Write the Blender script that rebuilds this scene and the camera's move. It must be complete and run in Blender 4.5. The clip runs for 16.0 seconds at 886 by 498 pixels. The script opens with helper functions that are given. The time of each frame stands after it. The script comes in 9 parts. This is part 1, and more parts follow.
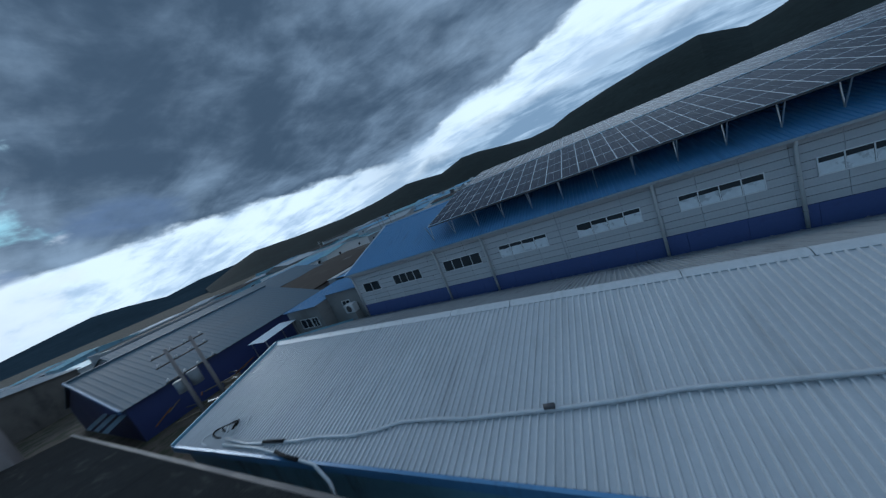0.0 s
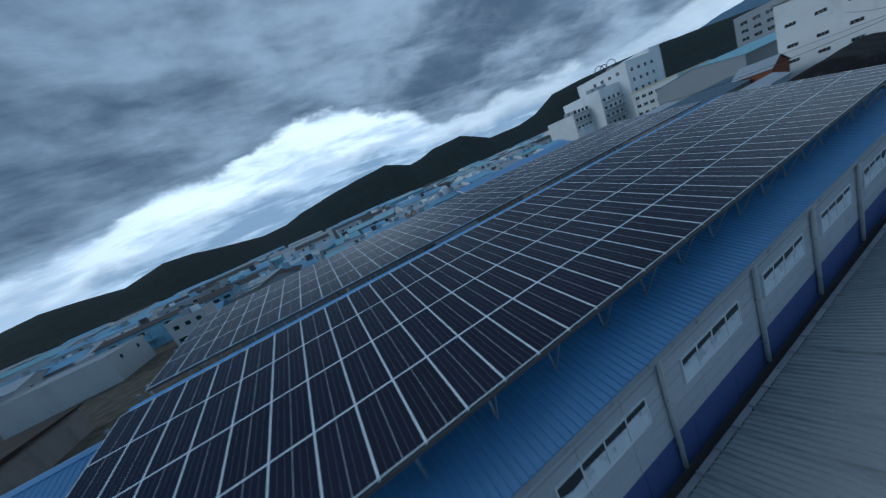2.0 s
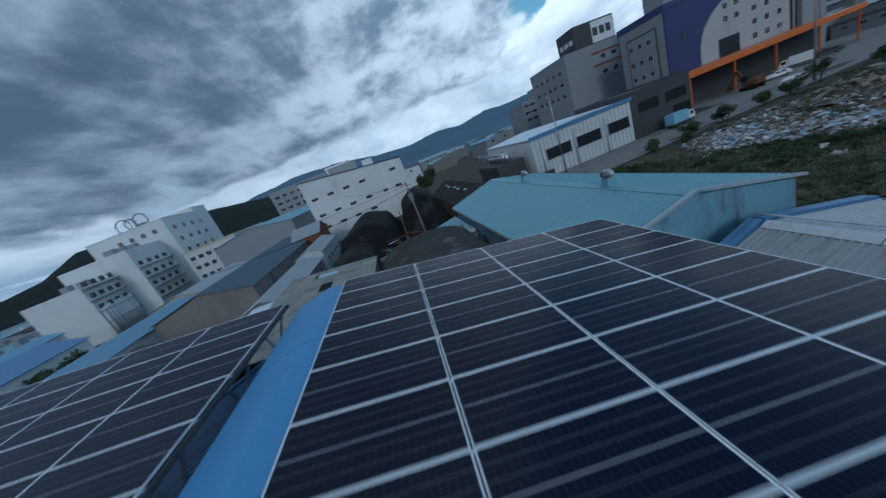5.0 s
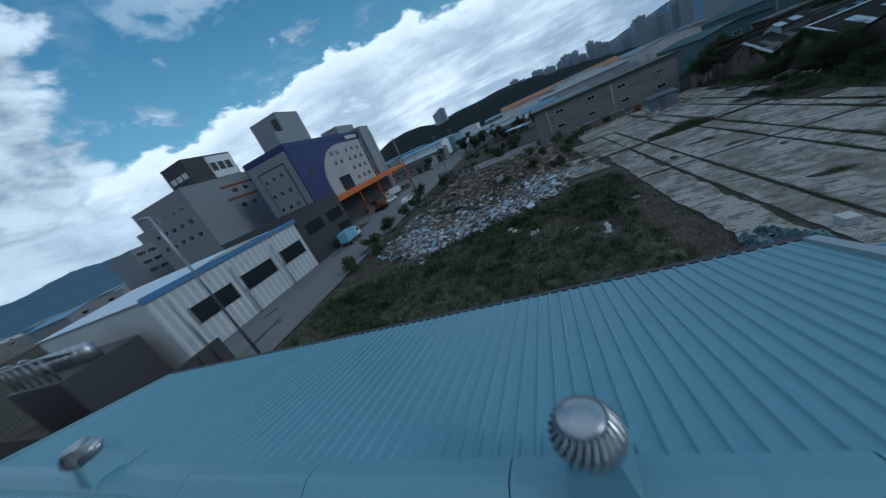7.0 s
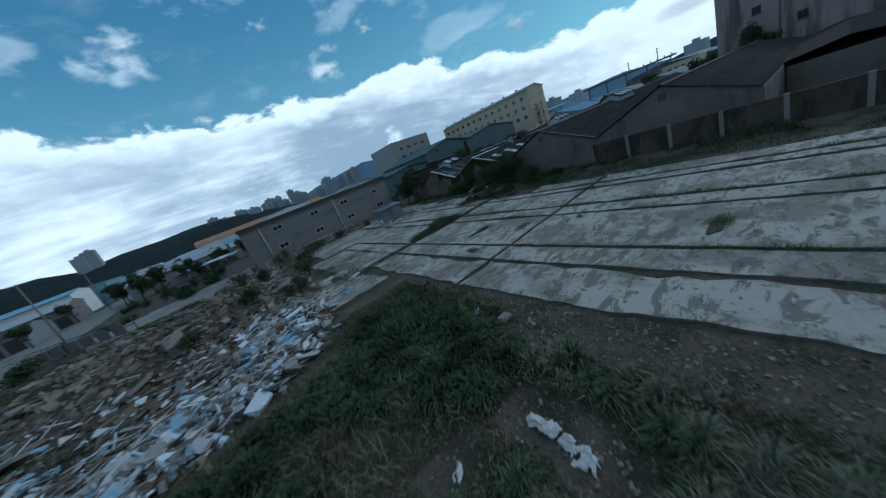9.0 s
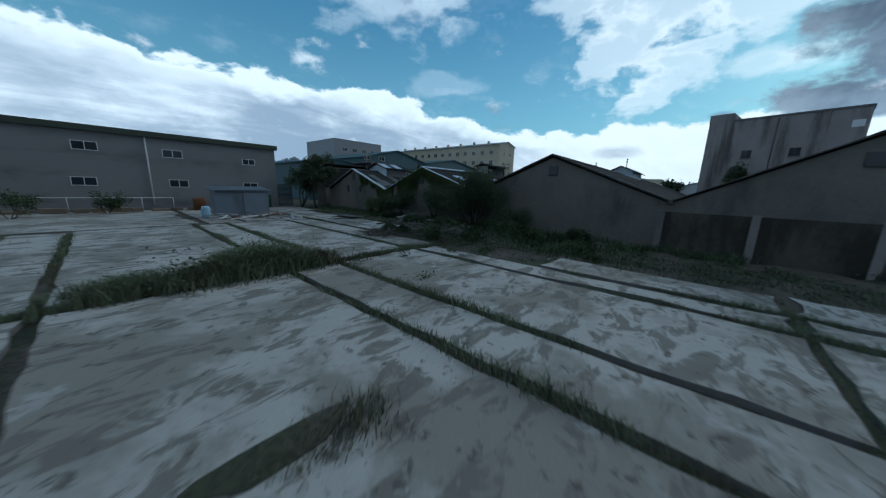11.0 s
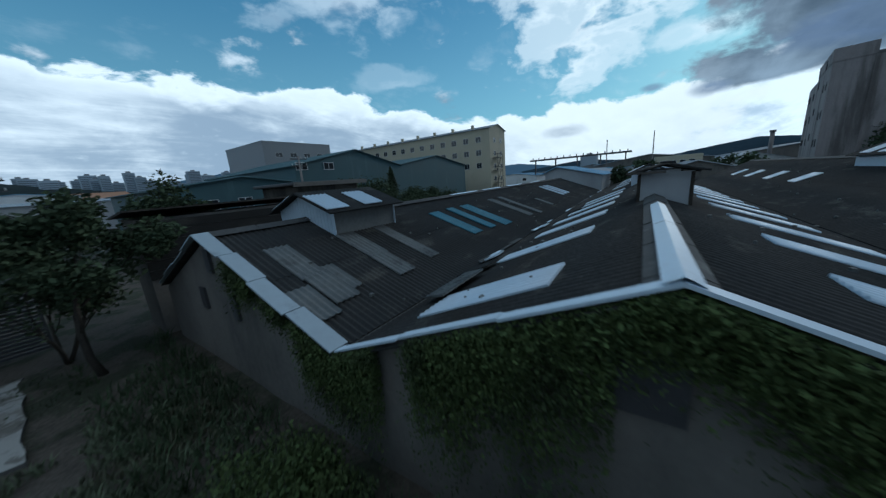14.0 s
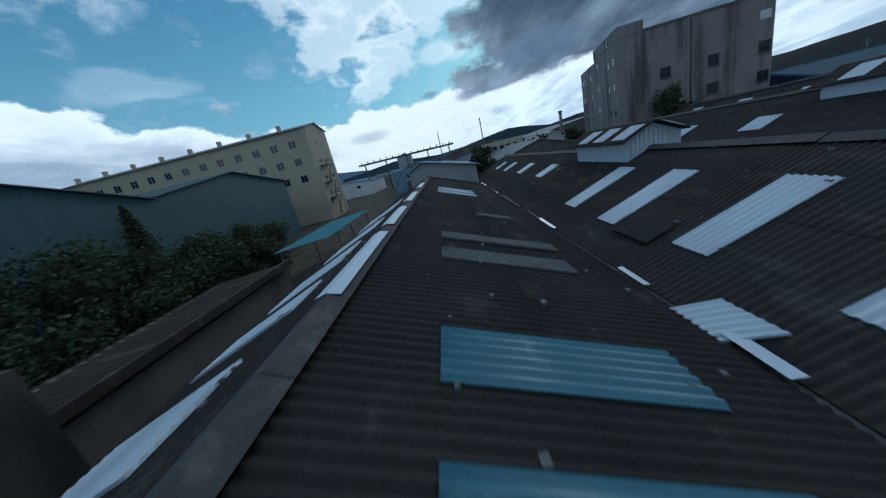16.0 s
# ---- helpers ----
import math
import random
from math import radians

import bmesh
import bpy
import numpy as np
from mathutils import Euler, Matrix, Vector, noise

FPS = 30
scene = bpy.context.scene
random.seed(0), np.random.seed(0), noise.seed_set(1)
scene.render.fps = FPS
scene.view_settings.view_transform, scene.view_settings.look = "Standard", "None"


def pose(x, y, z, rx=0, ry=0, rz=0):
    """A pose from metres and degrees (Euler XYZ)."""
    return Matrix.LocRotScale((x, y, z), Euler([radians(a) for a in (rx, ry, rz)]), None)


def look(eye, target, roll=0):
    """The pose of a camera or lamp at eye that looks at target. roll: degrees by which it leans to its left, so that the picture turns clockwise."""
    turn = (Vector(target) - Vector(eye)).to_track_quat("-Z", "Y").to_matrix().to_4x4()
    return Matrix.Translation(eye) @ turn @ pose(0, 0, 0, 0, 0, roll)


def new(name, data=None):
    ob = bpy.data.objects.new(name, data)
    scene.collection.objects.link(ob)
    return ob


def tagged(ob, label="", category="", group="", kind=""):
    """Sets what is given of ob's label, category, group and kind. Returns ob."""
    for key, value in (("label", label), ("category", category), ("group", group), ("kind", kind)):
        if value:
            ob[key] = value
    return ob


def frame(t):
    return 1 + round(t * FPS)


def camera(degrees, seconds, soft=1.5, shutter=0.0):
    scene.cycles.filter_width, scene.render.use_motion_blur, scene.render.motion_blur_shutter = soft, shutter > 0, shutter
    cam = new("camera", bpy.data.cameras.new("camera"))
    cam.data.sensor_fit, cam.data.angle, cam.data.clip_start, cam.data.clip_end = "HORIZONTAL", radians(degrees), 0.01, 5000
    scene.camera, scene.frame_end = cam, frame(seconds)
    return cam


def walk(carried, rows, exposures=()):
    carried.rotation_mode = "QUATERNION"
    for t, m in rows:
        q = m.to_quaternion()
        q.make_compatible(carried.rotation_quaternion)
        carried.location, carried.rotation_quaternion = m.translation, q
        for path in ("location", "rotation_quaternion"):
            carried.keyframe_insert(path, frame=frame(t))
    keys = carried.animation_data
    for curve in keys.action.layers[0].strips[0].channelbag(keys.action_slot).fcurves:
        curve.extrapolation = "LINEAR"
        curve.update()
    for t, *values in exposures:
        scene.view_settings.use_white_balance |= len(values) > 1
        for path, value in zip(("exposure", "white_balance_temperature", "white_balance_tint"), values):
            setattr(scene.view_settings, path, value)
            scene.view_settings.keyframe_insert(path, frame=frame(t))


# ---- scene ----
# the camera and its flight
cam = camera(112.78, 16.0, soft=1.25, shutter=0.2)
PATH = [
    (0, (1.847, -22.216, 10.734), (0.8743, -20.5066, 10.3717), -22.76),
    (0.5, (-1.381, -18.568, 11.535), (-1.9474, -16.6889, 11.1514), -24.80),
    (1, (-3.332, -14.355, 12.254), (-3.4644, -12.4008, 11.8500), -25.12),
    (1.5, (-3.607, -9.922, 12.920), (-3.3182, -7.9866, 12.5050), -24.95),
    (2, (-2.270, -5.540, 13.440), (-1.5900, -3.7127, 12.9853), -23.50),
    (2.5, (0.236, -2.147, 14.173), (1.239, -0.495, 13.659), -22.90),
    (3, (4.703, 0.739, 14.500), (5.986, 2.159, 13.918), -22.60),
    (3.2, (6.547, 1.788, 14.400), (7.937, 3.098, 13.808), -21.70),
    (3.7, (11.500, 4.209, 14.020), (13.1211, 5.2037, 13.4003), -21.17),
    (4.25, (17.237, 6.260, 13.420), (19.0567, 6.8204, 12.8092), -21.18),
    (4.8, (23.072, 6.982, 12.780), (24.9813, 7.0304, 12.1882), -21.66),
    (5.3, (28.379, 5.791, 12.248), (30.2348, 5.3418, 11.6547), -22.38),
    (5.5, (30.639, 5.154, 12.089), (32.4359, 4.5075, 11.4936), -22.79),
    (6, (35.713, 2.607, 11.703), (37.2686, 1.5138, 11.0819), -23.53),
    (6.5, (40.011, -0.747, 11.290), (41.2018, -2.2203, 10.6469), -24.04),
    (7, (43.466, -4.878, 10.638), (44.1868, -6.6247, 9.9837), -24.70),
    (7.5, (45.352, -9.338, 9.753), (45.5656, -11.2140, 9.0916), -25.16),
    (8, (45.863, -14.257, 8.944), (45.5820, -16.1225, 8.2805), -25.03),
    (8.5, (45.307, -19.147, 7.844), (44.5864, -20.9022, 7.2122), -23.60),
    (9, (43.453, -23.655, 6.551), (42.3931, -25.2544, 5.9858), -21.24),
    (9.2, (42.350, -25.403, 6.072), (41.1843, -26.9354, 5.5310), -19.97),
    (9.7, (39.540, -29.466, 4.862), (38.1585, -30.8273, 4.3730), -15.37),
    (10.25, (35.353, -33.252, 3.746), (33.8730, -34.5183, 3.2928), -7.58),
    (10.8, (30.849, -36.729, 2.991), (29.3541, -37.9895, 2.5689), -0.02),
    (11.3, (27.197, -39.975, 2.735), (25.7289, -41.2787, 2.3534), 4.00),
    (11.5, (25.896, -41.258, 2.656), (24.4425, -42.5828, 2.2925), 5.19),
    (12, (22.694, -44.729, 2.715), (21.2809, -46.1104, 2.4054), 6.56),
    (12.5, (19.931, -48.034, 3.183), (18.5391, -49.4442, 2.9116), 5.56),
    (13, (17.432, -51.314, 3.985), (16.0014, -52.6808, 3.6966), 2.76),
    (13.5, (15.145, -54.797, 4.954), (13.6376, -56.0611, 4.5951), -0.63),
    (14, (12.766, -58.107, 5.737), (11.1594, -59.2082, 5.2842), -4.47),
    (14.5, (10.264, -60.979, 6.167), (8.5551, -61.8728, 5.6354), -8.15),
    (15, (7.129, -63.585, 6.198), (5.328, -64.248, 5.634), -10.90),
    (15.5, (3.435, -65.538, 6.345), (1.568, -65.951, 5.762), -13.75),
    (16, (-0.559, -66.973, 6.255), (-2.4711, -67.1034, 5.6844), -13.72),
]
EXPOSURES = [(0.0, -0.12, 5430, 6), (1.5, -0.05, 5360, 5), (3.0, 0.08, 5370, 6), (5.5, -0.08, 5480, 6), (7.0, -0.10, 5500, 4), (7.5, -0.22, 5500, 3), (8.1, -0.04, 5520, 2), (8.5, 0.02, 5520, 2), (9.0, 0.0, 5440, 1), (11.5, 0.0, 5550, 2), (13.0, -0.03, 5500, 2), (14.0, -0.05, 5580, 2), (16.0, -0.08, 5580, 3)]
walk(cam, [(t, look(eye, target, roll)) for t, eye, target, roll in PATH], EXPOSURES)

# ---- world, sun ----
world = bpy.data.worlds.new("sky_world")
scene.world = world
world.use_nodes = True
wn, wl = world.node_tree.nodes, world.node_tree.links
wn.clear()


def node(tree, kind, **values):
    n = tree.nodes.new(kind)
    for key, value in values.items():
        n.inputs[key.replace("_", " ")].default_value = value
    return n


def math_node(tree, op, a, b=None, clamp=False):
    n = tree.nodes.new("ShaderNodeMath")
    n.operation, n.use_clamp = op, clamp
    for i, v in enumerate((a, b)):
        if v is None:
            continue
        if isinstance(v, (int, float)):
            n.inputs[i].default_value = v
        else:
            tree.links.new(v, n.inputs[i])
    return n.outputs[0]


def mix_col(tree, fac, a, b, blend="MIX"):
    n = tree.nodes.new("ShaderNodeMix")
    n.data_type, n.blend_type, n.clamp_factor = "RGBA", blend, True
    for sock, v in ((n.inputs[0], fac), (n.inputs[6], a), (n.inputs[7], b)):
        if isinstance(v, (int, float)):
            sock.default_value = v
        elif isinstance(v, tuple):
            sock.default_value = (*v, 1)
        else:
            tree.links.new(v, sock)
    return n.outputs[2]


def smooth(tree, v, lo, hi):
    n = tree.nodes.new("ShaderNodeMapRange")
    n.interpolation_type = "SMOOTHSTEP"
    n.inputs[1].default_value, n.inputs[2].default_value = lo, hi
    tree.links.new(v, n.inputs[0])
    return n.outputs[0]


SUN_EL, SUN_AZ = radians(24), radians(285)   # azimuth from north (+y), clockwise
wt = world.node_tree
coord = wn.new("ShaderNodeTexCoord")
sep = wn.new("ShaderNodeSeparateXYZ")
wl.new(coord.outputs["Generated"], sep.inputs[0])
dx, dy, dz = sep.outputs
up = math_node(wt, "MAXIMUM", dz, 0.0)
den = math_node(wt, "ADD", up, 0.17)
flat = wn.new("ShaderNodeCombineXYZ")
wl.new(math_node(wt, "DIVIDE", dx, den), flat.inputs[0])
wl.new(math_node(wt, "DIVIDE", dy, den), flat.inputs[1])
sky = wn.new("ShaderNodeTexSky")
sky.sky_type, sky.sun_disc = "NISHITA", False
sky.sun_elevation, sky.sun_rotation, sky.air_density, sky.dust_density = SUN_EL, SUN_AZ, 1.2, 0.6


def cloud_noise(source, scale, detail, rough, offset, stretch=(1, 1, 1), twist=0.3):
    mp = wn.new("ShaderNodeMapping")
    mp.inputs["Location"].default_value, mp.inputs["Scale"].default_value = offset, stretch
    wl.new(source, mp.inputs[0])
    n = node(wt, "ShaderNodeTexNoise", Scale=scale, Detail=detail, Roughness=rough, Distortion=twist)
    wl.new(mp.outputs[0], n.inputs["Vector"])
    return n.outputs[0]


def add(a, b):
    return math_node(wt, "ADD", a, b)


def mul(a, b):
    return math_node(wt, "MULTIPLY", a, b)


def inv(a):
    return math_node(wt, "SUBTRACT", 1.0, a)


deck_n = cloud_noise(flat.outputs[0], 0.62, 8, 0.52, (3.1, 1.7, 0), (1, 0.75, 1), 0.12)
deck_f = cloud_noise(coord.outputs["Generated"], 4.2, 8, 0.55, (8.3, 2.2, 5), (1, 1, 2.4), 0.15)
puff = cloud_noise(coord.outputs["Generated"], 3.4, 8, 0.50, (5.2, 0.4, 1.9), (1, 1, 2.2), 0.2)
puff_f = cloud_noise(coord.outputs["Generated"], 9.5, 8, 0.56, (1.2, 6.4, 3.9), (1, 1, 1.8), 0.25)
streak = cloud_noise(flat.outputs[0], 1.5, 8, 0.60, (7.4, 2.9, 0), (1, 2.3, 1), 0.35)


def off(a):
    return math_node(wt, "SUBTRACT", a, 0.5)


# height over the horizon in degrees, and the azimuth as a share of a turn from north-east, clockwise
el = mul(math_node(wt, "ARCSINE", dz), 57.2958)
turn = math_node(wt, "FRACT", add(mul(math_node(wt, "ARCTAN2", dx, dy), 0.159155), 1.0 - 40 / 360))


def by_azimuth(stops, full=40.0):
    """A value that runs from stop to stop (azimuth, value) round the horizon."""
    ramp = wn.new("ShaderNodeValToRGB")
    pts = sorted((((a - 40) % 360) / 360, v / full) for a, v in stops)
    e = ramp.color_ramp.elements
    while len(e) < len(pts):
        e.new(0.5)
    for k, (p, v) in enumerate(pts):
        e[k].position, e[k].color = p, (v, v, v, 1)
    wl.new(turn, ramp.inputs[0])
    return mul(ramp.outputs[0], full)


rag = add(mul(off(puff), 7.0), mul(off(puff_f), 7.5))
rag_n = add(mul(off(deck_n), 5.0), add(mul(off(deck_f), 7.0), mul(off(puff_f), 3.0)))
# a closed deck over the north: dark overhead, paler and streaked in the east
tone = add(add(mul(deck_n, 0.55), mul(deck_f, 0.35)), mul(streak, 0.30))
pale = by_azimuth([(41, 0.16), (60, 0.16), (75, 0.30), (90, 0.62), (105, 0.78), (120, 0.95), (140, 0.9), (230, 0.8), (262, 0.7), (280, 0.05), (310, 0.0), (20, 0.10), (39, 0.16)], 1.0)
dark_c = mix_col(wt, smooth(wt, tone, 0.49, 0.76), (0.066, 0.098, 0.140), (0.29, 0.37, 0.46))
pale_c = mix_col(wt, smooth(wt, add(tone, mul(off(puff_f), 0.5)), 0.50, 0.72), (0.22, 0.29, 0.38), (0.80, 0.88, 0.94))
deck_c = mix_col(wt, pale, dark_c, pale_c)
# the bright gap between the deck's edge and the hills
gap_top = by_azimuth([(41, 7.5), (60, 7), (80, 8), (100, 9), (120, 9), (255, 10), (270, 10), (277, 9.6), (285, 9.8), (295, 9.4), (315, 9.4), (325, 8.2), (336, 10.5), (344, 13.2), (355, 14.8), (4, 16.8), (13, 17.0), (21, 14.0), (29, 9.5), (39, 7.6)])
gap_low = by_azimuth([(41, 4.5), (60, 4), (100, 3), (120, 2), (255, -4), (277, -3), (295, 0.5), (315, 2.5), (325, 3), (336, 5.5), (344, 8), (4, 9.0), (20, 9.0), (29, 6), (39, 4.6)])
gap_on = by_azimuth([(41, 0.5), (60, 0.45), (100, 0.6), (120, 0.5), (255, 1), (315, 1), (327, 0.7), (344, 1), (20, 1), (29, 0.7), (39, 0.5)], 1.0)
el_n = add(el, rag_n)
under = mul(inv(smooth(wt, math_node(wt, "SUBTRACT", el_n, gap_top), -0.9, 0.5)), smooth(wt, math_node(wt, "SUBTRACT", el_n, gap_low), -2.2, 1.4))
under = mul(under, gap_on)
low_c = mix_col(wt, smooth(wt, add(mul(deck_f, 0.6), mul(streak, 0.4)), 0.42, 0.60), (0.26, 0.36, 0.47), (0.62, 0.74, 0.84))
deck_c = mix_col(wt, inv(smooth(wt, math_node(wt, "SUBTRACT", el_n, gap_low), -2.0, 2.0)), deck_c, low_c)
deck_c = mix_col(wt, under, deck_c, mix_col(wt, smooth(wt, add(mul(deck_f, 0.5), mul(streak, 0.5)), 0.44, 0.62), (0.96, 1.04, 1.08), (0.54, 0.65, 0.76)))
# open sky in the south, with a long bank of cloud under it
clear = mix_col(wt, 0.6, mix_col(wt, 1.0, sky.outputs[0], (0.050, 0.082, 0.090), "MULTIPLY"), mix_col(wt, smooth(wt, el, 8.0, 30.0), (0.22, 0.44, 0.55), (0.078, 0.235, 0.385)))
bank_top = by_azimuth([(41, 12), (100, 12), (120, 13), (127, 14.2), (142, 17), (154, 18.5), (168, 18.5), (181, 17), (190, 16.6), (200, 16), (209, 15), (218, 14.3), (227, 13), (241, 11), (250, 9.5), (262, 10), (280, 12), (39, 12)])
depth = math_node(wt, "SUBTRACT", bank_top, add(el, rag))
bank = smooth(wt, depth, -0.35, 0.55)
bank_n = add(mul(puff, 0.45), add(mul(streak, 0.30), mul(puff_f, 0.30)))
bank_dim = by_azimuth([(41, 0), (150, 0.0), (185, 0.01), (203, 0.07), (232, 0.09), (246, 0.03), (256, 0), (39, 0)], 1.0)
bank_in = mul(smooth(wt, depth, 0.3, 4.0), smooth(wt, add(add(bank_n, bank_dim), mul(smooth(wt, depth, 2.0, 9.0), 0.05)), 0.41, 0.66))
bank_c = mix_col(wt, mul(bank_in, by_azimuth([(41, 0.70), (165, 0.72), (190, 0.86), (205, 0.94), (250, 0.94), (39, 0.70)], 1.0)), (0.96, 1.02, 1.06), (0.29, 0.38, 0.49))
west = by_azimuth([(41, 0), (200, 0), (228, 0.10), (245, 0.45), (256, 1.0), (290, 1.0), (300, 0.4), (310, 0), (39, 0)], 1.0)
bank_c = mix_col(wt, mul(west, 0.8), bank_c, (0.96, 1.0, 1.0))


def heap(az, high, wide, tall, ragged=1.0):
    """Cover by one cloud about an azimuth and a height, in degrees."""
    share = ((az - 40) % 360) / 360
    u = mul(math_node(wt, "SUBTRACT", turn, share), 360 / wide)
    v = mul(math_node(wt, "SUBTRACT", el, high), 1 / tall)
    d = math_node(wt, "SQRT", add(mul(u, u), mul(v, v)))
    d = add(d, mul(add(mul(off(puff_f), 3.6), mul(off(puff), 2.2)), ragged))
    return mul(inv(smooth(wt, d, 0.30, 1.10)), add(0.62, mul(smooth(wt, puff_f, 0.40, 0.58), 0.38)))


def most(masks):
    m = masks[0]
    for k in masks[1:]:
        m = math_node(wt, "MAXIMUM", m, k)
    return m


white = most([heap(180.5, 25.2, 5.5, 2.6), mul(heap(167, 26.0, 7.0, 2.4, 1.2), 0.55), mul(heap(229, 17.0, 7.0, 1.6, 0.9), 0.40), heap(222, 29.0, 12.0, 5.5, 0.7),
              heap(259, 20.0, 10.0, 6.5, 1.3), heap(257, 28.0, 15.0, 6.0, 1.0), heap(272, 25.5, 12.0, 6.5, 1.1), mul(heap(275, 16.5, 6.0, 1.8, 1.0), 0.8),
              mul(heap(139, 29.0, 8.0, 3.0, 1.2), 0.6), mul(heap(212, 24.5, 5.0, 2.0, 1.2), 0.5), mul(heap(200, 33.0, 14.0, 4.0, 1.2), 0.8)])
white = math_node(wt, "MAXIMUM", white, mul(smooth(wt, add(mul(puff_f, 0.55), mul(streak, 0.45)), 0.53, 0.72), 0.30))
fold = smooth(wt, add(mul(puff, 0.5), mul(puff_f, 0.5)), 0.47, 0.58)
belly = mul(mul(fold, smooth(wt, el, 15.0, 26.0)), 0.75)
white_c = mix_col(wt, belly, mix_col(wt, west, (0.70, 0.80, 0.88), (0.90, 0.96, 0.98)), (0.27, 0.35, 0.46))
south_c = mix_col(wt, white, clear, white_c)
south_c = mix_col(wt, bank, south_c, bank_c)
grey = most([heap(288.5, 13.0, 8.0, 2.9, 0.55), heap(277, 9.4, 3.0, 1.1, 0.45), heap(270.3, 10.8, 1.9, 0.7, 0.4), mul(heap(258, 6.4, 3.4, 1.0, 0.6), 0.5)])
over_n = by_azimuth([(41, 3), (104, 3), (115, 1), (124, 0), (270, 0), (283, 0.7), (295, 3), (39, 3)], 3.0)
over_n = smooth(wt, add(over_n, add(mul(off(puff_f), 1.8), mul(off(puff), 2.0))), 0.32, 0.70)
seen_sky = mix_col(wt, over_n, south_c, deck_c)
seen_sky = mix_col(wt, mul(grey, 0.88), seen_sky, mix_col(wt, fold, (0.15, 0.21, 0.32), (0.24, 0.31, 0.43)))
# overhead, out of sight, a paler cover is added to light roofs and ground
seen_sky = mix_col(wt, mul(smooth(wt, el, 40.0, 62.0), 0.5), seen_sky, (0.80, 0.86, 0.92))
haze = inv(smooth(wt, el, 0.0, 4.0))
seen_sky = mix_col(wt, mul(haze, 0.30), seen_sky, (0.60, 0.72, 0.80))
bg = node(wt, "ShaderNodeBackground", Strength=1.0)
out = wn.new("ShaderNodeOutputWorld")
wl.new(seen_sky, bg.inputs[0])
wl.new(bg.outputs[0], out.inputs[0])

sun = new("sun", bpy.data.lights.new("sun", "SUN"))
sun.data.energy, sun.data.angle, sun.data.color = 0.7, radians(14), (1.0, 0.96, 0.9)
sun_way = Vector((math.sin(SUN_AZ) * math.cos(SUN_EL), math.cos(SUN_AZ) * math.cos(SUN_EL), math.sin(SUN_EL)))
sun.matrix_world = look(tuple(sun_way * 200), (0, 0, 0))


# ---- materials ----
def mat(name, col, rough=0.6, metal=0.0, var=0.25, vs=0.35, grain=0.15, gs=9.0, bump=0.15, stain=None, st=(0.5, 0.62, 0.5), streak=None,
        rand=0.0, island=0.0, spec=0.5):
    """A surface with two scales of variation; stain: a second colour in patches; streak: stretch of the patches in x, y, z."""
    m = bpy.data.materials.new(name)
    m.use_nodes = True
    t = m.node_tree
    p = t.nodes["Principled BSDF"]
    p.inputs["Roughness"].default_value, p.inputs["Metallic"].default_value = rough, metal
    p.inputs["Specular IOR Level"].default_value = 0.18 if rough >= 0.8 and spec == 0.5 else spec
    tc = t.nodes.new("ShaderNodeTexCoord")

    def tex(scale, detail=5, stretch=None):
        n = node(t, "ShaderNodeTexNoise", Scale=scale, Detail=detail, Roughness=0.62)
        if stretch:
            mp = t.nodes.new("ShaderNodeMapping")
            mp.inputs["Scale"].default_value = stretch
            t.links.new(tc.outputs["Object"], mp.inputs[0])
            t.links.new(mp.outputs[0], n.inputs["Vector"])
        else:
            t.links.new(tc.outputs["Object"], n.inputs["Vector"])
        return n.outputs[0]

    wide, small = tex(vs, 6), tex(gs, 4)
    f = math_node(t, "ADD", math_node(t, "MULTIPLY", math_node(t, "SUBTRACT", wide, 0.5), 4 * var), 1.0)
    f = math_node(t, "ADD", f, math_node(t, "MULTIPLY", math_node(t, "SUBTRACT", small, 0.5), 3 * grain))
    if rand:
        oi = t.nodes.new("ShaderNodeObjectInfo")
        f = math_node(t, "ADD", f, math_node(t, "MULTIPLY", math_node(t, "SUBTRACT", oi.outputs["Random"], 0.5), rand))
    if island:
        gi = t.nodes.new("ShaderNodeNewGeometry")
        f = math_node(t, "ADD", f, math_node(t, "MULTIPLY", math_node(t, "SUBTRACT", gi.outputs["Random Per Island"], 0.5), island))
    f = math_node(t, "MAXIMUM", f, 0.12)
    base = col
    if stain:
        sm = smooth(t, tex(st[2], 7, streak), st[0], st[1])
        base = mix_col(t, sm, col, stain)
    comb = t.nodes.new("ShaderNodeCombineColor")
    for i in range(3):
        t.links.new(f, comb.inputs[i])
    t.links.new(mix_col(t, 1.0, base, comb.outputs[0], "MULTIPLY"), p.inputs["Base Color"])
    if bump:
        b = t.nodes.new("ShaderNodeBump")
        b.inputs["Strength"].default_value, b.inputs["Distance"].default_value = bump, 0.02
        t.links.new(small, b.inputs["Height"])
        t.links.new(b.outputs[0], p.inputs["Normal"])
    rr = math_node(t, "ADD", math_node(t, "MULTIPLY", math_node(t, "SUBTRACT", wide, 0.5), 0.3), rough, True)
    t.links.new(rr, p.inputs["Roughness"])
    return m


def glass_dark(name, col=(0.02, 0.025, 0.03), rough=0.08):
    return mat(name, col, rough, 0, 0.2, 0.8, 0.1, 3, 0)


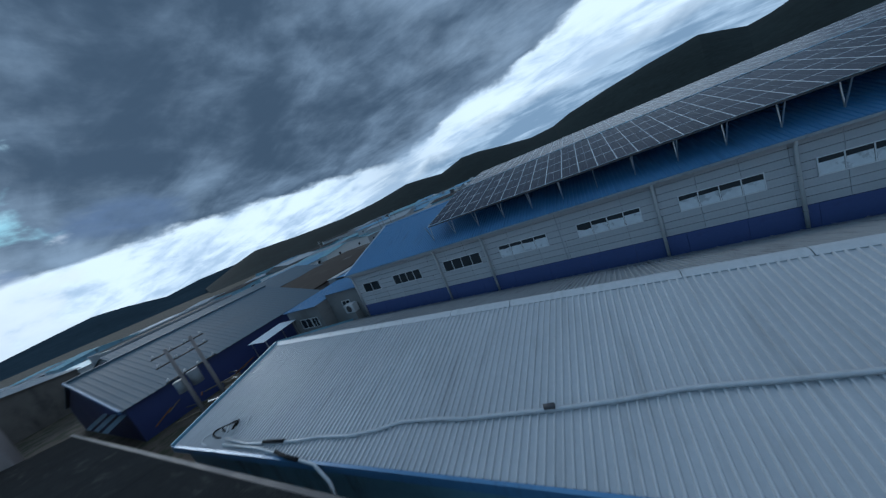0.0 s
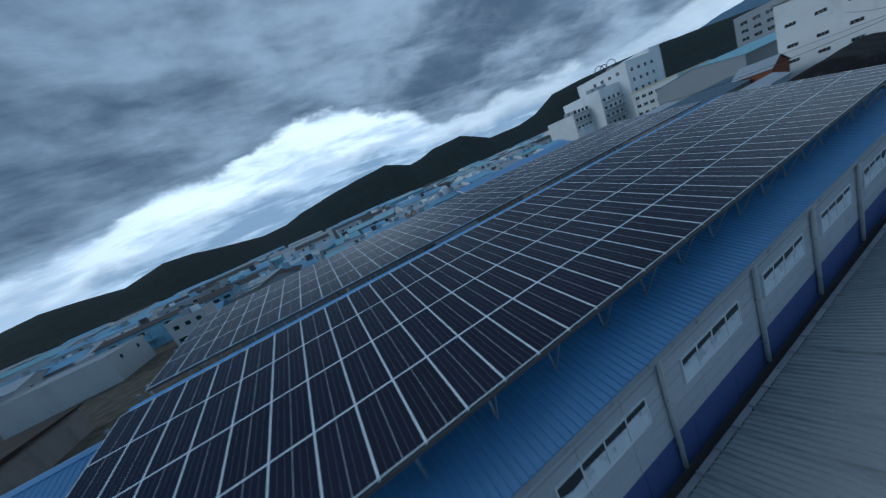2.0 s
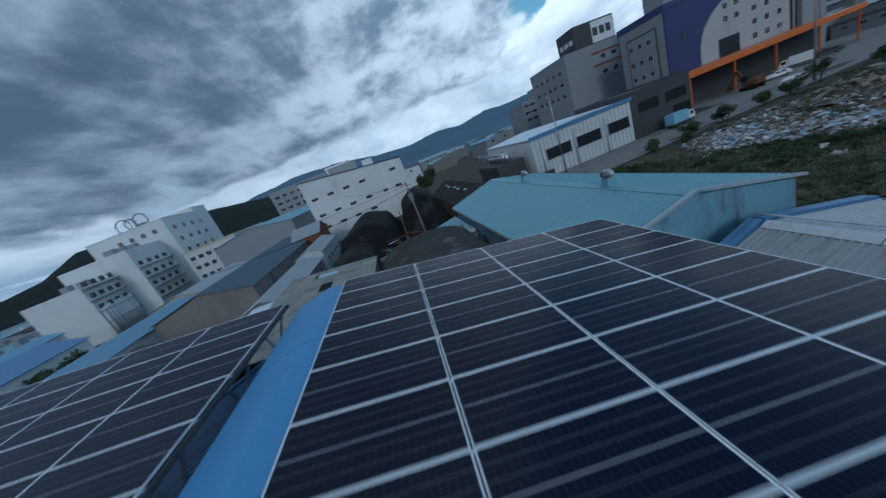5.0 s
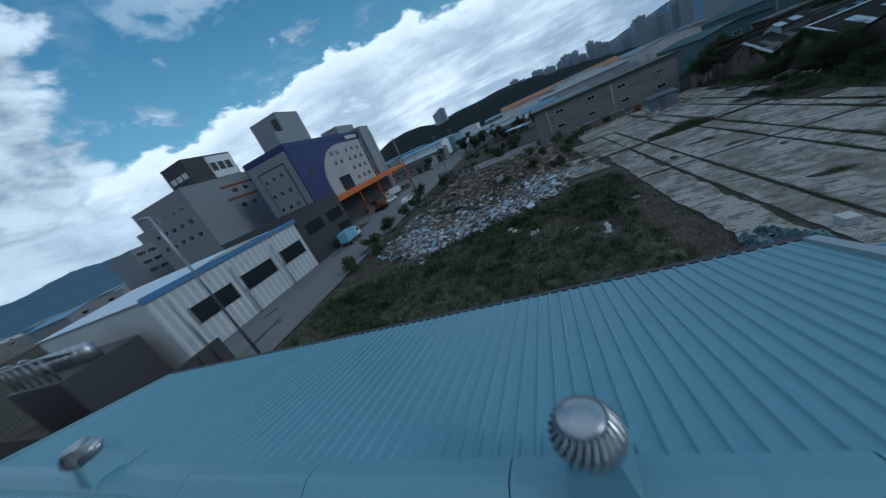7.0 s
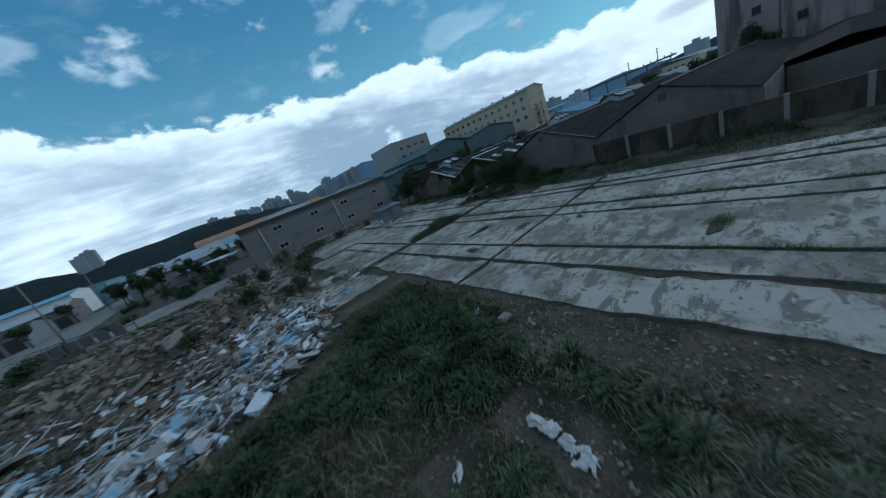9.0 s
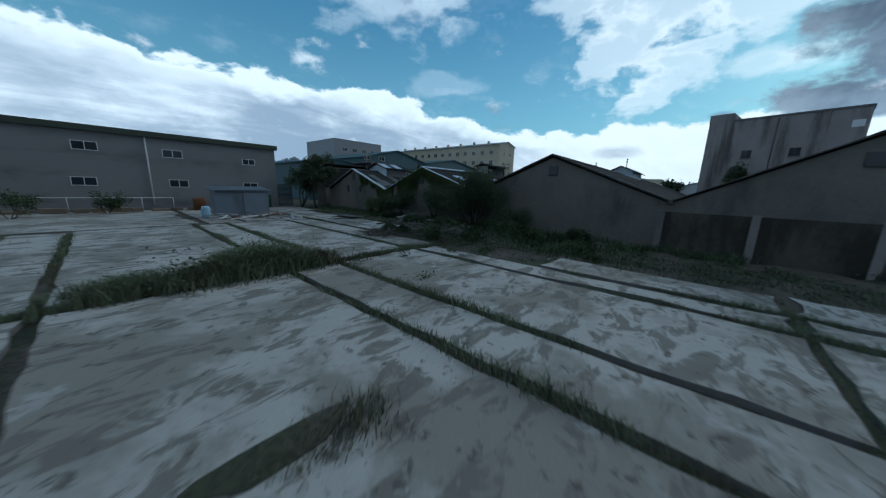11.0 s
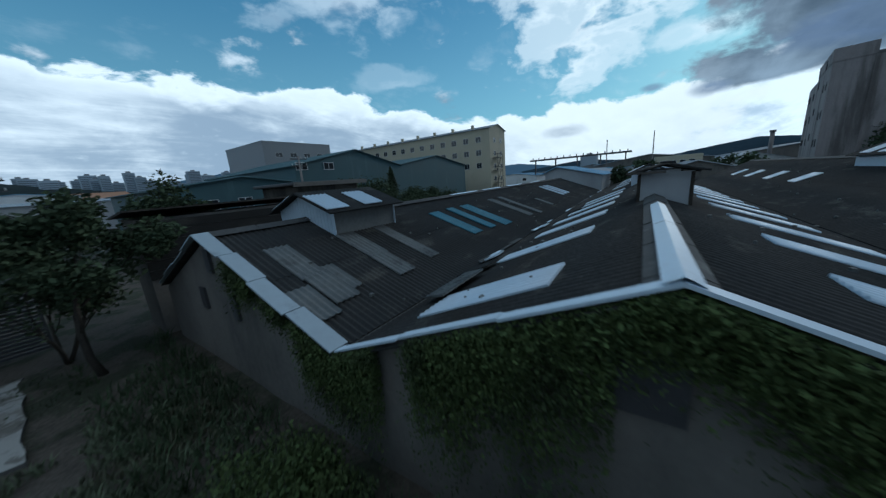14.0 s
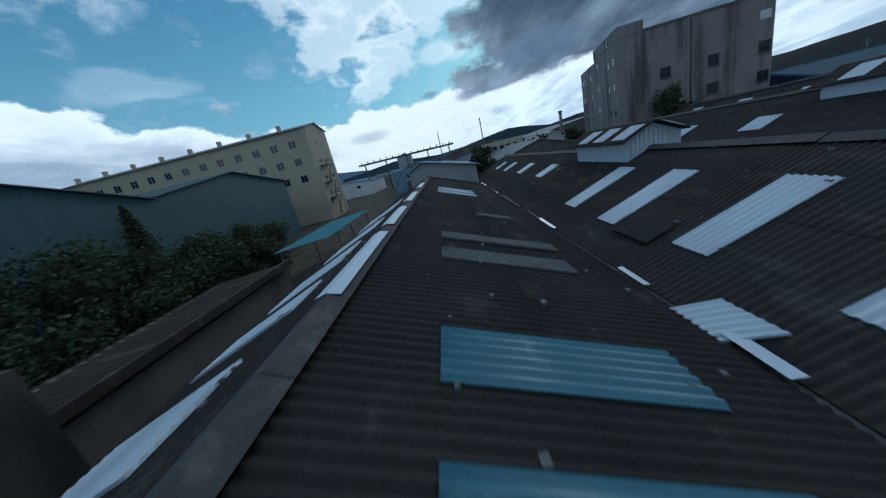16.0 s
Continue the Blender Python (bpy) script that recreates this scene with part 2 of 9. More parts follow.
M = {
    "white_sheet": mat("white_sheet", (0.44, 0.465, 0.49), 0.45, 0.1, 0.07, 0.25, 0.06, 6, 0.05, (0.36, 0.38, 0.40), (0.5, 0.75, 0.8), (3, 0.25, 1)),
    "grey_sheet": mat("grey_sheet", (0.29, 0.31, 0.325), 0.5, 0.1, 0.10, 0.25, 0.06, 6, 0.05, (0.13, 0.135, 0.14), (0.5, 0.8, 0.8), (3, 0.25, 1)),
    "blue_sheet": mat("blue_sheet", (0.085, 0.205, 0.375), 0.4, 0.1, 0.08, 0.2, 0.05, 6, 0.04, (0.05, 0.10, 0.18), (0.55, 0.8, 0.6), (3, 0.3, 1)),
    "blue_ridge": mat("blue_ridge", (0.07, 0.24, 0.47), 0.45, 0.0, 0.08, 0.4, 0.05, 6, 0.04, (0.05, 0.13, 0.24), (0.58, 0.8, 1.1)),
    "light_blue_sheet": mat("light_blue_sheet", (0.158, 0.318, 0.385), 0.45, 0.1, 0.06, 0.2, 0.05, 6, 0.04, (0.12, 0.29, 0.38), (0.55, 0.8, 0.5), (3, 0.3, 1)),
    "teal_sheet": mat("teal_sheet", (0.040, 0.094, 0.110), 0.65, 0.0, 0.10, 0.2, 0.06, 6, 0.05, (0.07, 0.14, 0.16), (0.55, 0.8, 0.4), (2, 2, 0.3)),
    "pale_blue_wall": mat("pale_blue_wall", (0.17, 0.33, 0.43), 0.5, 0.0, 0.12, 0.3, 0.08, 6, 0.05, (0.10, 0.16, 0.19), (0.5, 0.7, 0.8), (1, 1, 0.3)),
    "grey_blue_sheet": mat("grey_blue_sheet", (0.052, 0.092, 0.128), 0.65, 0.0, 0.09, 0.15, 0.05, 5, 0.04, (0.05, 0.08, 0.11), (0.5, 0.8, 0.3), (3, 0.4, 1)),
    "far_white": mat("far_white", (0.60, 0.62, 0.63), 0.7, 0, 0.10, 0.15, 0.05, 4, 0.05, (0.38, 0.39, 0.38), (0.55, 0.8, 0.25), (1, 1, 0.3), rand=0.25),
    "far_cream": mat("far_cream", (0.46, 0.42, 0.32), 0.8, 0, 0.08, 0.15, 0.05, 4, 0.05, (0.32, 0.29, 0.22), (0.55, 0.8, 0.25), (1, 1, 0.3)),
    "far_roof_blue": mat("far_roof_blue", (0.12, 0.25, 0.37), 0.5, 0, 0.1, 0.1, 0.05, 4, 0.02, rand=0.5),
    "far_roof_grey": mat("far_roof_grey", (0.24, 0.27, 0.30), 0.6, 0, 0.1, 0.1, 0.05, 4, 0.02, rand=0.5),
    "far_roof_brown": mat("far_roof_brown", (0.058, 0.054, 0.053), 0.8, 0, 0.15, 0.1, 0.08, 4, 0.05, rand=0.3),
    "block_grey": mat("block_grey", (0.40, 0.41, 0.43), 0.8, 0, 0.07, 0.3, 0.06, 7, 0.12, (0.25, 0.255, 0.26), (0.52, 0.75, 0.5), (1, 1, 0.25), rand=0.10),
    "block_blue": mat("block_blue", (0.055, 0.080, 0.215), 0.75, 0, 0.10, 0.3, 0.08, 7, 0.1, (0.035, 0.04, 0.12), (0.52, 0.75, 0.5)),
    "mortar": mat("mortar", (0.22, 0.225, 0.23), 0.9, 0, 0.1, 0.5, 0.1, 9, 0.1),
    "pvc": mat("pvc", (0.52, 0.53, 0.53), 0.4, 0, 0.08, 0.8, 0.05, 9, 0.02, (0.32, 0.30, 0.27), (0.55, 0.8, 0.9), (1, 1, 0.3)),
    "galv": mat("galv", (0.42, 0.44, 0.46), 0.38, 0.85, 0.12, 0.8, 0.1, 12, 0.03),
    "steel_dark": mat("steel_dark", (0.07, 0.07, 0.075), 0.6, 0.4, 0.15, 0.8, 0.1, 9, 0.05),
    "alu": mat("alu", (0.72, 0.76, 0.79), 0.42, 0.15, 0.08, 0.5, 0.05, 9, 0.0),
    "white_frame": mat("white_frame", (0.6, 0.61, 0.62), 0.5, 0, 0.06, 0.8, 0.05, 9, 0.0),
    "glass": glass_dark("glass"),
    "glass_pale": mat("glass_pale", (0.58, 0.62, 0.65), 0.45, 0, 0.12, 0.9, 0.1, 3, 0.0, (0.38, 0.41, 0.44), (0.55, 0.62, 1.2)),
    "slate": mat("slate", (0.033, 0.032, 0.031), 0.95, 0, 0.26, 0.35, 0.42, 16, 0.3, (0.075, 0.070, 0.062), (0.54, 0.72, 1.1), (0.5, 1.2, 1)),
    "slate_cap": mat("slate_cap", (0.066, 0.066, 0.066), 0.9, 0, 0.25, 0.5, 0.25, 7, 0.2, (0.12, 0.12, 0.115), (0.54, 0.7, 1.4)),
    # stained house plaster, its base darkened to carry the shade on the walls
    "house_wall_shaded": mat("house_wall_shaded", (0.080, 0.072, 0.062), 0.9, 0, 0.25, 0.3, 0.2, 6, 0.2, (0.036, 0.034, 0.031), (0.44, 0.62, 0.6), (1, 1, 0.3)),
    "slate_light": mat("slate_light", (0.135, 0.138, 0.135), 0.85, 0, 0.18, 0.5, 0.2, 7, 0.2, (0.07, 0.07, 0.07), (0.52, 0.7, 1.1)),
    "fibre_white": mat("fibre_white", (0.50, 0.58, 0.66), 0.5, 0, 0.06, 0.5, 0.05, 7, 0.05, (0.34, 0.38, 0.42), (0.58, 0.8, 0.9)),
    "fibre_teal": mat("fibre_teal", (0.055, 0.165, 0.215), 0.5, 0, 0.14, 0.6, 0.12, 7, 0.08, (0.16, 0.27, 0.30), (0.55, 0.75, 1.3)),
    "plaster_dark": mat("plaster_dark", (0.148, 0.137, 0.124), 0.9, 0, 0.22, 0.35, 0.15, 6, 0.25, (0.085, 0.082, 0.078), (0.48, 0.7, 0.5), (1, 1, 0.4)),
    "concrete_old": mat("concrete_old", (0.22, 0.20, 0.19), 0.9, 0, 0.2, 0.25, 0.12, 5, 0.2, (0.11, 0.10, 0.10), (0.48, 0.68, 0.22), (1.2, 1.2, 0.25)),
    "concrete_tower": mat("concrete_tower", (0.26, 0.235, 0.23), 0.9, 0, 0.14, 0.25, 0.10, 5, 0.2, (0.115, 0.105, 0.10), (0.46, 0.66, 0.30), (1.6, 1.6, 0.22)),
    "slab_edge": mat("slab_edge", (0.13, 0.125, 0.12), 0.9, 0, 0.2, 0.6, 0.2, 6, 0.3),
    "road": mat("road", (0.19, 0.19, 0.185), 0.85, 0, 0.12, 0.15, 0.12, 5, 0.15, (0.07, 0.07, 0.072), (0.60, 0.64, 0.16), (1, 0.35, 1)),
    "soil": mat("soil", (0.080, 0.068, 0.056), 0.95, 0, 0.3, 0.6, 0.6, 11, 0.9, (0.040, 0.044, 0.028), (0.47, 0.58, 0.5)),
    "grass": mat("grass", (0.118, 0.140, 0.086), 0.8, 0, 0.30, 0.25, 0.2, 3, 0.0, (0.110, 0.105, 0.068), (0.50, 0.62, 0.30), island=0.7),
    "straw_grey": mat("straw_grey", (0.160, 0.164, 0.120), 0.85, 0, 0.25, 0.4, 0.2, 3, 0.0, island=0.7),
    "ivy": mat("ivy", (0.070, 0.096, 0.034), 0.85, 0, 0.3, 0.6, 0.2, 3, 0.0, (0.042, 0.056, 0.024), (0.5, 0.6, 0.6), island=0.6, spec=0.15),
    # western hills: blue-grey distance haze put into the base colour
    "mid_hill_haze": mat("mid_hill_haze", (0.030, 0.046, 0.060), 1.0, 0, 0.2, 0.004, 0.2, 0.05, 0.0, spec=0.0),
    "straw": mat("straw", (0.19, 0.18, 0.13), 0.85, 0, 0.25, 0.4, 0.2, 3, 0.0, island=0.7),
    "net_teal": mat("net_teal", (0.075, 0.135, 0.150), 0.6, 0, 0.25, 0.6, 0.2, 5, 0.0, (0.20, 0.25, 0.27), (0.52, 0.65, 1.2), island=0.6),
    "weed": mat("weed", (0.054, 0.080, 0.040), 0.8, 0, 0.3, 0.4, 0.2, 3, 0.0, (0.022, 0.034, 0.013), (0.5, 0.6, 0.5), island=0.6),
    "leaf": mat("leaf", (0.055, 0.076, 0.042), 0.85, 0, 0.3, 0.6, 0.2, 3, 0.0, island=0.6, spec=0.15),
    "bark": mat("bark", (0.055, 0.048, 0.040), 0.95, 0, 0.25, 0.9, 0.3, 12, 0.4, island=0.5),
    "driftwood": mat("driftwood", (0.098, 0.088, 0.078), 0.9, 0, 0.25, 0.9, 0.25, 10, 0.3, island=0.7),
    "deadwood": mat("deadwood", (0.135, 0.127, 0.118), 0.9, 0, 0.25, 0.9, 0.3, 10, 0.4, (0.10, 0.09, 0.08), (0.5, 0.65, 2.0), island=0.5),
    "hill": mat("hill", (0.015, 0.022, 0.022), 1.0, 0, 0.35, 0.012, 0.4, 0.09, 0.0, spec=0.1),
    # farthest mountains: no air between, the blue haze is in this colour
    "far_hill_haze": mat("far_hill_haze", (0.10, 0.16, 0.22), 1.0, 0, 0.1, 0.002, 0.05, 0.02, 0.0, spec=0.0),
    "wood": mat("wood", (0.16, 0.125, 0.09), 0.8, 0, 0.2, 0.8, 0.2, 10, 0.2, island=0.5),
    "brick_red": mat("brick_red", (0.20, 0.075, 0.045), 0.85, 0, 0.15, 0.6, 0.15, 8, 0.2),
    "beige_sheet": mat("beige_sheet", (0.33, 0.312, 0.28), 0.7, 0, 0.08, 0.3, 0.08, 6, 0.08, (0.22, 0.20, 0.175), (0.50, 0.75, 0.5), (2, 2, 0.5), rand=0.34),
    "net_black": mat("net_black", (0.010, 0.010, 0.012), 0.9, 0, 0.3, 0.4, 0.3, 8, 0.3, (0.035, 0.036, 0.038), (0.52, 0.7, 0.3)),
    "felt_dark": mat("felt_dark", (0.105, 0.103, 0.102), 0.9, 0, 0.25, 0.35, 0.2, 6, 0.2, (0.22, 0.22, 0.215), (0.58, 0.66, 0.3)),
    "felt_brown": mat("felt_brown", (0.034, 0.027, 0.023), 0.95, 0, 0.25, 0.2, 0.2, 6, 0.15, (0.055, 0.047, 0.040), (0.52, 0.7, 0.2)),
    "brown_sheet": mat("brown_sheet", (0.040, 0.035, 0.031), 0.8, 0, 0.2, 0.4, 0.15, 6, 0.1, (0.10, 0.085, 0.07), (0.5, 0.7, 0.6), (3, 0.4, 1)),
    "paint_navy": mat("paint_navy", (0.024, 0.036, 0.125), 0.5, 0, 0.08, 0.1, 0.05, 3, 0.02),
    "clad_grey": mat("clad_grey", (0.23, 0.25, 0.27), 0.6, 0, 0.06, 0.1, 0.05, 3, 0.02),
    "clad_pale": mat("clad_pale", (0.36, 0.375, 0.39), 0.6, 0, 0.06, 0.1, 0.05, 3, 0.02, (0.28, 0.29, 0.30), (0.5, 0.75, 0.2), (1, 1, 0.3)),
    "verge_grey": mat("verge_grey", (0.30, 0.35, 0.39), 0.55, 0, 0.08, 0.5, 0.06, 6, 0.03, (0.20, 0.23, 0.25), (0.55, 0.75, 0.8)),
    # skyline towers: distance haze mixed into wall and pane colours
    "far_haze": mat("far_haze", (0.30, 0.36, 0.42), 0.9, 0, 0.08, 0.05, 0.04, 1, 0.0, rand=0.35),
    "far_pane_haze": mat("far_pane_haze", (0.12, 0.16, 0.20), 0.5, 0, 0.08, 0.05, 0.04, 1, 0.0),
    "clad_dark": mat("clad_dark", (0.045, 0.045, 0.05), 0.6, 0, 0.1, 0.15, 0.06, 3, 0.02),
    "orange": mat("orange", (0.55, 0.13, 0.02), 0.5, 0, 0.08, 0.2, 0.05, 3, 0.0),
    "teal_canopy": mat("teal_canopy", (0.10, 0.34, 0.38), 0.5, 0, 0.12, 0.5, 0.1, 6, 0.05, (0.22, 0.42, 0.45), (0.52, 0.7, 0.8)),
    "orange_dull": mat("orange_dull", (0.32, 0.15, 0.07), 0.7, 0, 0.1, 0.1, 0.05, 3, 0.0),
    "green_box": mat("green_box", (0.020, 0.060, 0.020), 0.6, 0, 0.15, 0.6, 0.1, 6, 0.05),
    "olive_trim": mat("olive_trim", (0.035, 0.045, 0.030), 0.6, 0, 0.1, 0.4, 0.1, 6, 0.02),
    "shed_sheet": mat("shed_sheet", (0.155, 0.185, 0.22), 0.55, 0, 0.08, 0.4, 0.06, 6, 0.05, (0.10, 0.115, 0.13), (0.52, 0.75, 0.7), (1, 1, 0.3)),
    "render_grey": mat("render_grey", (0.20, 0.20, 0.20), 0.85, 0, 0.08, 0.3, 0.06, 7, 0.1, (0.135, 0.135, 0.135), (0.50, 0.72, 0.35), (0.5, 0.5, 1.6)),
    "plastic_white": mat("plastic_white", (0.43, 0.44, 0.45), 0.5, 0, 0.15, 0.8, 0.1, 6, 0.1, island=0.5),
    "plastic_blue": mat("plastic_blue", (0.20, 0.32, 0.42), 0.5, 0, 0.2, 0.8, 0.15, 6, 0.1, island=0.5),
    "junk_grey": mat("junk_grey", (0.20, 0.20, 0.20), 0.8, 0, 0.2, 0.8, 0.2, 6, 0.2, island=1.1),
    "junk_brown": mat("junk_brown", (0.14, 0.11, 0.085), 0.85, 0, 0.2, 0.8, 0.2, 6, 0.2, island=0.9),
    "rubble": mat("rubble", (0.155, 0.138, 0.12), 0.95, 0, 0.2, 0.4, 0.25, 6, 0.3, island=1.2),
    "car_white": mat("car_white", (0.65, 0.66, 0.67), 0.25, 0, 0.03, 0.5, 0.02, 6, 0.0),
    "truck_blue": mat("truck_blue", (0.20, 0.42, 0.55), 0.35, 0, 0.05, 0.5, 0.03, 6, 0.0),
    "tyre": mat("tyre", (0.015, 0.015, 0.016), 0.85, 0, 0.1, 1, 0.1, 8, 0.1),
    "rust": mat("rust", (0.13, 0.060, 0.030), 0.9, 0, 0.3, 0.8, 0.3, 9, 0.2),
}


def cell_material():
    m = bpy.data.materials.new("solar_cell")
    m.use_nodes = True
    t = m.node_tree
    p = t.nodes["Principled BSDF"]
    tc = t.nodes.new("ShaderNodeTexCoord")
    s = t.nodes.new("ShaderNodeSeparateXYZ")
    t.links.new(tc.outputs["Object"], s.inputs[0])

    def lines(sock, pitch, wide):
        v = math_node(t, "FRACT", math_node(t, "ADD", math_node(t, "DIVIDE", sock, pitch), 100.5))
        return math_node(t, "LESS_THAN", math_node(t, "ABSOLUTE", math_node(t, "SUBTRACT", v, 0.5)), wide / pitch / 2)

    a = math_node(t, "MULTIPLY", lines(s.outputs[0], 0.182, 0.009), 0.34)
    mid = lines(s.outputs[0], 20.0, 0.020)
    b = math_node(t, "MULTIPLY", lines(s.outputs[1], 0.091, 0.004), 0.10)
    f = math_node(t, "MAXIMUM", math_node(t, "MAXIMUM", a, b), math_node(t, "MULTIPLY", mid, 1.0))
    oi = t.nodes.new("ShaderNodeObjectInfo")
    cell = mix_col(t, oi.outputs["Random"], (0.005, 0.008, 0.020), (0.007, 0.010, 0.026))
    t.links.new(mix_col(t, f, cell, (0.26, 0.28, 0.30)), p.inputs["Base Color"])
    n = node(t, "ShaderNodeTexNoise", Scale=1.2, Detail=4)
    t.links.new(tc.outputs["Object"], n.inputs["Vector"])
    t.links.new(math_node(t, "ADD", math_node(t, "MULTIPLY", n.outputs[0], 0.16), 0.16), p.inputs["Roughness"])
    p.inputs["Specular IOR Level"].default_value = 0.13
    return m


M["cell"] = cell_material()


def slab_material():
    m = bpy.data.materials.new("slab")
    m.use_nodes = True
    t = m.node_tree
    p = t.nodes["Principled BSDF"]
    tc = t.nodes.new("ShaderNodeTexCoord")

    def tex(scale, detail, rough, twist=0.0, stretch=(1, 1, 1)):
        mp = t.nodes.new("ShaderNodeMapping")
        mp.inputs["Scale"].default_value = stretch
        t.links.new(tc.outputs["Object"], mp.inputs[0])
        n = node(t, "ShaderNodeTexNoise", Scale=scale, Detail=detail, Roughness=rough, Distortion=twist)
        t.links.new(mp.outputs[0], n.inputs["Vector"])
        return n.outputs[0]

    worn, blot, spot, grit = tex(0.28, 8, 0.62, 0.4), tex(1.15, 10, 0.68, 0.7, (0.7, 1.6, 1)), tex(3.4, 8, 0.65, 0.3), tex(38, 3, 0.6)
    col = mix_col(t, smooth(t, worn, 0.45, 0.57), (0.42, 0.405, 0.375), (0.235, 0.218, 0.19))
    col = mix_col(t, math_node(t, "MULTIPLY", smooth(t, blot, 0.51, 0.565), 0.82), col, (0.135, 0.122, 0.105))
    col = mix_col(t, math_node(t, "MULTIPLY", smooth(t, tex(0.9, 10, 0.68, 0.6), 0.56, 0.63), 0.6), col, (0.43, 0.42, 0.40))
    col = mix_col(t, math_node(t, "MULTIPLY", smooth(t, spot, 0.58, 0.65), 0.8), col, (0.07, 0.065, 0.055))
    col = mix_col(t, math_node(t, "MULTIPLY", grit, 0.45), col, (0.12, 0.115, 0.105))
    t.links.new(col, p.inputs["Base Color"])
    p.inputs["Roughness"].default_value = 0.9
    p.inputs["Specular IOR Level"].default_value = 0.15
    b = t.nodes.new("ShaderNodeBump")
    b.inputs["Strength"].default_value, b.inputs["Distance"].default_value = 0.5, 0.02
    t.links.new(math_node(t, "ADD", math_node(t, "MULTIPLY", blot, 1.5), math_node(t, "MULTIPLY", grit, 0.4)), b.inputs["Height"])
    t.links.new(b.outputs[0], p.inputs["Normal"])
    return m


M["slab"] = slab_material()


# ---- building blocks ----
def mesh_of(bm, name):
    me = bpy.data.meshes.new(name)
    bm.to_mesh(me)
    bm.free()
    return me


def part(name, bm, material, parent, label=""):
    """One bmesh as one mesh object under a thing or a part (or at top level with parent None)."""
    me = mesh_of(bm, name)
    for m in material if isinstance(material, (list, tuple)) else (material,):
        me.materials.append(m)
    ob = new(name, me)
    if parent:
        ob.parent = parent
        ob.matrix_parent_inverse = Matrix.Identity(4)
    if label:
        ob["label"] = label
    return ob


def put(name, me, parent, m, label=""):
    """An object on shared mesh data."""
    ob = new(name, me)
    ob.parent = parent
    ob.matrix_basis = m
    if label:
        ob["label"] = label
    return ob


def thing(name, label, category, group="", kind="", at=(0, 0, 0)):
    ob = new(name)
    ob.empty_display_size = 0.2
    ob.location = at
    return tagged(ob, label, category, group, kind)


def B(*boxes, bevel=0.0):
    """A bmesh of boxes (x0, x1, y0, y1, z0, z1)."""
    bm = bmesh.new()
    for b in boxes:
        add_box(bm, *b)
    if bevel:
        bmesh.ops.bevel(bm, geom=bm.edges[:], offset=bevel, segments=1, affect="EDGES")
    return bm


def add_box(bm, x0, x1, y0, y1, z0, z1, slot=0):
    v = [bm.verts.new((x, y, z)) for z in (z0, z1) for y in (y0, y1) for x in (x0, x1)]
    for q in ((0, 2, 3, 1), (4, 5, 7, 6), (0, 1, 5, 4), (2, 6, 7, 3), (0, 4, 6, 2), (1, 3, 7, 5)):
        bm.faces.new([v[i] for i in q]).material_index = slot


def add_quad(bm, a, b, c, d, slot=0):
    f = bm.faces.new([bm.verts.new(p) for p in (a, b, c, d)])
    f.material_index = slot
    return f


def add_beam(bm, a, b, w=0.05, h=None, slot=0, sides=4):
    """A straight bar from a to b."""
    a, b = Vector(a), Vector(b)
    d = (b - a).normalized()
    s = d.cross(Vector((0, 0, 1)))
    s = s.normalized() if s.length > 1e-3 else Vector((1, 0, 0))
    u = s.cross(d)
    h = h or w
    ring = []
    for p in (a, b):
        if sides == 4:
            ring.append([bm.verts.new(p + s * i * w / 2 + u * j * h / 2) for i, j in ((-1, -1), (1, -1), (1, 1), (-1, 1))])
        else:
            ring.append([bm.verts.new(p + s * math.cos(2 * math.pi * k / sides) * w / 2 + u * math.sin(2 * math.pi * k / sides) * h / 2) for k in range(sides)])
    n = len(ring[0])
    for k in range(n):
        bm.faces.new((ring[0][k], ring[0][(k + 1) % n], ring[1][(k + 1) % n], ring[1][k])).material_index = slot
    bm.faces.new(ring[0][::-1]).material_index = slot
    bm.faces.new(ring[1]).material_index = slot


def add_tube(bm, points, r, sides=8):
    """A round tube along points."""
    pts = [Vector(p) for p in points]
    rings = []
    for i, p in enumerate(pts):
        d = (pts[min(i + 1, len(pts) - 1)] - pts[max(i - 1, 0)]).normalized()
        s = d.cross(Vector((0, 0, 1)))
        s = s.normalized() if s.length > 1e-3 else Vector((1, 0, 0))
        u = s.cross(d)
        rad = r[i] if isinstance(r, (list, tuple)) else r
        rings.append([bm.verts.new(p + s * math.cos(2 * math.pi * k / sides) * rad + u * math.sin(2 * math.pi * k / sides) * rad) for k in range(sides)])
    for a, b in zip(rings, rings[1:]):
        for k in range(sides):
            bm.faces.new((a[k], a[(k + 1) % sides], b[(k + 1) % sides], b[k])).smooth = True
    bm.faces.new(rings[0][::-1])
    bm.faces.new(rings[-1])


def tube(points, r, sides=8):
    bm = bmesh.new()
    add_tube(bm, points, r, sides)
    return bm


def profile(kind, pitch, height, length, phase=0.0):
    """Offsets along and above a ribbed sheet, across its ribs."""
    out, u, end = [], 0.0, length
    if kind == "sine":
        n = max(4, int(length / pitch * 6))
        return [(length * i / n, height * (0.5 + 0.5 * math.cos(2 * math.pi * length * i / n / pitch))) for i in range(n + 1)]
    out.append((0.0, 0.0))
    u = pitch * 0.5
    while u < end - pitch * 0.4:
        w = pitch * 0.12
        out += [(u - 1.6 * w, 0.0), (u - 0.7 * w, height), (u + 0.7 * w, height), (u + 1.6 * w, 0.0)]
        u += pitch
    out.append((length, 0.0))
    return out


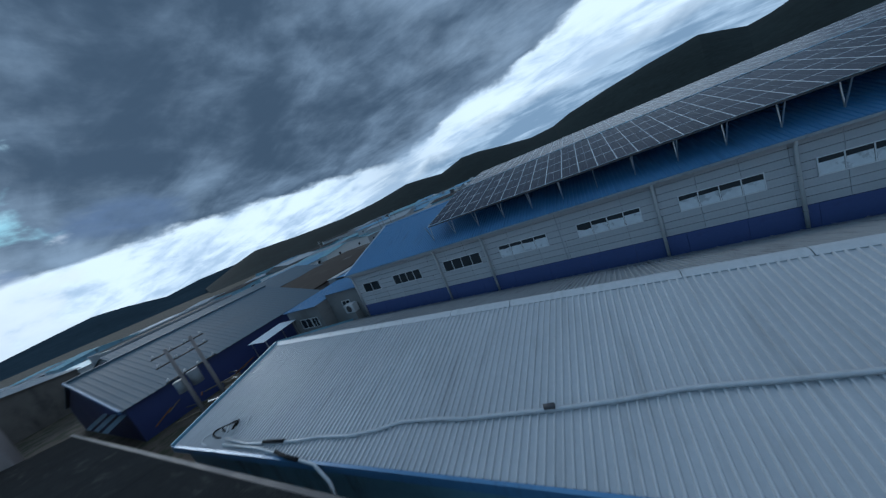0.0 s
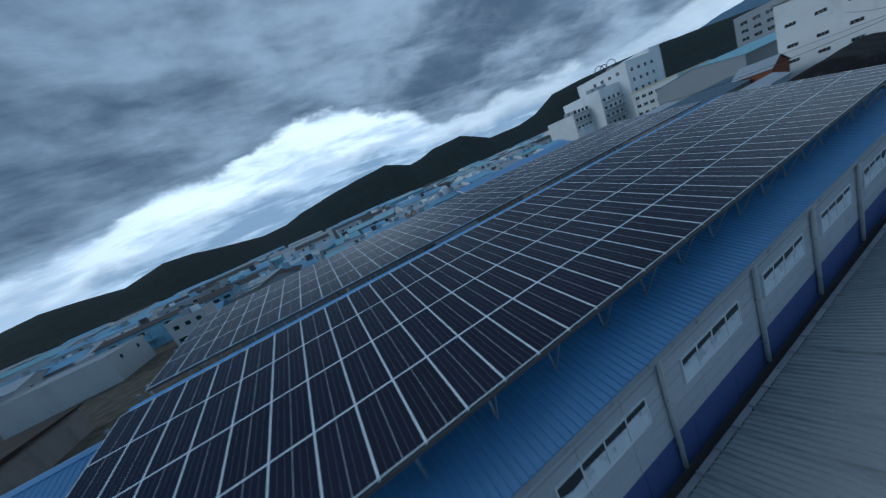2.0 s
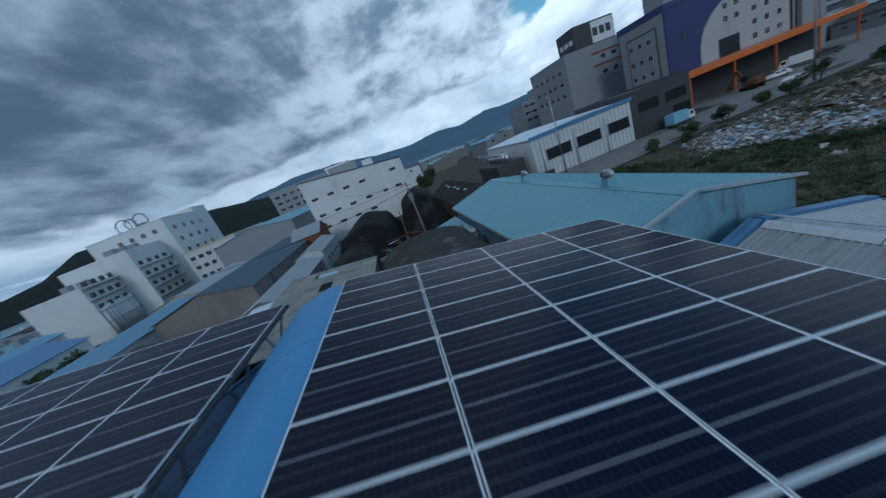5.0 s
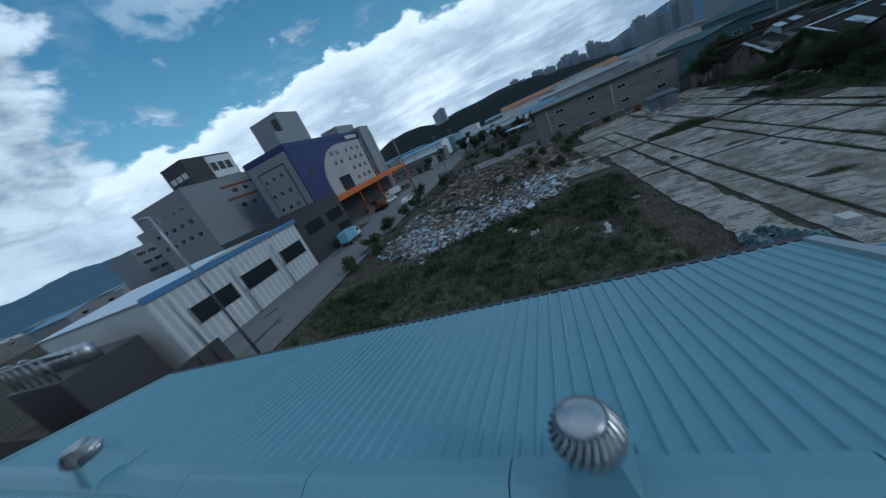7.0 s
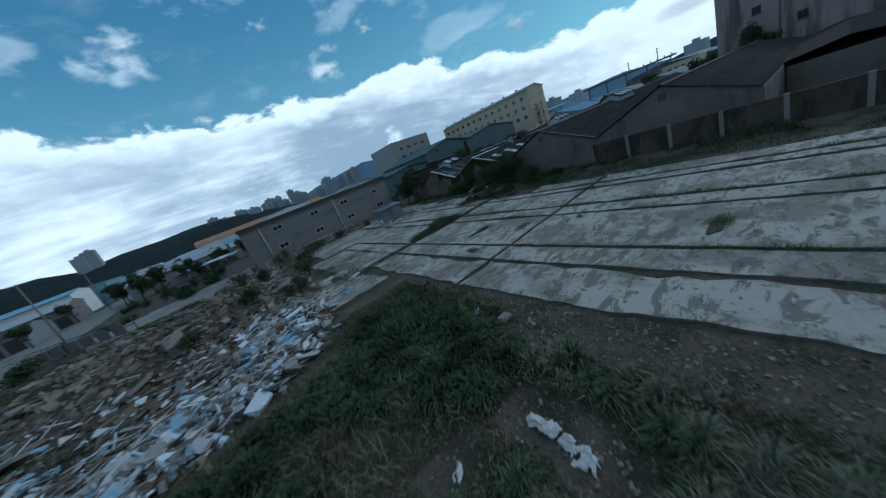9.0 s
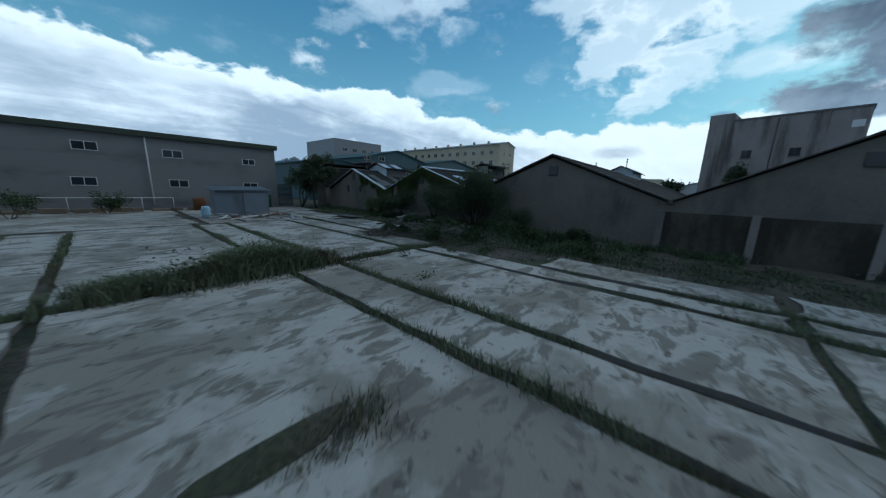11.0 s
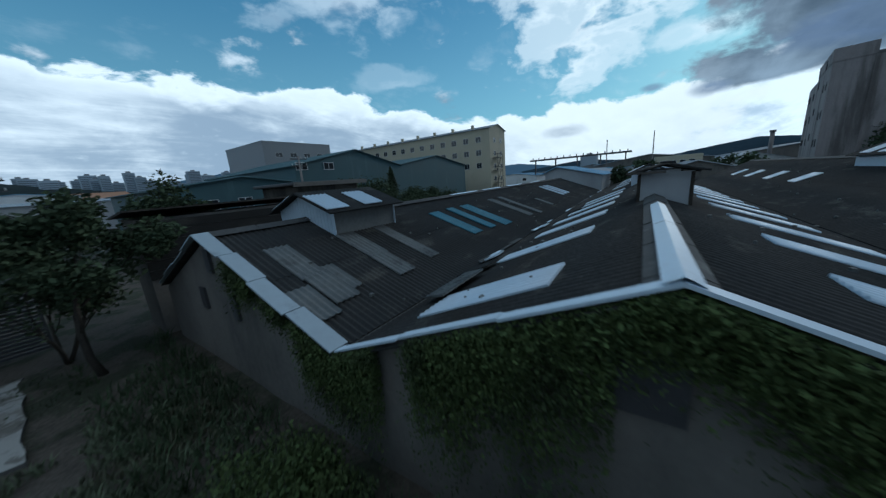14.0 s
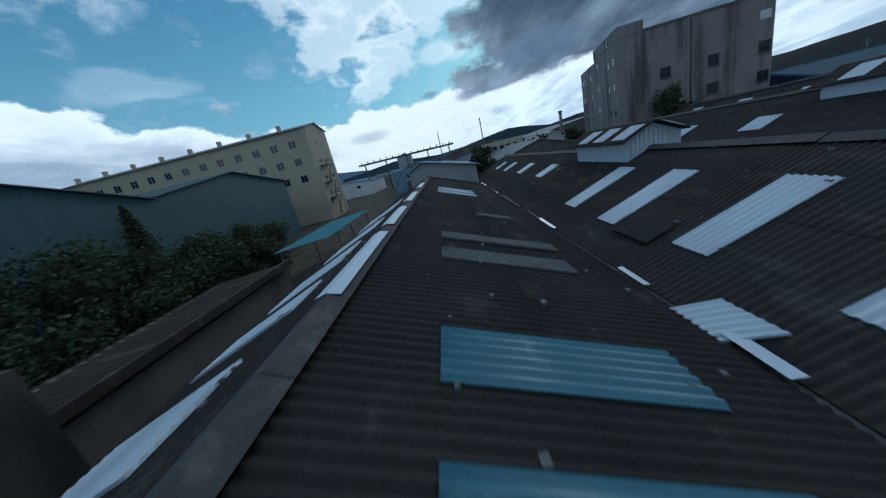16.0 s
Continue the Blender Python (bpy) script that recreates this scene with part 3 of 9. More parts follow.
def add_sheet(bm, o, across, down, kind="rib", pitch=0.25, height=0.04, thick=0.0, slot=0, steps=1, wob=0.0, seed=0):
    """A ribbed sheet from corner o; ribs run along down and repeat along across."""
    o, across, down = Vector(o), Vector(across), Vector(down)
    n = across.cross(down).normalized()
    if n.z < 0:
        n = -n
    prof = profile(kind, pitch, height, across.length)
    a = across.normalized()
    rnd = random.Random(seed)
    rows = []
    for k in range(steps + 1):
        jig = [rnd.uniform(-wob, wob) if (0 < k < steps) else 0.0 for _ in prof]
        rows.append([bm.verts.new(o + a * u + down * (k / steps) + n * (h + j)) for (u, h), j in zip(prof, jig)])
    for r0, r1 in zip(rows, rows[1:]):
        for i in range(len(prof) - 1):
            f = bm.faces.new((r0[i], r0[i + 1], r1[i + 1], r1[i]))
            f.material_index = slot
            f.smooth = kind == "sine"
    if thick:
        low = [bm.verts.new(p - n * thick) for p in (o, o + across, o + across + down, o + down)]
        bm.faces.new(low)
        top = [rows[0][0], rows[0][-1], rows[-1][-1], rows[-1][0]]
        ends = [(rows[0], low[0], low[1]), (rows[-1], low[3], low[2])]
        for row, la, lb in ends:
            bm.faces.new([la, lb] + row[::-1]).material_index = slot
        bm.faces.new([low[0], low[3]] + [r[0] for r in rows[::-1]]).material_index = slot
        bm.faces.new([low[1], low[2]] + [r[-1] for r in rows[::-1]]).material_index = slot


def sheet(*a, **k):
    bm = bmesh.new()
    add_sheet(bm, *a, **k)
    return bm


def prism(x0, x1, y0, y1, z0, ze, zr, axis="x", ridge=None):
    """A closed gabled block, its ridge along axis."""
    bm = bmesh.new()
    if axis == "x":
        m = ridge if ridge is not None else (y0 + y1) / 2
        prof = [(y0, z0), (y1, z0), (y1, ze), (m, zr), (y0, ze)]
        loops = [[bm.verts.new((x, y, z)) for y, z in prof] for x in (x0, x1)]
    else:
        m = ridge if ridge is not None else (x0 + x1) / 2
        prof = [(x0, z0), (x1, z0), (x1, ze), (m, zr), (x0, ze)]
        loops = [[bm.verts.new((x, y, z)) for x, z in prof] for y in (y0, y1)]
    for i in range(5):
        j = (i + 1) % 5
        bm.faces.new((loops[0][i], loops[0][j], loops[1][j], loops[1][i]))
    bm.faces.new(loops[0][::-1])
    bm.faces.new(loops[1])
    bmesh.ops.recalc_face_normals(bm, faces=bm.faces[:])
    return bm


_windows = {}


def window(parent, x, y, z, w, h, face, panes=2, frame_m="white_frame", glass_m="glass", deep=0.07, label=""):
    """A window whose lower left corner, seen from outside, is at x, y, z; face: the way that it looks."""
    key = (round(w, 2), round(h, 2), panes, frame_m, glass_m)
    if key not in _windows:
        t = 0.05
        fr = [(0, w, -deep, 0.02, 0, t), (0, w, -deep, 0.02, h - t, h), (0, t, -deep, 0.02, t, h - t), (w - t, w, -deep, 0.02, t, h - t)]
        for i in range(1, panes):
            fr.append((w * i / panes - t / 2, w * i / panes + t / 2, -deep + 0.01, 0.02, t, h - t))
        me = mesh_of(B(*fr), "window")
        me.materials.append(M[frame_m])
        ps = []
        for i in range(panes):
            p = mesh_of(B((w * i / panes + t / 2, w * (i + 1) / panes - t / 2, -0.025, 0.012, t, h - t)), "pane")
            p.materials.append(M[glass_m])
            ps.append(p)
        _windows[key] = (me, ps)
    me, ps = _windows[key]
    turn = {"-y": 0, "+x": 90, "+y": 180, "-x": 270}[face]
    ob = put("window", me, parent, pose(x, y, z, 0, 0, turn), label)
    for p in ps:
        put("pane", p, ob, Matrix.Identity(4))
    return ob


def ribbed_roof(parent, x0, x1, y0, ym, y1, ze0, zm, ze1, m, kind="rib", pitch=0.25, height=0.04, over=0.25, cap=True, cap_w=0.28, name="roof", axis="x", cap_m=None, ends=0.1):
    """Two ribbed slopes and a ridge cap, the ridge along x."""
    for ya, za in ((y0, ze0), (y1, ze1)):
        s = 1 if ya > ym else -1
        run = Vector((0, ya - ym, za - zm))
        o = Vector((x0 - ends, ym, zm + 0.03))
        part(name, sheet(o, (x1 - x0 + 2 * ends, 0, 0), run * (1 + over / run.length), kind, pitch, height, 0.05), m, parent)
    if cap:
        n = max(1, int((x1 - x0) / 3.47))
        L = (x1 - x0 + 0.3) / n
        t0, t1 = (zm - ze0) / abs(ym - y0), (zm - ze1) / abs(y1 - ym)
        for i in range(n):
            bm = bmesh.new()
            xa, xb = x0 - 0.15 + i * L, x0 - 0.15 + (i + 1) * L - 0.025
            top = zm + 0.13
            pr = [(ym - cap_w, top - cap_w * t0 - 0.03), (ym - 0.06, top), (ym + 0.06, top), (ym + cap_w, top - cap_w * t1 - 0.03)]
            pr += [(y, z - 0.07) for y, z in pr[::-1]]
            la, lb = [[bm.verts.new((x, y, z)) for y, z in pr] for x in (xa, xb)]
            k = len(pr)
            for j in range(k):
                bm.faces.new((la[j], la[(j + 1) % k], lb[(j + 1) % k], lb[j]))
            bm.faces.new(la[::-1])
            bm.faces.new(lb)
            part("ridge_cap", bm, cap_m or m, parent)

# ---- ground ----
def lines_of(fine0, fine1, step, reach):
    a = list(np.arange(fine0, fine1 + step, step))
    lo, hi, k = [fine0], [a[-1]], step
    while hi[-1] < reach:
        k *= 1.5
        hi.append(hi[-1] + k)
        lo.append(lo[-1] - k)
    return lo[:0:-1] + a + hi[1:]


def mound(x, y, cx, cy, rx, ry, h):
    d = ((x - cx) / rx) ** 2 + ((y - cy) / ry) ** 2
    return h * math.exp(-1.6 * d)


def ground_z(x, y):
    z = 0.05 * noise.noise((x * 0.35, y * 0.35, 0))
    if 36 < x < 68.5 and -105 < y < -16:
        w = min(1.0, (x - 36) / 3, (68.5 - x) / 4)
        z += max(0.0, w) * (0.12 * noise.noise((x * 0.8, y * 0.8, 3)) + mound(x, y, 53, -36, 9, 6, 0.55) + mound(x, y, 47, -57, 8, 7, 2.1)
                            + mound(x, y, 56, -62, 7, 10, 1.6) + mound(x, y, 60, -47, 6, 6, 0.5) + mound(x, y, 44, -70, 6, 6, 1.0))
    if 9.5 < x < (17.5 if y > -52.5 else 14.6) and -76 < y < -20:
        z += 0.15 * noise.noise((x * 0.7, y * 0.7, 5)) + mound(x, y, 14, -48.5, 3.2, 3.5, 0.2) + mound(x, y, 16.0, -50.6, 1.2, 1.8, 0.15)
    if 16.5 < x < 35.6 and -74 < y < -18:
        z -= 0.02
    return z


def grid_mesh(name, xs, ys, fz, m):
    v = [(x, y, fz(x, y)) for y in ys for x in xs]
    nx = len(xs)
    f = [(j * nx + i, j * nx + i + 1, (j + 1) * nx + i + 1, (j + 1) * nx + i) for j in range(len(ys) - 1) for i in range(nx - 1)]
    me = bpy.data.meshes.new(name)
    me.from_pydata(v, [], f)
    me.materials.append(m)
    for p in me.polygons:
        p.use_smooth = True
    return me


gx, gy = lines_of(-12, 72, 0.75, 4200), lines_of(-84, -12, 0.75, 4200)
ground = new("ground", grid_mesh("ground", gx, gy, ground_z, M["soil"]))
tagged(ground, "dark bare soil with weeds, reaching the horizon", "ground", kind="structure")


def road_strip(name, x0, x1, y0, y1, z, m, label):
    me = grid_mesh(name, list(np.linspace(x0, x1, max(2, int((x1 - x0) / 1.5)))), list(np.linspace(y0, y1, max(2, int((y1 - y0) / 1.5)))),
                   lambda x, y: z + 0.012 * noise.noise((x * 0.6, y * 0.6, 9)), m)
    return tagged(new(name, me), label, "road", kind="structure")


road_strip("road", 69.4, 82.6, -260, 14, 0.11, M["road"], "worn concrete side road with dark asphalt patches")
road_strip("yard", 82.6, 150, -170, -66, 0.10, M["road"], "grey concrete yard in front of the tall blue building")

# ---- broken concrete slabs ----
slabs = tagged(new("pavement"), "old cracked concrete slabs with weeds in the joints", "pavement", kind="structure")


def slab(x0, x1, y0, y1, z, seed, cut=0.0):
    """A slab with a ragged edge; cut: how far its edge is eaten."""
    rnd = random.Random(seed)
    ring = []

    def side(a, b, c, d):
        n = max(3, int(math.hypot(c - a, d - b) / 0.6))
        for i in range(n):
            t = i / n
            x, y = a + (c - a) * t, b + (d - b) * t
            e = 0.09 + cut * abs(noise.noise((x * 0.35, y * 0.35, seed)))
            nx, ny = -(d - b), c - a
            l = math.hypot(nx, ny)
            k = rnd.uniform(0.0, 1.0) * e + cut * max(0, noise.noise((x * 0.22, y * 0.22, seed + 4)))
            ring.append((x + nx / l * k, y + ny / l * k))

    side(x0, y0, x1, y0), side(x1, y0, x1, y1), side(x1, y1, x0, y1), side(x0, y1, x0, y0)
    bm = bmesh.new()
    top = [bm.verts.new((x, y, z + 0.015 * noise.noise((x, y, 1)))) for x, y in ring]
    low = [bm.verts.new((x, y, -0.2)) for x, y in ring]
    f = bm.faces.new(top)
    if f.normal.z < 0 or f.calc_area() < 0:
        f.normal_flip()
    for i in range(len(ring)):
        j = (i + 1) % len(ring)
        bm.faces.new((low[i], low[j], top[j], top[i])).material_index = 1
    bmesh.ops.recalc_face_normals(bm, faces=bm.faces[:])
    return part("slab", bm, (M["slab"], M["slab_edge"]), slabs)


cols = [(16.9, 18.0), (18.2, 19.95), (20.15, 23.78), (23.98, 25.5), (25.7, 30.4), (30.6, 32.35), (32.55, 35.3)]
k = 0
for i, (a, b) in enumerate(cols):
    for c, d in ((-47.7 if i else -42.4, -36.0), (-35.85, -18.3)):
        slab({0: 16.5, 1: 18.74}.get(i, a), {0: 18.52}.get(i, b), c, d, 0.06 + 0.012 * ((i * 3 + k) % 3), k, 0.5 if i == 6 else (0.35 if i < 2 else 0.0))
        k += 1
    if i < 6:
        slab(a, b, -62.2 + (0.3 * (i % 2)), -48.25 if i else -53.7, 0.06 + 0.01 * ((i + k) % 3), k, 0.0)
        k += 1
    if i < 2:
        slab(a - (0.8 if i == 0 else 0), b, -76.0, -62.4, 0.055, k)
        k += 1
slab(30.8, 37.5, -62, -48.6, 0.05, 71, 1.0)
slab(35.8, 40.5, -49.5, -43, 0.06, 72, 1.1)
slab(38.0, 44.0, -53.5, -45.6, 0.12, 73, 1.2)
slab(17.0, 24.6, -80.0, -76.2, 0.04, 74)
slab(14.9, 16.96, -69.5, -54.0, 0.085, 75, 0.12)
slab(13.6, 16.8, -76.0, -69.7, 0.08, 76, 0.2)
for i in range(3):
    slab(18.3 + 2.2 * i, 20.3 + 2.2 * i, -76.0, -62.4, 0.05, 80 + i)
slab(25.0, 35, -76.0, -62.6, 0.045, 84, 0.6)

# ---- factory with the solar panels ----
fac = thing("factory", "grey and navy block-walled factory under a blue ribbed metal roof", "factory")
EAVE, RIDGE, YR = 6.38, 9.25, 9.6
part("wall", B((-22.7, 34.5, 0.12, 19.1, -0.3, 6.32)), M["mortar"], fac)
part("gable_wall", prism(-22.7, 34.5, 0.12, 19.1, 6.22, 6.32, 9.15, "x"), M["block_grey"], fac)
ribbed_roof(fac, -22.9, 34.6, 0.0, YR, 19.2, EAVE + 0.08, RIDGE, EAVE + 0.08, M["blue_sheet"], "rib", 0.25, 0.045, 0.45)
# gutter under the eave
bm = bmesh.new()
for x in np.arange(-22.9, 31.0, 4.9):
    add_box(bm, x, x + 4.88, -0.46, -0.30, EAVE - 0.22, EAVE - 0.06)
    add_box(bm, x + 4.8, x + 4.95, -0.48, -0.28, EAVE - 0.24, EAVE - 0.05)
part("gutter", bm, M["grey_sheet"], fac, "grey eave gutter")
for xa in (-23.02, 34.72):
    bm = bmesh.new()
    for ya, za, yb, zb in ((-0.45, 6.32, 9.6, 9.36), (19.65, 6.32, 9.6, 9.36)):
        add_beam(bm, (xa, ya, za), (xa, yb, zb), 0.08, 0.22)
    part("verge_trim", bm, M["fibre_white"] if xa < 0 else M["blue_sheet"], fac)
# windows and the pieces of the wall between them
WIN = [(-21.6, 2.3, 2, 0), (-17.4, 3.4, 4, 0), (-11.4, 3.7, 4, 0), (-6.0, 3.85, 4, 1), (-0.05, 3.95, 4, 1), (5.88, 3.9, 4, 1), (11.75, 3.9, 4, 1), (17.65, 3.9, 4, 1), (23.5, 3.9, 4, 1), (29.3, 3.9, 4, 1)]
WZ0, WZ1 = 3.90, 4.93
# courses of blocks: 5 rows of grey and one band of navy, joints left open
course = [(0.9, 2.48, "block_blue")] + [(2.48 + 0.02 + i * 0.475, 2.48 + (i + 1) * 0.475, "block_grey") for i in range(8)]
holes = [(x, x + w) for x, w, *_ in WIN]
_blocks = {}


def wall_piece(x0, x1, z0, z1, m):
    key = (round(x1 - x0, 2), round(z1 - z0, 3), m)
    if key not in _blocks:
        me = mesh_of(B((0.006, key[0] - 0.006, 0.0, 0.14, 0.004, key[1] - 0.004), bevel=0.008), "block")
        me.materials.append(M[m])
        _blocks[key] = me
    put("block", _blocks[key], fac, pose(x0, 0, z0))


for z0, z1, m in course:
    cuts = [-22.7]
    if m == "block_blue":
        spans = [(-22.7 + i * 2.86, -22.7 + (i + 1) * 2.86) for i in range(20)]
    else:
        free, x = [], -22.7
        for a, b in holes if z1 > WZ0 + 0.02 and z0 < WZ1 - 0.08 else []:
            free.append((x, a))
            x = b
        free.append((x, 34.5))
        spans = []
        for a, b in free:
            n = max(1, round((b - a) / 1.95))
            spans += [(a + (b - a) * i / n, a + (b - a) * (i + 1) / n) for i in range(n)]
    for a, b in spans:
        wall_piece(a, b, z0, z1, m)
for x, w, n, pale in WIN:
    window(fac, x, 0.0, WZ0, w, WZ1 - WZ0, "-y", n, "white_frame", "glass", 0.06)
    if pale:
        rnd = random.Random(int(x * 10))
        for i in range(n):
            cut = rnd.choice([0.02, 0.05, 0.1, 0.3])
            bmv = bmesh.new()
            a, b = x + w * i / n + 0.04, x + w * (i + 1) / n - 0.04
            pts = [(a, WZ0 + 0.05), (b, WZ0 + 0.05), (b, WZ0 + 0.74 - cut * rnd.random()), ((a + b) / 2, WZ0 + 0.76 - cut), (a, WZ0 + 0.72 - cut * rnd.random())]
            f0 = [bmv.verts.new((px, -0.034, pz)) for px, pz in pts]
            f1 = [bmv.verts.new((px, -0.028, pz)) for px, pz in pts]
            bmv.faces.new(f0), bmv.faces.new(f1[::-1])
            for q in range(5):
                bmv.faces.new((f0[q], f1[q], f1[(q + 1) % 5], f0[(q + 1) % 5]))
            bmesh.ops.recalc_face_normals(bmv, faces=bmv.faces[:])
            part("insulation_sheet", bmv, M["glass_pale"], fac, "torn pale foam sheet behind the pane")
for x in (-22.55, -11.85, -7.15, 4.75, 11.05, 16.6, 22.5, 28.4, 34.2):
    dp = part("downpipe", tube([(x, -0.34, EAVE - 0.2), (x, -0.20, EAVE - 0.45), (x, -0.12, EAVE - 0.6), (x, -0.11, 1.25)], 0.09, 10), M["pvc"], fac, "pale plastic downpipe")
    for z in (2.2, 4.2):
        part("pipe_clip", B((x - 0.1, x + 0.1, -0.2, 0.02, z, z + 0.04)), M["galv"], dp)
part("cable_tray", B((-1.25, -1.17, -0.05, 0.0, 2.5, 6.2)), M["grey_sheet"], fac)

# ---- solar arrays ----
PX, PL = 1.15, 2.295
bm = bmesh.new()
w, l, fr = 1.134, 2.268, 0.020
add_box(bm, -w / 2, w / 2, -l / 2, l / 2, -0.035, 0.004, 0)
bm.faces.ensure_lookup_table()
bm.normal_update()
bmesh.ops.inset_individual(bm, faces=[max(bm.faces, key=lambda f: f.calc_center_median().z)], thickness=fr, depth=-0.008, use_even_offset=True)
panel_me = mesh_of(bm, "solar_panel")
panel_me.materials.append(M["alu"])
glass_me = mesh_of(B((-w / 2 + fr + 0.001, w / 2 - fr - 0.001, -l / 2 + fr + 0.001, l / 2 - fr - 0.001, -0.003, 0.0)), "cell_sheet")
glass_me.materials.append(M["cell"])
for y0, z0, TILT in ((0.26, 8.34, radians(10.3)), (11.25, 10.05, radians(5.8))):
    arr = thing("solar_array", "dark solar panels in pale metal frames above the blue roof", "solar array", "solar arrays on the factory roof")
    ct, st_ = math.cos(TILT), math.sin(TILT)

    def roof_z(y):
        return EAVE + 0.12 + (RIDGE - EAVE) * (1 - abs(y - YR) / YR)

    for r in range(4):
        for c in range(40):
            d = (r + 0.5) * PL
            pn = put("solar_panel", panel_me, arr, pose(34.53 - (c + 0.5) * PX, y0 + d * ct, z0 + d * st_, math.degrees(TILT), 0, 0))
            put("cell_sheet", glass_me, pn, Matrix.Identity(4))
    for r in range(5):
        d = r * PL
        ya, za = y0 + d * ct, z0 + d * st_ - 0.09
        part("rail", B((34.55 - 40 * PX, 34.58, ya - 0.045, ya + 0.045, za - 0.06, za + 0.03)), M["steel_dark"], arr)
    for c in range(0, 41):
        x = 34.53 - c * PX
        bm = bmesh.new()
        add_beam(bm, (x, y0, z0 - 0.062), (x, y0 + 4 * PL * ct, z0 + 4 * PL * st_ - 0.062), 0.05, 0.05)
        part("rafter", bm, M["alu"], arr)
    for c in range(0, 41, 2):
        x = 34.5 - (c + 0.3) * PX
        yb = y0 + 0.75
        for ye, ze in ((y0 + 0.05, z0 - 0.08), (y0 + 0.95, z0 + 0.9 * st_ - 0.1)):
            bm = bmesh.new()
            add_beam(bm, (x, yb, roof_z(yb)), (x, ye, ze), 0.055)
            part("strut", bm, M["galv"], arr)
        for d in (4.6, 8.9):
            yy = y0 + d * ct
            bm = bmesh.new()
            add_beam(bm, (x, yy, roof_z(yy) - 0.03), (x, yy, z0 + d * st_ - 0.1), 0.055)
            part("strut", bm, M["galv"], arr)
# raised cover along the ridge between the arrays
for k in range(14):
    xa = -11.4 + k * 3.28
    bm = bmesh.new()
    pr = [(9.18, 9.45), (9.2, 9.86), (9.75, 9.96), (9.85, 9.96), (10.95, 9.72), (10.98, 9.30)]
    la, lb = [[bm.verts.new((x, y, z)) for y, z in pr] for x in (xa, xa + 3.255)]
    for j in range(6):
        bm.faces.new((la[j], la[(j + 1) % 6], lb[(j + 1) % 6], lb[j]))
    bm.faces.new(la[::-1]), bm.faces.new(lb)
    bmesh.ops.recalc_face_normals(bm, faces=bm.faces[:])
    part("ridge_cover", bm, M["blue_ridge"], fac, "bright blue ridge flashing")

# annexe at the factory's west end
ann = thing("annexe", "small grey rendered annexe with a flat blue roof edge", "annexe")
part("wall", B((-28.5, -22.75, 0.4, 8, -0.1, 4.7)), M["render_grey"], ann)
part("wall", B((-34.5, -28.52, -1.2, 8, -0.1, 4.2)), M["render_grey"], ann)
part("roof", sheet((-28.6, 0.1, 4.78), (5.9, 0, 0), (0, 8.1, 0.12), "rib", 0.3, 0.04, 0.05), M["blue_sheet"], ann)
part("roof", sheet((-34.8, -1.5, 4.28), (6.2, 0, 0), (0, 9.7, 0.12), "rib", 0.3, 0.04, 0.05), M["blue_sheet"], ann)
window(ann, -26.3, 0.4, 2.3, 1.3, 1.2, "-y", 2)
window(ann, -32.6, -1.2, 1.7, 2.0, 1.2, "-y", 2)
window(ann, -30.5, -1.2, 1.7, 1.2, 1.2, "-y", 2)
blue_strip = thing("blue_shed_roof", "long low shed with a bright blue metal roof behind the annexe", "shed")
part("wall", B((-34.6, -23.4, 8.4, 20, -0.1, 4.2)), M["render_grey"], blue_strip)
part("roof", sheet((-34.8, 8.3, 4.75), (0, 12.0, 0), (11.4, 0, -0.4), "rib", 0.4, 0.04, 0.04), M["blue_sheet"], blue_strip)
part("parapet", B((-36.6, -34.9, 8.2, 20.4, -0.1, 4.8)), M["clad_grey"], blue_strip, "pale concrete parapet")
part("parapet_cap", B((-36.7, -34.85, 8.1, 20.5, 4.8, 4.88)), M["clad_pale"], blue_strip)

# ---- long building with the white and grey roof ----
low = thing("low_warehouse", "long low warehouse with pale ribbed metal roof and blue trim", "warehouse")
part("wall", prism(-24.3, 36.1, -16.9, -0.75, -0.1, 1.1, 3.75, "x", -8.75), M["pale_blue_wall"], low)
part("wall", B((-24.3, 36.1, -16.9, -16.7, 1.0, 2.3)), M["pale_blue_wall"], low)
for name, ya, za, m in (("roof", -17.15, 2.5, M["white_sheet"]), ("roof", -0.62, 1.25, M["grey_sheet"])):
    run = Vector((0, ya + 8.75, za - 4.12))
    part(name, sheet((-24.6, -8.75, 4.12), (60.6, 0, 0), run, "rib", 0.26, 0.07, 0.06), m, low)
for i in range(17):
    bm = bmesh.new()
    xa = -24.7 + i * 3.565
    pr = [(-9.12, 4.10), (-8.85, 4.24), (-8.65, 4.24), (-8.38, 4.06), (-8.4, 4.0), (-9.1, 4.02)]
    la, lb = [[bm.verts.new((x, y, z)) for y, z in pr] for x in (xa, xa + 3.53)]
    for j in range(6):
        bm.faces.new((la[j], la[(j + 1) % 6], lb[(j + 1) % 6], lb[j]))
    bm.faces.new(la[::-1]), bm.faces.new(lb)
    part("ridge_cap", bm, M["white_sheet"], low)
part("edge_trim", B((-24.7, 36.5, -17.32, -17.18, 2.18, 2.56)), M["blue_sheet"], low, "blue metal eave trim")
part("edge_trim", B((-24.75, 36.5, -0.6, -0.42, 0.95, 1.32)), M["galv"], low)
bm = bmesh.new()
add_beam(bm, (0, -1.05, 1.52), (0, -0.42, 1.36), 0.05, 0.03)
bracket_me = mesh_of(bm, "gutter_bracket")
bracket_me.materials.append(M["galv"])
for x in np.arange(-23.6, 36, 1.18):
    put("gutter_bracket", bracket_me, low, pose(x, 0, 0))
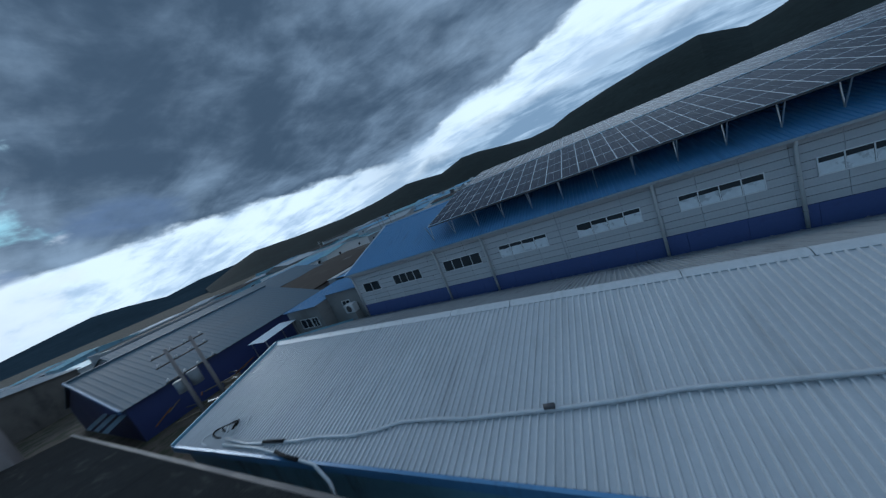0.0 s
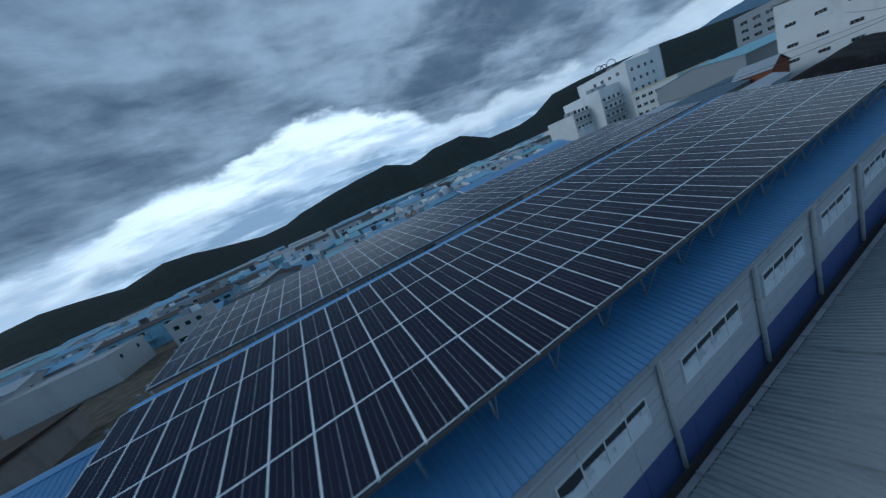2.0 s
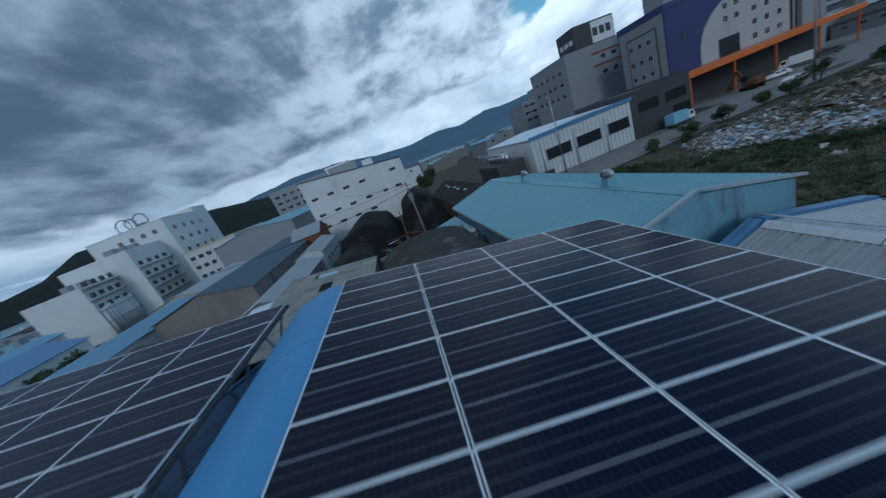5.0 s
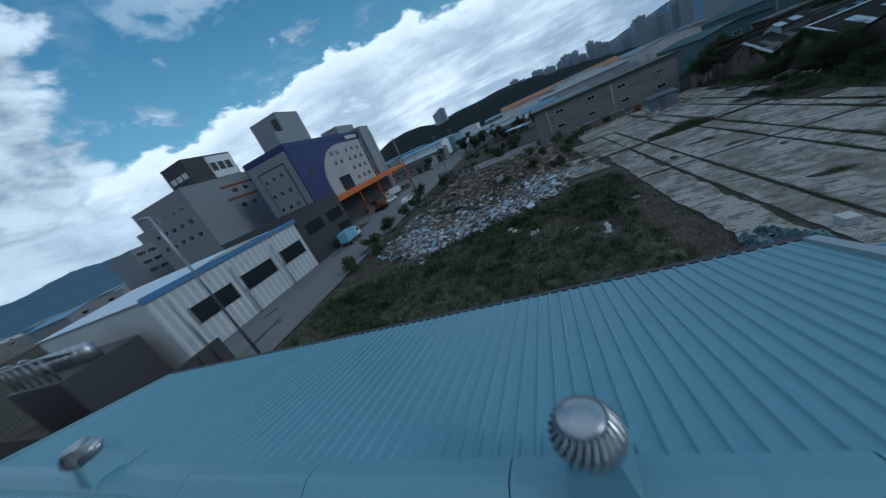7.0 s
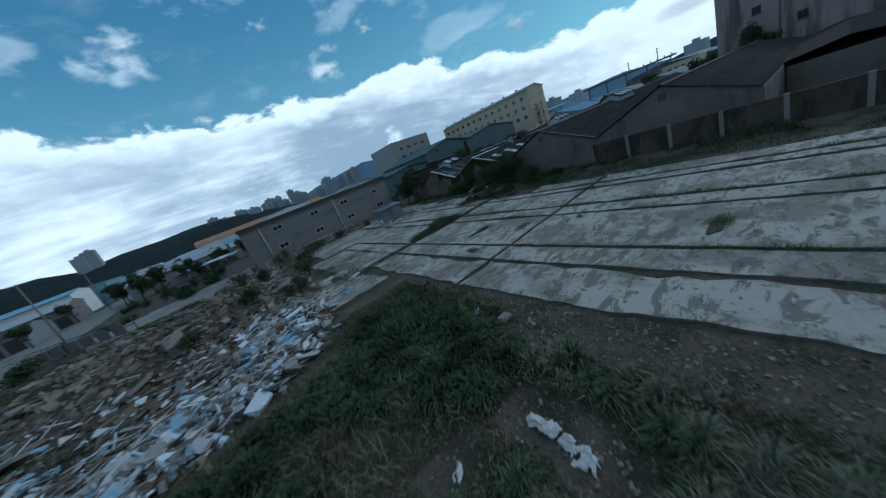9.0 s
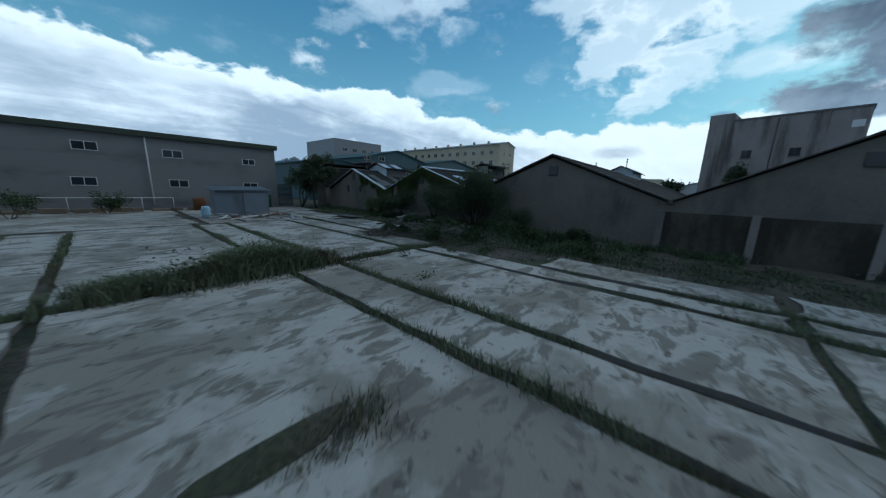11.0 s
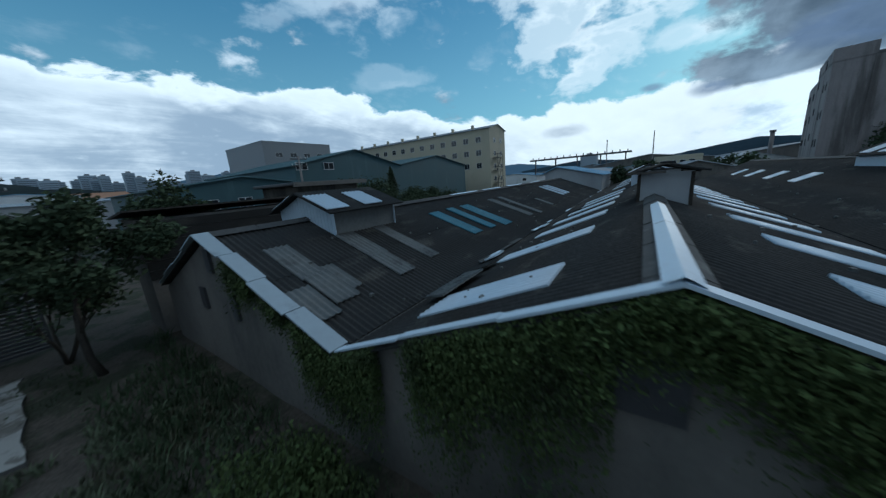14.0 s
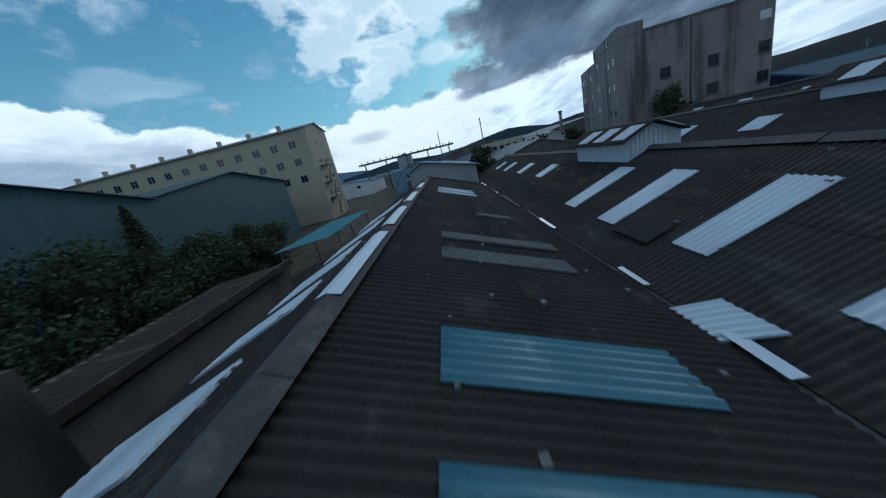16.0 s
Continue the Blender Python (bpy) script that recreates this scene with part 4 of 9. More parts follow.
for xa, wide in ((-24.72, 0.16), (36.25, 0.55)):
    bm = bmesh.new()
    for k in range(3):
        a, b = Vector((xa, -17.25, 2.52)), Vector((xa, -8.78, 4.18))
        add_beam(bm, a.lerp(b, k / 3), a.lerp(b, (k + 0.99) / 3), wide, 0.34)
        a = Vector((xa, -0.5, 1.30))
        add_beam(bm, a.lerp(b, k / 3), a.lerp(b, (k + 0.99) / 3), wide, 0.34)
    part("verge_trim", bm, M["blue_sheet"] if xa > 0 else M["pale_blue_wall"], low, "blue verge trim with rust marks")


def eave_share(x):
    """The south slope's width, narrowing to the east."""
    return 1.0 - 0.19 * (x + 24.6) / 60.6


for ob in low.children:
    for v in ob.data.vertices:
        if ob.data.users == 1 and v.co.y < -8.75:
            v.co.y = -8.75 + (v.co.y + 8.75) * eave_share(v.co.x)
pipe_pts = [(-19.1, -16.5), (-16.6, -16.6), (-14.5, -16.4), (-12.8, -16.2), (-11.5, -15.95), (-9.6, -15.8), (-8.2, -15.5), (-7.0, -15.1), (-5.4, -14.95), (-4.2, -14.9), (-1.1, -14.5), (0.8, -14.2), (2.5, -13.85), (4.7, -13.65), (8, -13.3), (14, -13.1), (24, -12.9), (34, -12.8)]
hose = thing("roof_hose", "white plastic hose lying across the pale ribbed roof", "hose")
part("hose", tube([(x, y, 4.12 + (y + 8.75) * 0.1930 / eave_share(x) + 0.12) for x, y in pipe_pts], 0.075, 8), M["white_sheet"], hose)
part("coupling", tube([(-1.35, -14.52, 3.14), (-1.0, -14.47, 3.16)], 0.095, 8), M["steel_dark"], hose)
part("joint", tube([(-15.2, -16.45, 2.76), (-13.6, -16.3, 2.79)], 0.09, 8), M["tyre"], hose, "black rubber sleeve")
hose = thing("roof_hose", "second white hose ending in a black sleeve at the roof edge", "hose")
p2 = [(-18.8, -16.8, 2.68), (-15.2, -16.75, 2.7), (-12.4, -16.9, 2.68), (-10.5, -17.05, 2.68), (-9.3, -17.4, 2.4), (-9.0, -17.6, 1.9)]
part("hose", tube(p2, 0.07, 8), M["white_sheet"], hose)
part("joint", tube([(-13.6, -16.8, 2.72), (-12.6, -16.95, 2.72), (-11.6, -17.0, 2.72)], 0.09, 8), M["tyre"], hose)
hose = thing("roof_hose", "pale pipe lying across the ridge end of the roof", "hose")
part("hose", tube([(36.7, -9.25, 4.28), (35.6, -9.3, 4.26), (33.0, -9.55, 4.18), (29.5, -9.7, 4.15)], 0.06, 8), M["white_sheet"], hose)
coil = thing("cable_coil", "tangle of white and black hoses at the roof corner", "hose")
for i in range(5):
    rnd = random.Random(i)
    cx, cy = -19.3 + rnd.uniform(-0.7, 0.5), -16.2 + rnd.uniform(-0.5, 0.6)
    part("loop", tube([(cx + math.cos(a) * (0.45 + 0.1 * i), cy + math.sin(a) * (0.3 + 0.08 * i), 2.78 + 0.05 * i + 0.1 * math.sin(2 * a)) for a in np.linspace(0, 5.2, 14)], 0.05, 6), M["tyre"] if i % 2 else M["white_sheet"], coil)

# ---- light blue warehouse ----
lb = thing("blue_warehouse", "warehouse with a light blue ribbed metal roof and pale blue walls", "warehouse")
CX0, CX1, CY0, CY1, CYR, CE, CR = 37.6, 67.4, -13.7, -0.3, -7.2, 4.55, 6.15
part("wall", prism(CX0 + 0.2, CX1 - 0.2, CY0 + 0.2, CY1 - 0.2, -0.1, CE - 0.1, CR - 0.12, "x", CYR), M["pale_blue_wall"], lb)
ribbed_roof(lb, CX0, CX1, CY0, CYR, CY1, CE, CR, CE, M["light_blue_sheet"], "rib", 0.33, 0.042, 0.15, True, 0.38)
bm = bmesh.new()
for ya in (CY0 - 0.1, CY1 + 0.1):
    add_beam(bm, (CX0 + 0.02, ya, CE + 0.03), (CX0 + 0.02, CYR, CR + 0.12), 0.28, 0.14)
part("verge_trim", bm, M["verge_grey"], lb, "pale grey verge flashing")
bm = bmesh.new()
for ya in (CY0 - 0.1, CY1 + 0.1):
    add_beam(bm, (CX1 + 0.1, ya, CE + 0.03), (CX1 + 0.1, CYR, CR + 0.12), 0.3, 0.12)
part("verge_trim", bm, M["light_blue_sheet"], lb)
for ya in (CY0 - 0.28, CY1 + 0.28):
    bm = bmesh.new()
    for i in range(10):
        add_box(bm, CX0 + i * 3, CX0 + i * 3 + 2.95, ya - 0.08, ya + 0.08, CE - 0.14, CE + 0.0)
        add_box(bm, CX0 + i * 3 + 2.9, CX0 + i * 3 + 3.0, ya - 0.1, ya + 0.1, CE - 0.18, CE + 0.02)
    part("gutter", bm, M["steel_dark"], lb, "dirty grey gutter")
for i in range(6):
    window(lb, CX0 + 5.6 + i * 4.3, CY1 - 0.2, 1.7, 1.7, 1.1, "+y", 2, "steel_dark", "glass", 0.1)


def vent(x, y, z, s, label):
    v = thing("roof_vent", label, "vent", "turbine vents on the light blue roof", at=(x, y, z))
    bmv = bmesh.new()
    lo = [bmv.verts.new((a * 0.42 * s, b * 0.42 * s, -0.42 * s)) for a, b in ((-1, -1), (1, -1), (1, 1), (-1, 1))]
    hi = [bmv.verts.new((a * 0.24 * s, b * 0.24 * s, 0.30 * s)) for a, b in ((-1, -1), (1, -1), (1, 1), (-1, 1))]
    for q in range(4):
        bmv.faces.new((lo[q], lo[(q + 1) % 4], hi[(q + 1) % 4], hi[q]))
    bmv.faces.new(hi), bmv.faces.new(lo[::-1])
    add_box(bmv, -0.5 * s, 0.5 * s, -0.62 * s, 0.62 * s, -0.45 * s, -0.38 * s)
    part("base", bmv, M["light_blue_sheet"], v, "light blue sheet-metal base")
    head = part("turbine", tube([(0, 0, 0.29 * s), (0, 0, 0.31 * s)], 0.25 * s, 20), M["galv"], v, "louvred galvanised turbine head")
    n = 26
    bmv = bmesh.new()
    prev = None
    for j in range(7):
        t = j / 6
        rad = (0.20 + 0.17 * math.sin(math.pi * (0.15 + 0.75 * t))) * s
        zz = (0.30 + 0.42 * t) * s
        a = 0.55 * t
        row = [bmv.verts.new((math.cos(a + o) * r2, math.sin(a + o) * r2, zz)) for o, r2 in ((0, rad * 0.90), (0.11, rad), (0.2, rad * 1.04))]
        if prev:
            for u in range(2):
                bmv.faces.new((prev[u], prev[u + 1], row[u + 1], row[u]))
        prev = row
    vane = mesh_of(bmv, "vane")
    vane.materials.append(M["galv"])
    for q in range(n):
        put("vane", vane, head, pose(0, 0, 0, 0, 0, 360 * q / n))
    part("cap", tube([(0, 0, 0.70 * s), (0, 0, 0.77 * s), (0, 0, 0.80 * s)], [0.27 * s, 0.22 * s, 0.05 * s], 20), M["galv"], v)
    part("neck", tube([(0, 0, 0.28 * s), (0, 0, 0.72 * s)], 0.15 * s, 12), M["steel_dark"], v)
    return v


vent(43.8, -7.3, 6.5, 1.12, "galvanised turbine vent on the light blue roof ridge")
vent(56.9, -7.35, 6.5, 1.12, "galvanised turbine vent further along the blue ridge")

# ---- old factory with slate roofs ----
FX0, FX1 = -46.0, 9.7
RIDGES = [(-33.2, 5.45), (-45.8, 5.15), (-57.75, 4.60), (-69.1, 4.62)]
VALLEYS = [(-27.0, 3.0), (-39.3, 2.55), (-51.9, 2.62), (-63.1, 2.42), (-74.6, 2.35)]
shed_roof = thing("old_factory", "old factory halls with dark corrugated slate roofs, ivy-grown gables", "factory")
bm = bmesh.new()
prof = []
for i, (yr, zr) in enumerate(RIDGES):
    prof.append((VALLEYS[i][0], VALLEYS[i][1] - 0.1))
    prof.append((yr, zr - 0.1))
prof.append((VALLEYS[-1][0], VALLEYS[-1][1] - 0.1))
full = prof + [(VALLEYS[-1][0], -0.1), (VALLEYS[0][0], -0.1)]
la, lb_ = [[bm.verts.new((x, y, z)) for y, z in full] for x in (FX0, FX1 - 0.2)]
for j in range(len(full)):
    bm.faces.new((la[j], la[(j + 1) % len(full)], lb_[(j + 1) % len(full)], lb_[j]))
bm.faces.new(la), bm.faces.new(lb_[::-1])
bmesh.ops.recalc_face_normals(bm, faces=bm.faces[:])
part("wall", bm, M["plaster_dark"], shed_roof)
def slope_at(y):
    """Height and slope of the slate roof at y."""
    pts = []
    for i, (yr, zr) in enumerate(RIDGES):
        pts += [VALLEYS[i], (yr, zr)]
    pts.append(VALLEYS[-1])
    for (ya, za), (yb, zb) in zip(pts, pts[1:]):
        if yb <= y <= ya:
            t = (y - ya) / (yb - ya)
            return za + (zb - za) * t, (zb - za) / (yb - ya)
    return 2.4, 0.0
for i, (yr, zr) in enumerate(RIDGES):
    for yv, zv in (VALLEYS[i], VALLEYS[i + 1]):
        # each slope in two lengths of slate that overlap
        run = Vector((0, yv - yr, zv - zr))
        for k in range(2):
            o = Vector((FX0, yr, zr)) + run * (0.5 * k) + Vector((0, 0, 0.012 if k == 0 else 0.0))
            part("roof_slate", sheet(o, (FX1 - FX0, 0, 0), run * (0.515 if k == 0 else 0.49), "sine", 0.177, 0.042, 0.02, steps=2, wob=0.003, seed=i * 4 + k), M["slate"], shed_roof)
    x = FX0
    rnd = random.Random(i)
    while x < FX1 - 0.3:
        L = rnd.uniform(1.5, 1.9)
        dz = rnd.uniform(-0.012, 0.012)
        x1 = min(x + L, FX1)
        bm = bmesh.new()
        for s in (-1, 1):
            t = (zr - VALLEYS[i + (1 if s < 0 else 0)][1]) / abs(yr - VALLEYS[i + (1 if s < 0 else 0)][0])
            a, b = Vector((x, yr, zr + 0.13 + dz)), Vector((x1 - 0.02, yr, zr + 0.13 + dz))
            d = Vector((0, s * 0.3, -0.3 * t - 0.03))
            add_quad(bm, a, b, b + d, a + d)
        bmesh.ops.remove_doubles(bm, verts=bm.verts[:], dist=0.001)
        part("ridge_cap", bm, M["slate_cap"], shed_roof)
        x = x1
# white flashing on the verges and on stretches of ridge
for i in (1, 2, 3):
    yr, zr = RIDGES[i]
    for yv, zv in (VALLEYS[i], VALLEYS[i + 1]):
        n = 4 if i == 3 else 3
        wide = 0.45 if i == 3 else 0.2
        m = "slate_light" if i == 1 else ("verge_grey" if i == 3 else "fibre_white")
        for k in range(n):
            bm = bmesh.new()
            x = FX1 - 0.12 - 0.06 * (k % 2)
            a, b = [Vector((x, yr + (yv - yr) * q / n, zr + (zv - zr) * q / n + 0.11)) for q in (k, k + 0.985)]
            add_beam(bm, a, b, wide, 0.04)
            part("verge_flashing", bm, M[m], shed_roof, "peeling pale verge flashing")
for xa, xb in ((3.2, 6.4), (6.43, 9.65)):
    bm = bmesh.new()
    for s in (-1, 1):
        a, b = Vector((xa, -57.75, 4.775)), Vector((xb, -57.75, 4.775))
        d = Vector((0, s * 0.16, -0.085))
        add_quad(bm, a, b, b + d, a + d)
    part("ridge_flashing", bm, M["fibre_white"], shed_roof, "white ridge flashing")
for xa, xb in ((-8.6, -4.6), (-13.2, -9.6), (-19.0, -15.0), (-26, -22)):
    bm = bmesh.new()
    a = Vector((xa, -69.1 - 0.02, 4.77))
    add_quad(bm, a, a + Vector((xb - xa, 0, 0)), a + Vector((xb - xa, 0.22, -0.06)), a + Vector((0, 0.22, -0.06)))
    add_quad(bm, a, a + Vector((0, -0.2, -0.06)), a + Vector((xb - xa, -0.2, -0.06)), a + Vector((xb - xa, 0, 0)))
    part("ridge_flashing", bm, M["fibre_white"], shed_roof, "white ridge flashing")


def roof_patch(xa, xb, ya, yb, m, name, label="", pitch=0.177, seed=0, up=0.055, skew=0.0):
    """A sheet of another colour laid over the slate, from ya down to yb."""
    za, sl = slope_at((ya + yb) / 2)
    zc = za
    ym = (ya + yb) / 2
    f = lambda y: zc + sl * (y - ym)
    o = Vector((xa, ya, f(ya) + up + 0.01))
    part(name, sheet(o, (xb - xa, 0, 0), (skew, yb - ya, f(yb) - f(ya) - 0.01), "sine", pitch, 0.045, 0.012, steps=2, wob=0.004, seed=seed), M[m], shed_roof, label)


# white roof lights on the long slopes
for j, xa in enumerate([8.45, 4.15, 0.25, -3.25, -6.6, -10.1, -13.3]):
    w = 1.02 if j else 1.2
    roof_patch(xa - w, xa, -59.2, -61.85 - 0.1 * (j % 2), "fibre_white", "roof_light", "white translucent corrugated roof light", seed=j)
for j, xa in enumerate([7.5, 4.5, 1.1, -2.3, -5.6, -9.0, -12.4, -15.8, -19.2, -22.6, -26]):
    roof_patch(xa - 0.95, xa, -55.85, -52.9 - 0.1 * (j % 2), "fibre_white", "roof_light", "white translucent corrugated roof light", seed=j + 20)
for j, xa in enumerate([-21.6, -27.2, -33.4, -38.6]):
    roof_patch(xa - 1.25, xa, -59.25, -60.6, "fibre_white", "roof_light", "short white roof light", seed=j + 40)
for j, xa in enumerate([-18.3, -24.0, -30.1, -35.9]):
    roof_patch(xa - 1.3, xa, -48.05, -49.3, "fibre_white", "roof_light", "short white roof light", seed=j + 60)
for j, xa in enumerate([-22.4, -28.2, -34.0, -40.0]):
    roof_patch(xa - 1.3, xa, -34.5, -35.9, "fibre_white", "roof_light", "short white roof light", seed=j + 70)
# paler and green sheets on the southern hall
for k, (xa, xb, ya, yb, m) in enumerate([(7.9, 8.65, -67.5, -65.6, "slate_light"), (7.85, 8.6, -65.7, -64.3, "slate_light"), (8.7, 9.4, -65.3, -64.0, "slate_light"), (7.5, 7.95, -65.9, -64.6, "slate_light"),
                                         (5.35, 6.15, -67.4, -65.6, "slate_light"), (5.45, 6.2, -65.8, -64.3, "slate_light"), (3.72, 4.3, -67.4, -64.5, "slate_light"),
                                         (-0.62, 0.23, -67.45, -64.75, "fibre_teal"), (-2.2, -1.5, -67.5, -64.7, "fibre_teal"), (-4.1, -3.1, -67.5, -64.5, "fibre_teal"),
                                         (-7.95, -7.1, -67.5, -64.4, "slate_light"), (-9.6, -8.9, -67.5, -64.2, "slate_light"), (-14.2, -13.5, -66, -64.5, "slate_light"),
                                         (-22.0, -21.3, -67.8, -65.2, "fibre_white"), (-23.4, -22.7, -67.8, -65.2, "fibre_white"), (-24.8, -24.1, -67.8, -65.2, "fibre_white")]):
    roof_patch(xa, xb, ya, yb, m, "roof_sheet", {"slate_light": "weathered pale grey corrugated sheet", "fibre_teal": "faded green translucent sheet", "fibre_white": "white translucent sheet"}[m], seed=k + 80, up=0.05 + 0.01 * (k % 3))
for k, (xa, xb) in enumerate([(-0.4, 1.3), (-4.5, -2.7), (-7.7, -6.1), (-11.6, -9.2), (-16.4, -14.0), (-24, -20)]):
    roof_patch(xa, xb, -70.75, -73.7, "fibre_white", "roof_sheet", "white corrugated sheet", seed=k + 120)
# valley gutter with its pale liners
bm = bmesh.new()
for yv, zv in VALLEYS[1:4]:
    add_box(bm, FX0, FX1, yv - 0.16, yv + 0.16, zv - 0.12, zv + 0.01)
part("valley_gutter", bm, M["slate_cap"], shed_roof)
rnd = random.Random(5)
x = 8.5
while x > -36:
    L = rnd.uniform(0.9, 2.2)
    if rnd.random() < 0.55:
        bm = bmesh.new()
        w = rnd.uniform(0.05, 0.15)
        add_quad(bm, (x, -63.1 - w, 2.56 + w * 0.3), (x - L, -63.1 - w * 0.6, 2.56 + w * 0.2), (x - L, -63.1 + w, 2.56 + w * 0.3), (x, -63.1 + w * 0.7, 2.56 + w * 0.25))
        part("gutter_liner", bm, M[rnd.choice(["fibre_white", "slate_cap", "slate_cap"])], shed_roof)
    x -= L
# loose sheets on the roofs
roof_patch(4.2, 5.1, -62.9, -61.9, "slate", "roof_sheet", "lifted broken slate sheet", seed=201, up=0.16, skew=-0.2)
roof_patch(5.2, 7.3, -62.55, -61.75, "slate_light", "roof_sheet", "loose grey corrugated sheet", seed=202, up=0.2, skew=0.3)
roof_patch(-5.35, -4.25, -62.62, -63.25, "fibre_white", "roof_sheet", "crumpled white sheet in the valley", seed=203, up=0.12, skew=-0.4)
roof_patch(2.0, 2.9, -63.2, -62.7, "fibre_white", "roof_sheet", "crumpled white sheet in the valley", seed=204, up=0.12, skew=-0.4)
roof_patch(-9.8, -8.1, -61.4, -62.2, "slate", "roof_sheet", "lifted broken slate sheet", seed=205, up=0.14)
bm = bmesh.new()
rnd = random.Random(9)
for _ in range(240):
    x, y = rnd.uniform(-25, 9), rnd.uniform(-72, -41)
    z, _s = slope_at(y)
    r = rnd.uniform(0.02, 0.07)
    add_box(bm, x - r, x + r, y - r * 0.7, y + r * 0.7, z + 0.04, z + 0.1 + r * 0.2)
tagged(part("roof_debris", bm, M["slate_light"], None), "bits of broken slate and moss on the dark roofs", "debris", kind="stuff")


def dormer(x0, x1, y, hw, z0, ze, zr, label, patches=True, wall_m="fibre_white"):
    d = thing("roof_monitor", label, "roof vent", "raised vents on the slate roofs")
    part("wall", prism(x0, x1, y - hw, y + hw, z0, ze, zr, "x"), M[wall_m], d)
    for s in (-1, 1):
        ov = 0.35 if hw > 1 else 0.15
        run = Vector((0, s * (hw + ov), (ze - zr) * (hw + ov) / hw))
        part("roof", sheet((x0 - ov, y, zr + 0.06), (x1 - x0 + 2 * ov, 0, 0), run, "sine", 0.177, 0.04, 0.03), M["slate"], d)
        if patches:
            for xa in np.arange(x0 + 0.75, x1 - 0.6, 1.75):
                o = Vector((xa, y, zr + 0.13)) + run * 0.25
                part("roof_light", sheet(o, (0.95, 0, 0), run * 0.66, "sine", 0.177, 0.04, 0.01), M["fibre_white"], d)
    for xa in (x0 - 0.02, x1 + 0.02):
        bm2 = bmesh.new()
        for yy in np.arange(y - hw, y + hw, 0.2):
            add_box(bm2, xa - 0.015, xa + 0.015, yy, yy + 0.17, z0, ze + (zr - ze) * (1 - abs(yy + 0.08 - y) / hw) - 0.02)
        part("cladding", bm2, M["fibre_white"], d)


dormer(2.9, 6.05, -69.2, 1.75, 3.6, 4.98, 5.62, "raised roof vent with white roof lights on dark slate", True, "slate_light")
# open-sided vent on the ridge, its ends closed by pale corrugated sheet
rv = thing("roof_monitor", "open-sided roof vent with pale corrugated ends under dark slate", "roof vent", "raised vents on the slate roofs")
for x in (-3.45, 0.05):
    part("end_wall", sheet((x, -58.22, 5.44), (0, 1.5, 0), (0, 0, -1.25), "sine", 0.15, 0.03, 0.015), M["clad_pale"], rv, "pale corrugated end wall")
    part("gable", B((x - 0.02, x + 0.02, -57.85, -57.1, 5.42, 5.52)), M["clad_pale"], rv)
    for y in (-58.22, -56.76):
        part("post", B((x - 0.05, x + 0.05, y - 0.05, y + 0.05, 4.2, 5.42)), M["bark"], rv)
part("side_board", B((-3.4, 0.0, -58.24, -58.2, 4.3, 4.62)), M["slate_cap"], rv)
part("side_board", B((-3.4, 0.0, -56.78, -56.74, 4.3, 4.62)), M["slate_cap"], rv)
part("side_panel", B((-3.42, -2.95, -58.25, -58.21, 4.4, 5.4)), M["fibre_white"], rv, "white panel at the vent's end")
for xa, xb, dz in ((-3.95, -1.55, 0.0), (-1.62, 0.4, 0.07)):
    for k in (-1, 1):
        part("roof", sheet((xa, -57.49, 5.66 + dz), (xb - xa, 0, 0), (0, k * 1.12, -0.3), "sine", 0.177, 0.04, 0.03), M["slate"], rv)
    part("ridge_cap", B((xa, xb, -57.62, -57.36, 5.68 + dz, 5.73 + dz), bevel=0.02), M["slate_cap"], rv)
part("verge_board", B((0.36, 0.42, -58.6, -57.49, 5.42, 5.5)), M["driftwood"], rv)
# white gabled hall at the end of the southern roof
wg = thing("white_hall", "white-walled hall with a blue-grey roof behind the slate roofs", "hall")
bm = bmesh.new()
pr = [(-71.4, 0.0), (-71.4, 5.55), (-69.6, 6.35), (-63.2, 4.75), (-63.2, 0.0)]
la, lb_ = [[bm.verts.new((x, y, z)) for y, z in pr] for x in (-52.0, -37.6)]
for j in range(5):
    bm.faces.new((la[j], la[(j + 1) % 5], lb_[(j + 1) % 5], lb_[j]))
bm.faces.new(la), bm.faces.new(lb_[::-1])
bmesh.ops.recalc_face_normals(bm, faces=bm.faces[:])
part("wall", bm, M["clad_pale"], wg)
part("roof", sheet((-52.2, -69.6, 6.45), (15.0, 0, 0), (0, 6.8, -1.7), "rib", 0.5, 0.05, 0.05), M["far_roof_blue"], wg)
part("roof", sheet((-52.2, -69.6, 6.45), (15.0, 0, 0), (0, -2.2, -0.98), "rib", 0.5, 0.05, 0.05), M["far_roof_blue"], wg)
part("verge_trim", B((-37.55, -37.4, -71.5, -71.3, 5.4, 5.6)), M["white_frame"], wg)
dormer(-19.5, -14.5, -57.75, 1.1, 4.2, 5.2, 5.7, "white-walled roof vent further along the ridge")
dormer(-17.5, -11.5, -45.8, 1.3, 4.5, 5.4, 6.0, "raised roof vent with white roof lights in dark slate")
# small openings in the gables
for yy, zz in ((-45.7, 3.95), (-33.2, 4.2)):
    part("louvre", B((FX1 - 0.22, FX1 - 0.12, yy - 0.28, yy + 0.28, zz, zz + 0.55)), M["steel_dark"], shed_roof)
for yy, zz in ((-70.3, 2.1), (-67.9, 2.15), (-69.1, 3.5)):
    part("louvre", B((FX1 - 0.22, FX1 - 0.12, yy - 0.2, yy + 0.2, zz, zz + 0.75)), M["steel_dark"], shed_roof)
part("window", B((FX1 - 0.22, FX1 - 0.12, -58.3, -57.6, 3.2, 4.0)), M["steel_dark"], shed_roof)
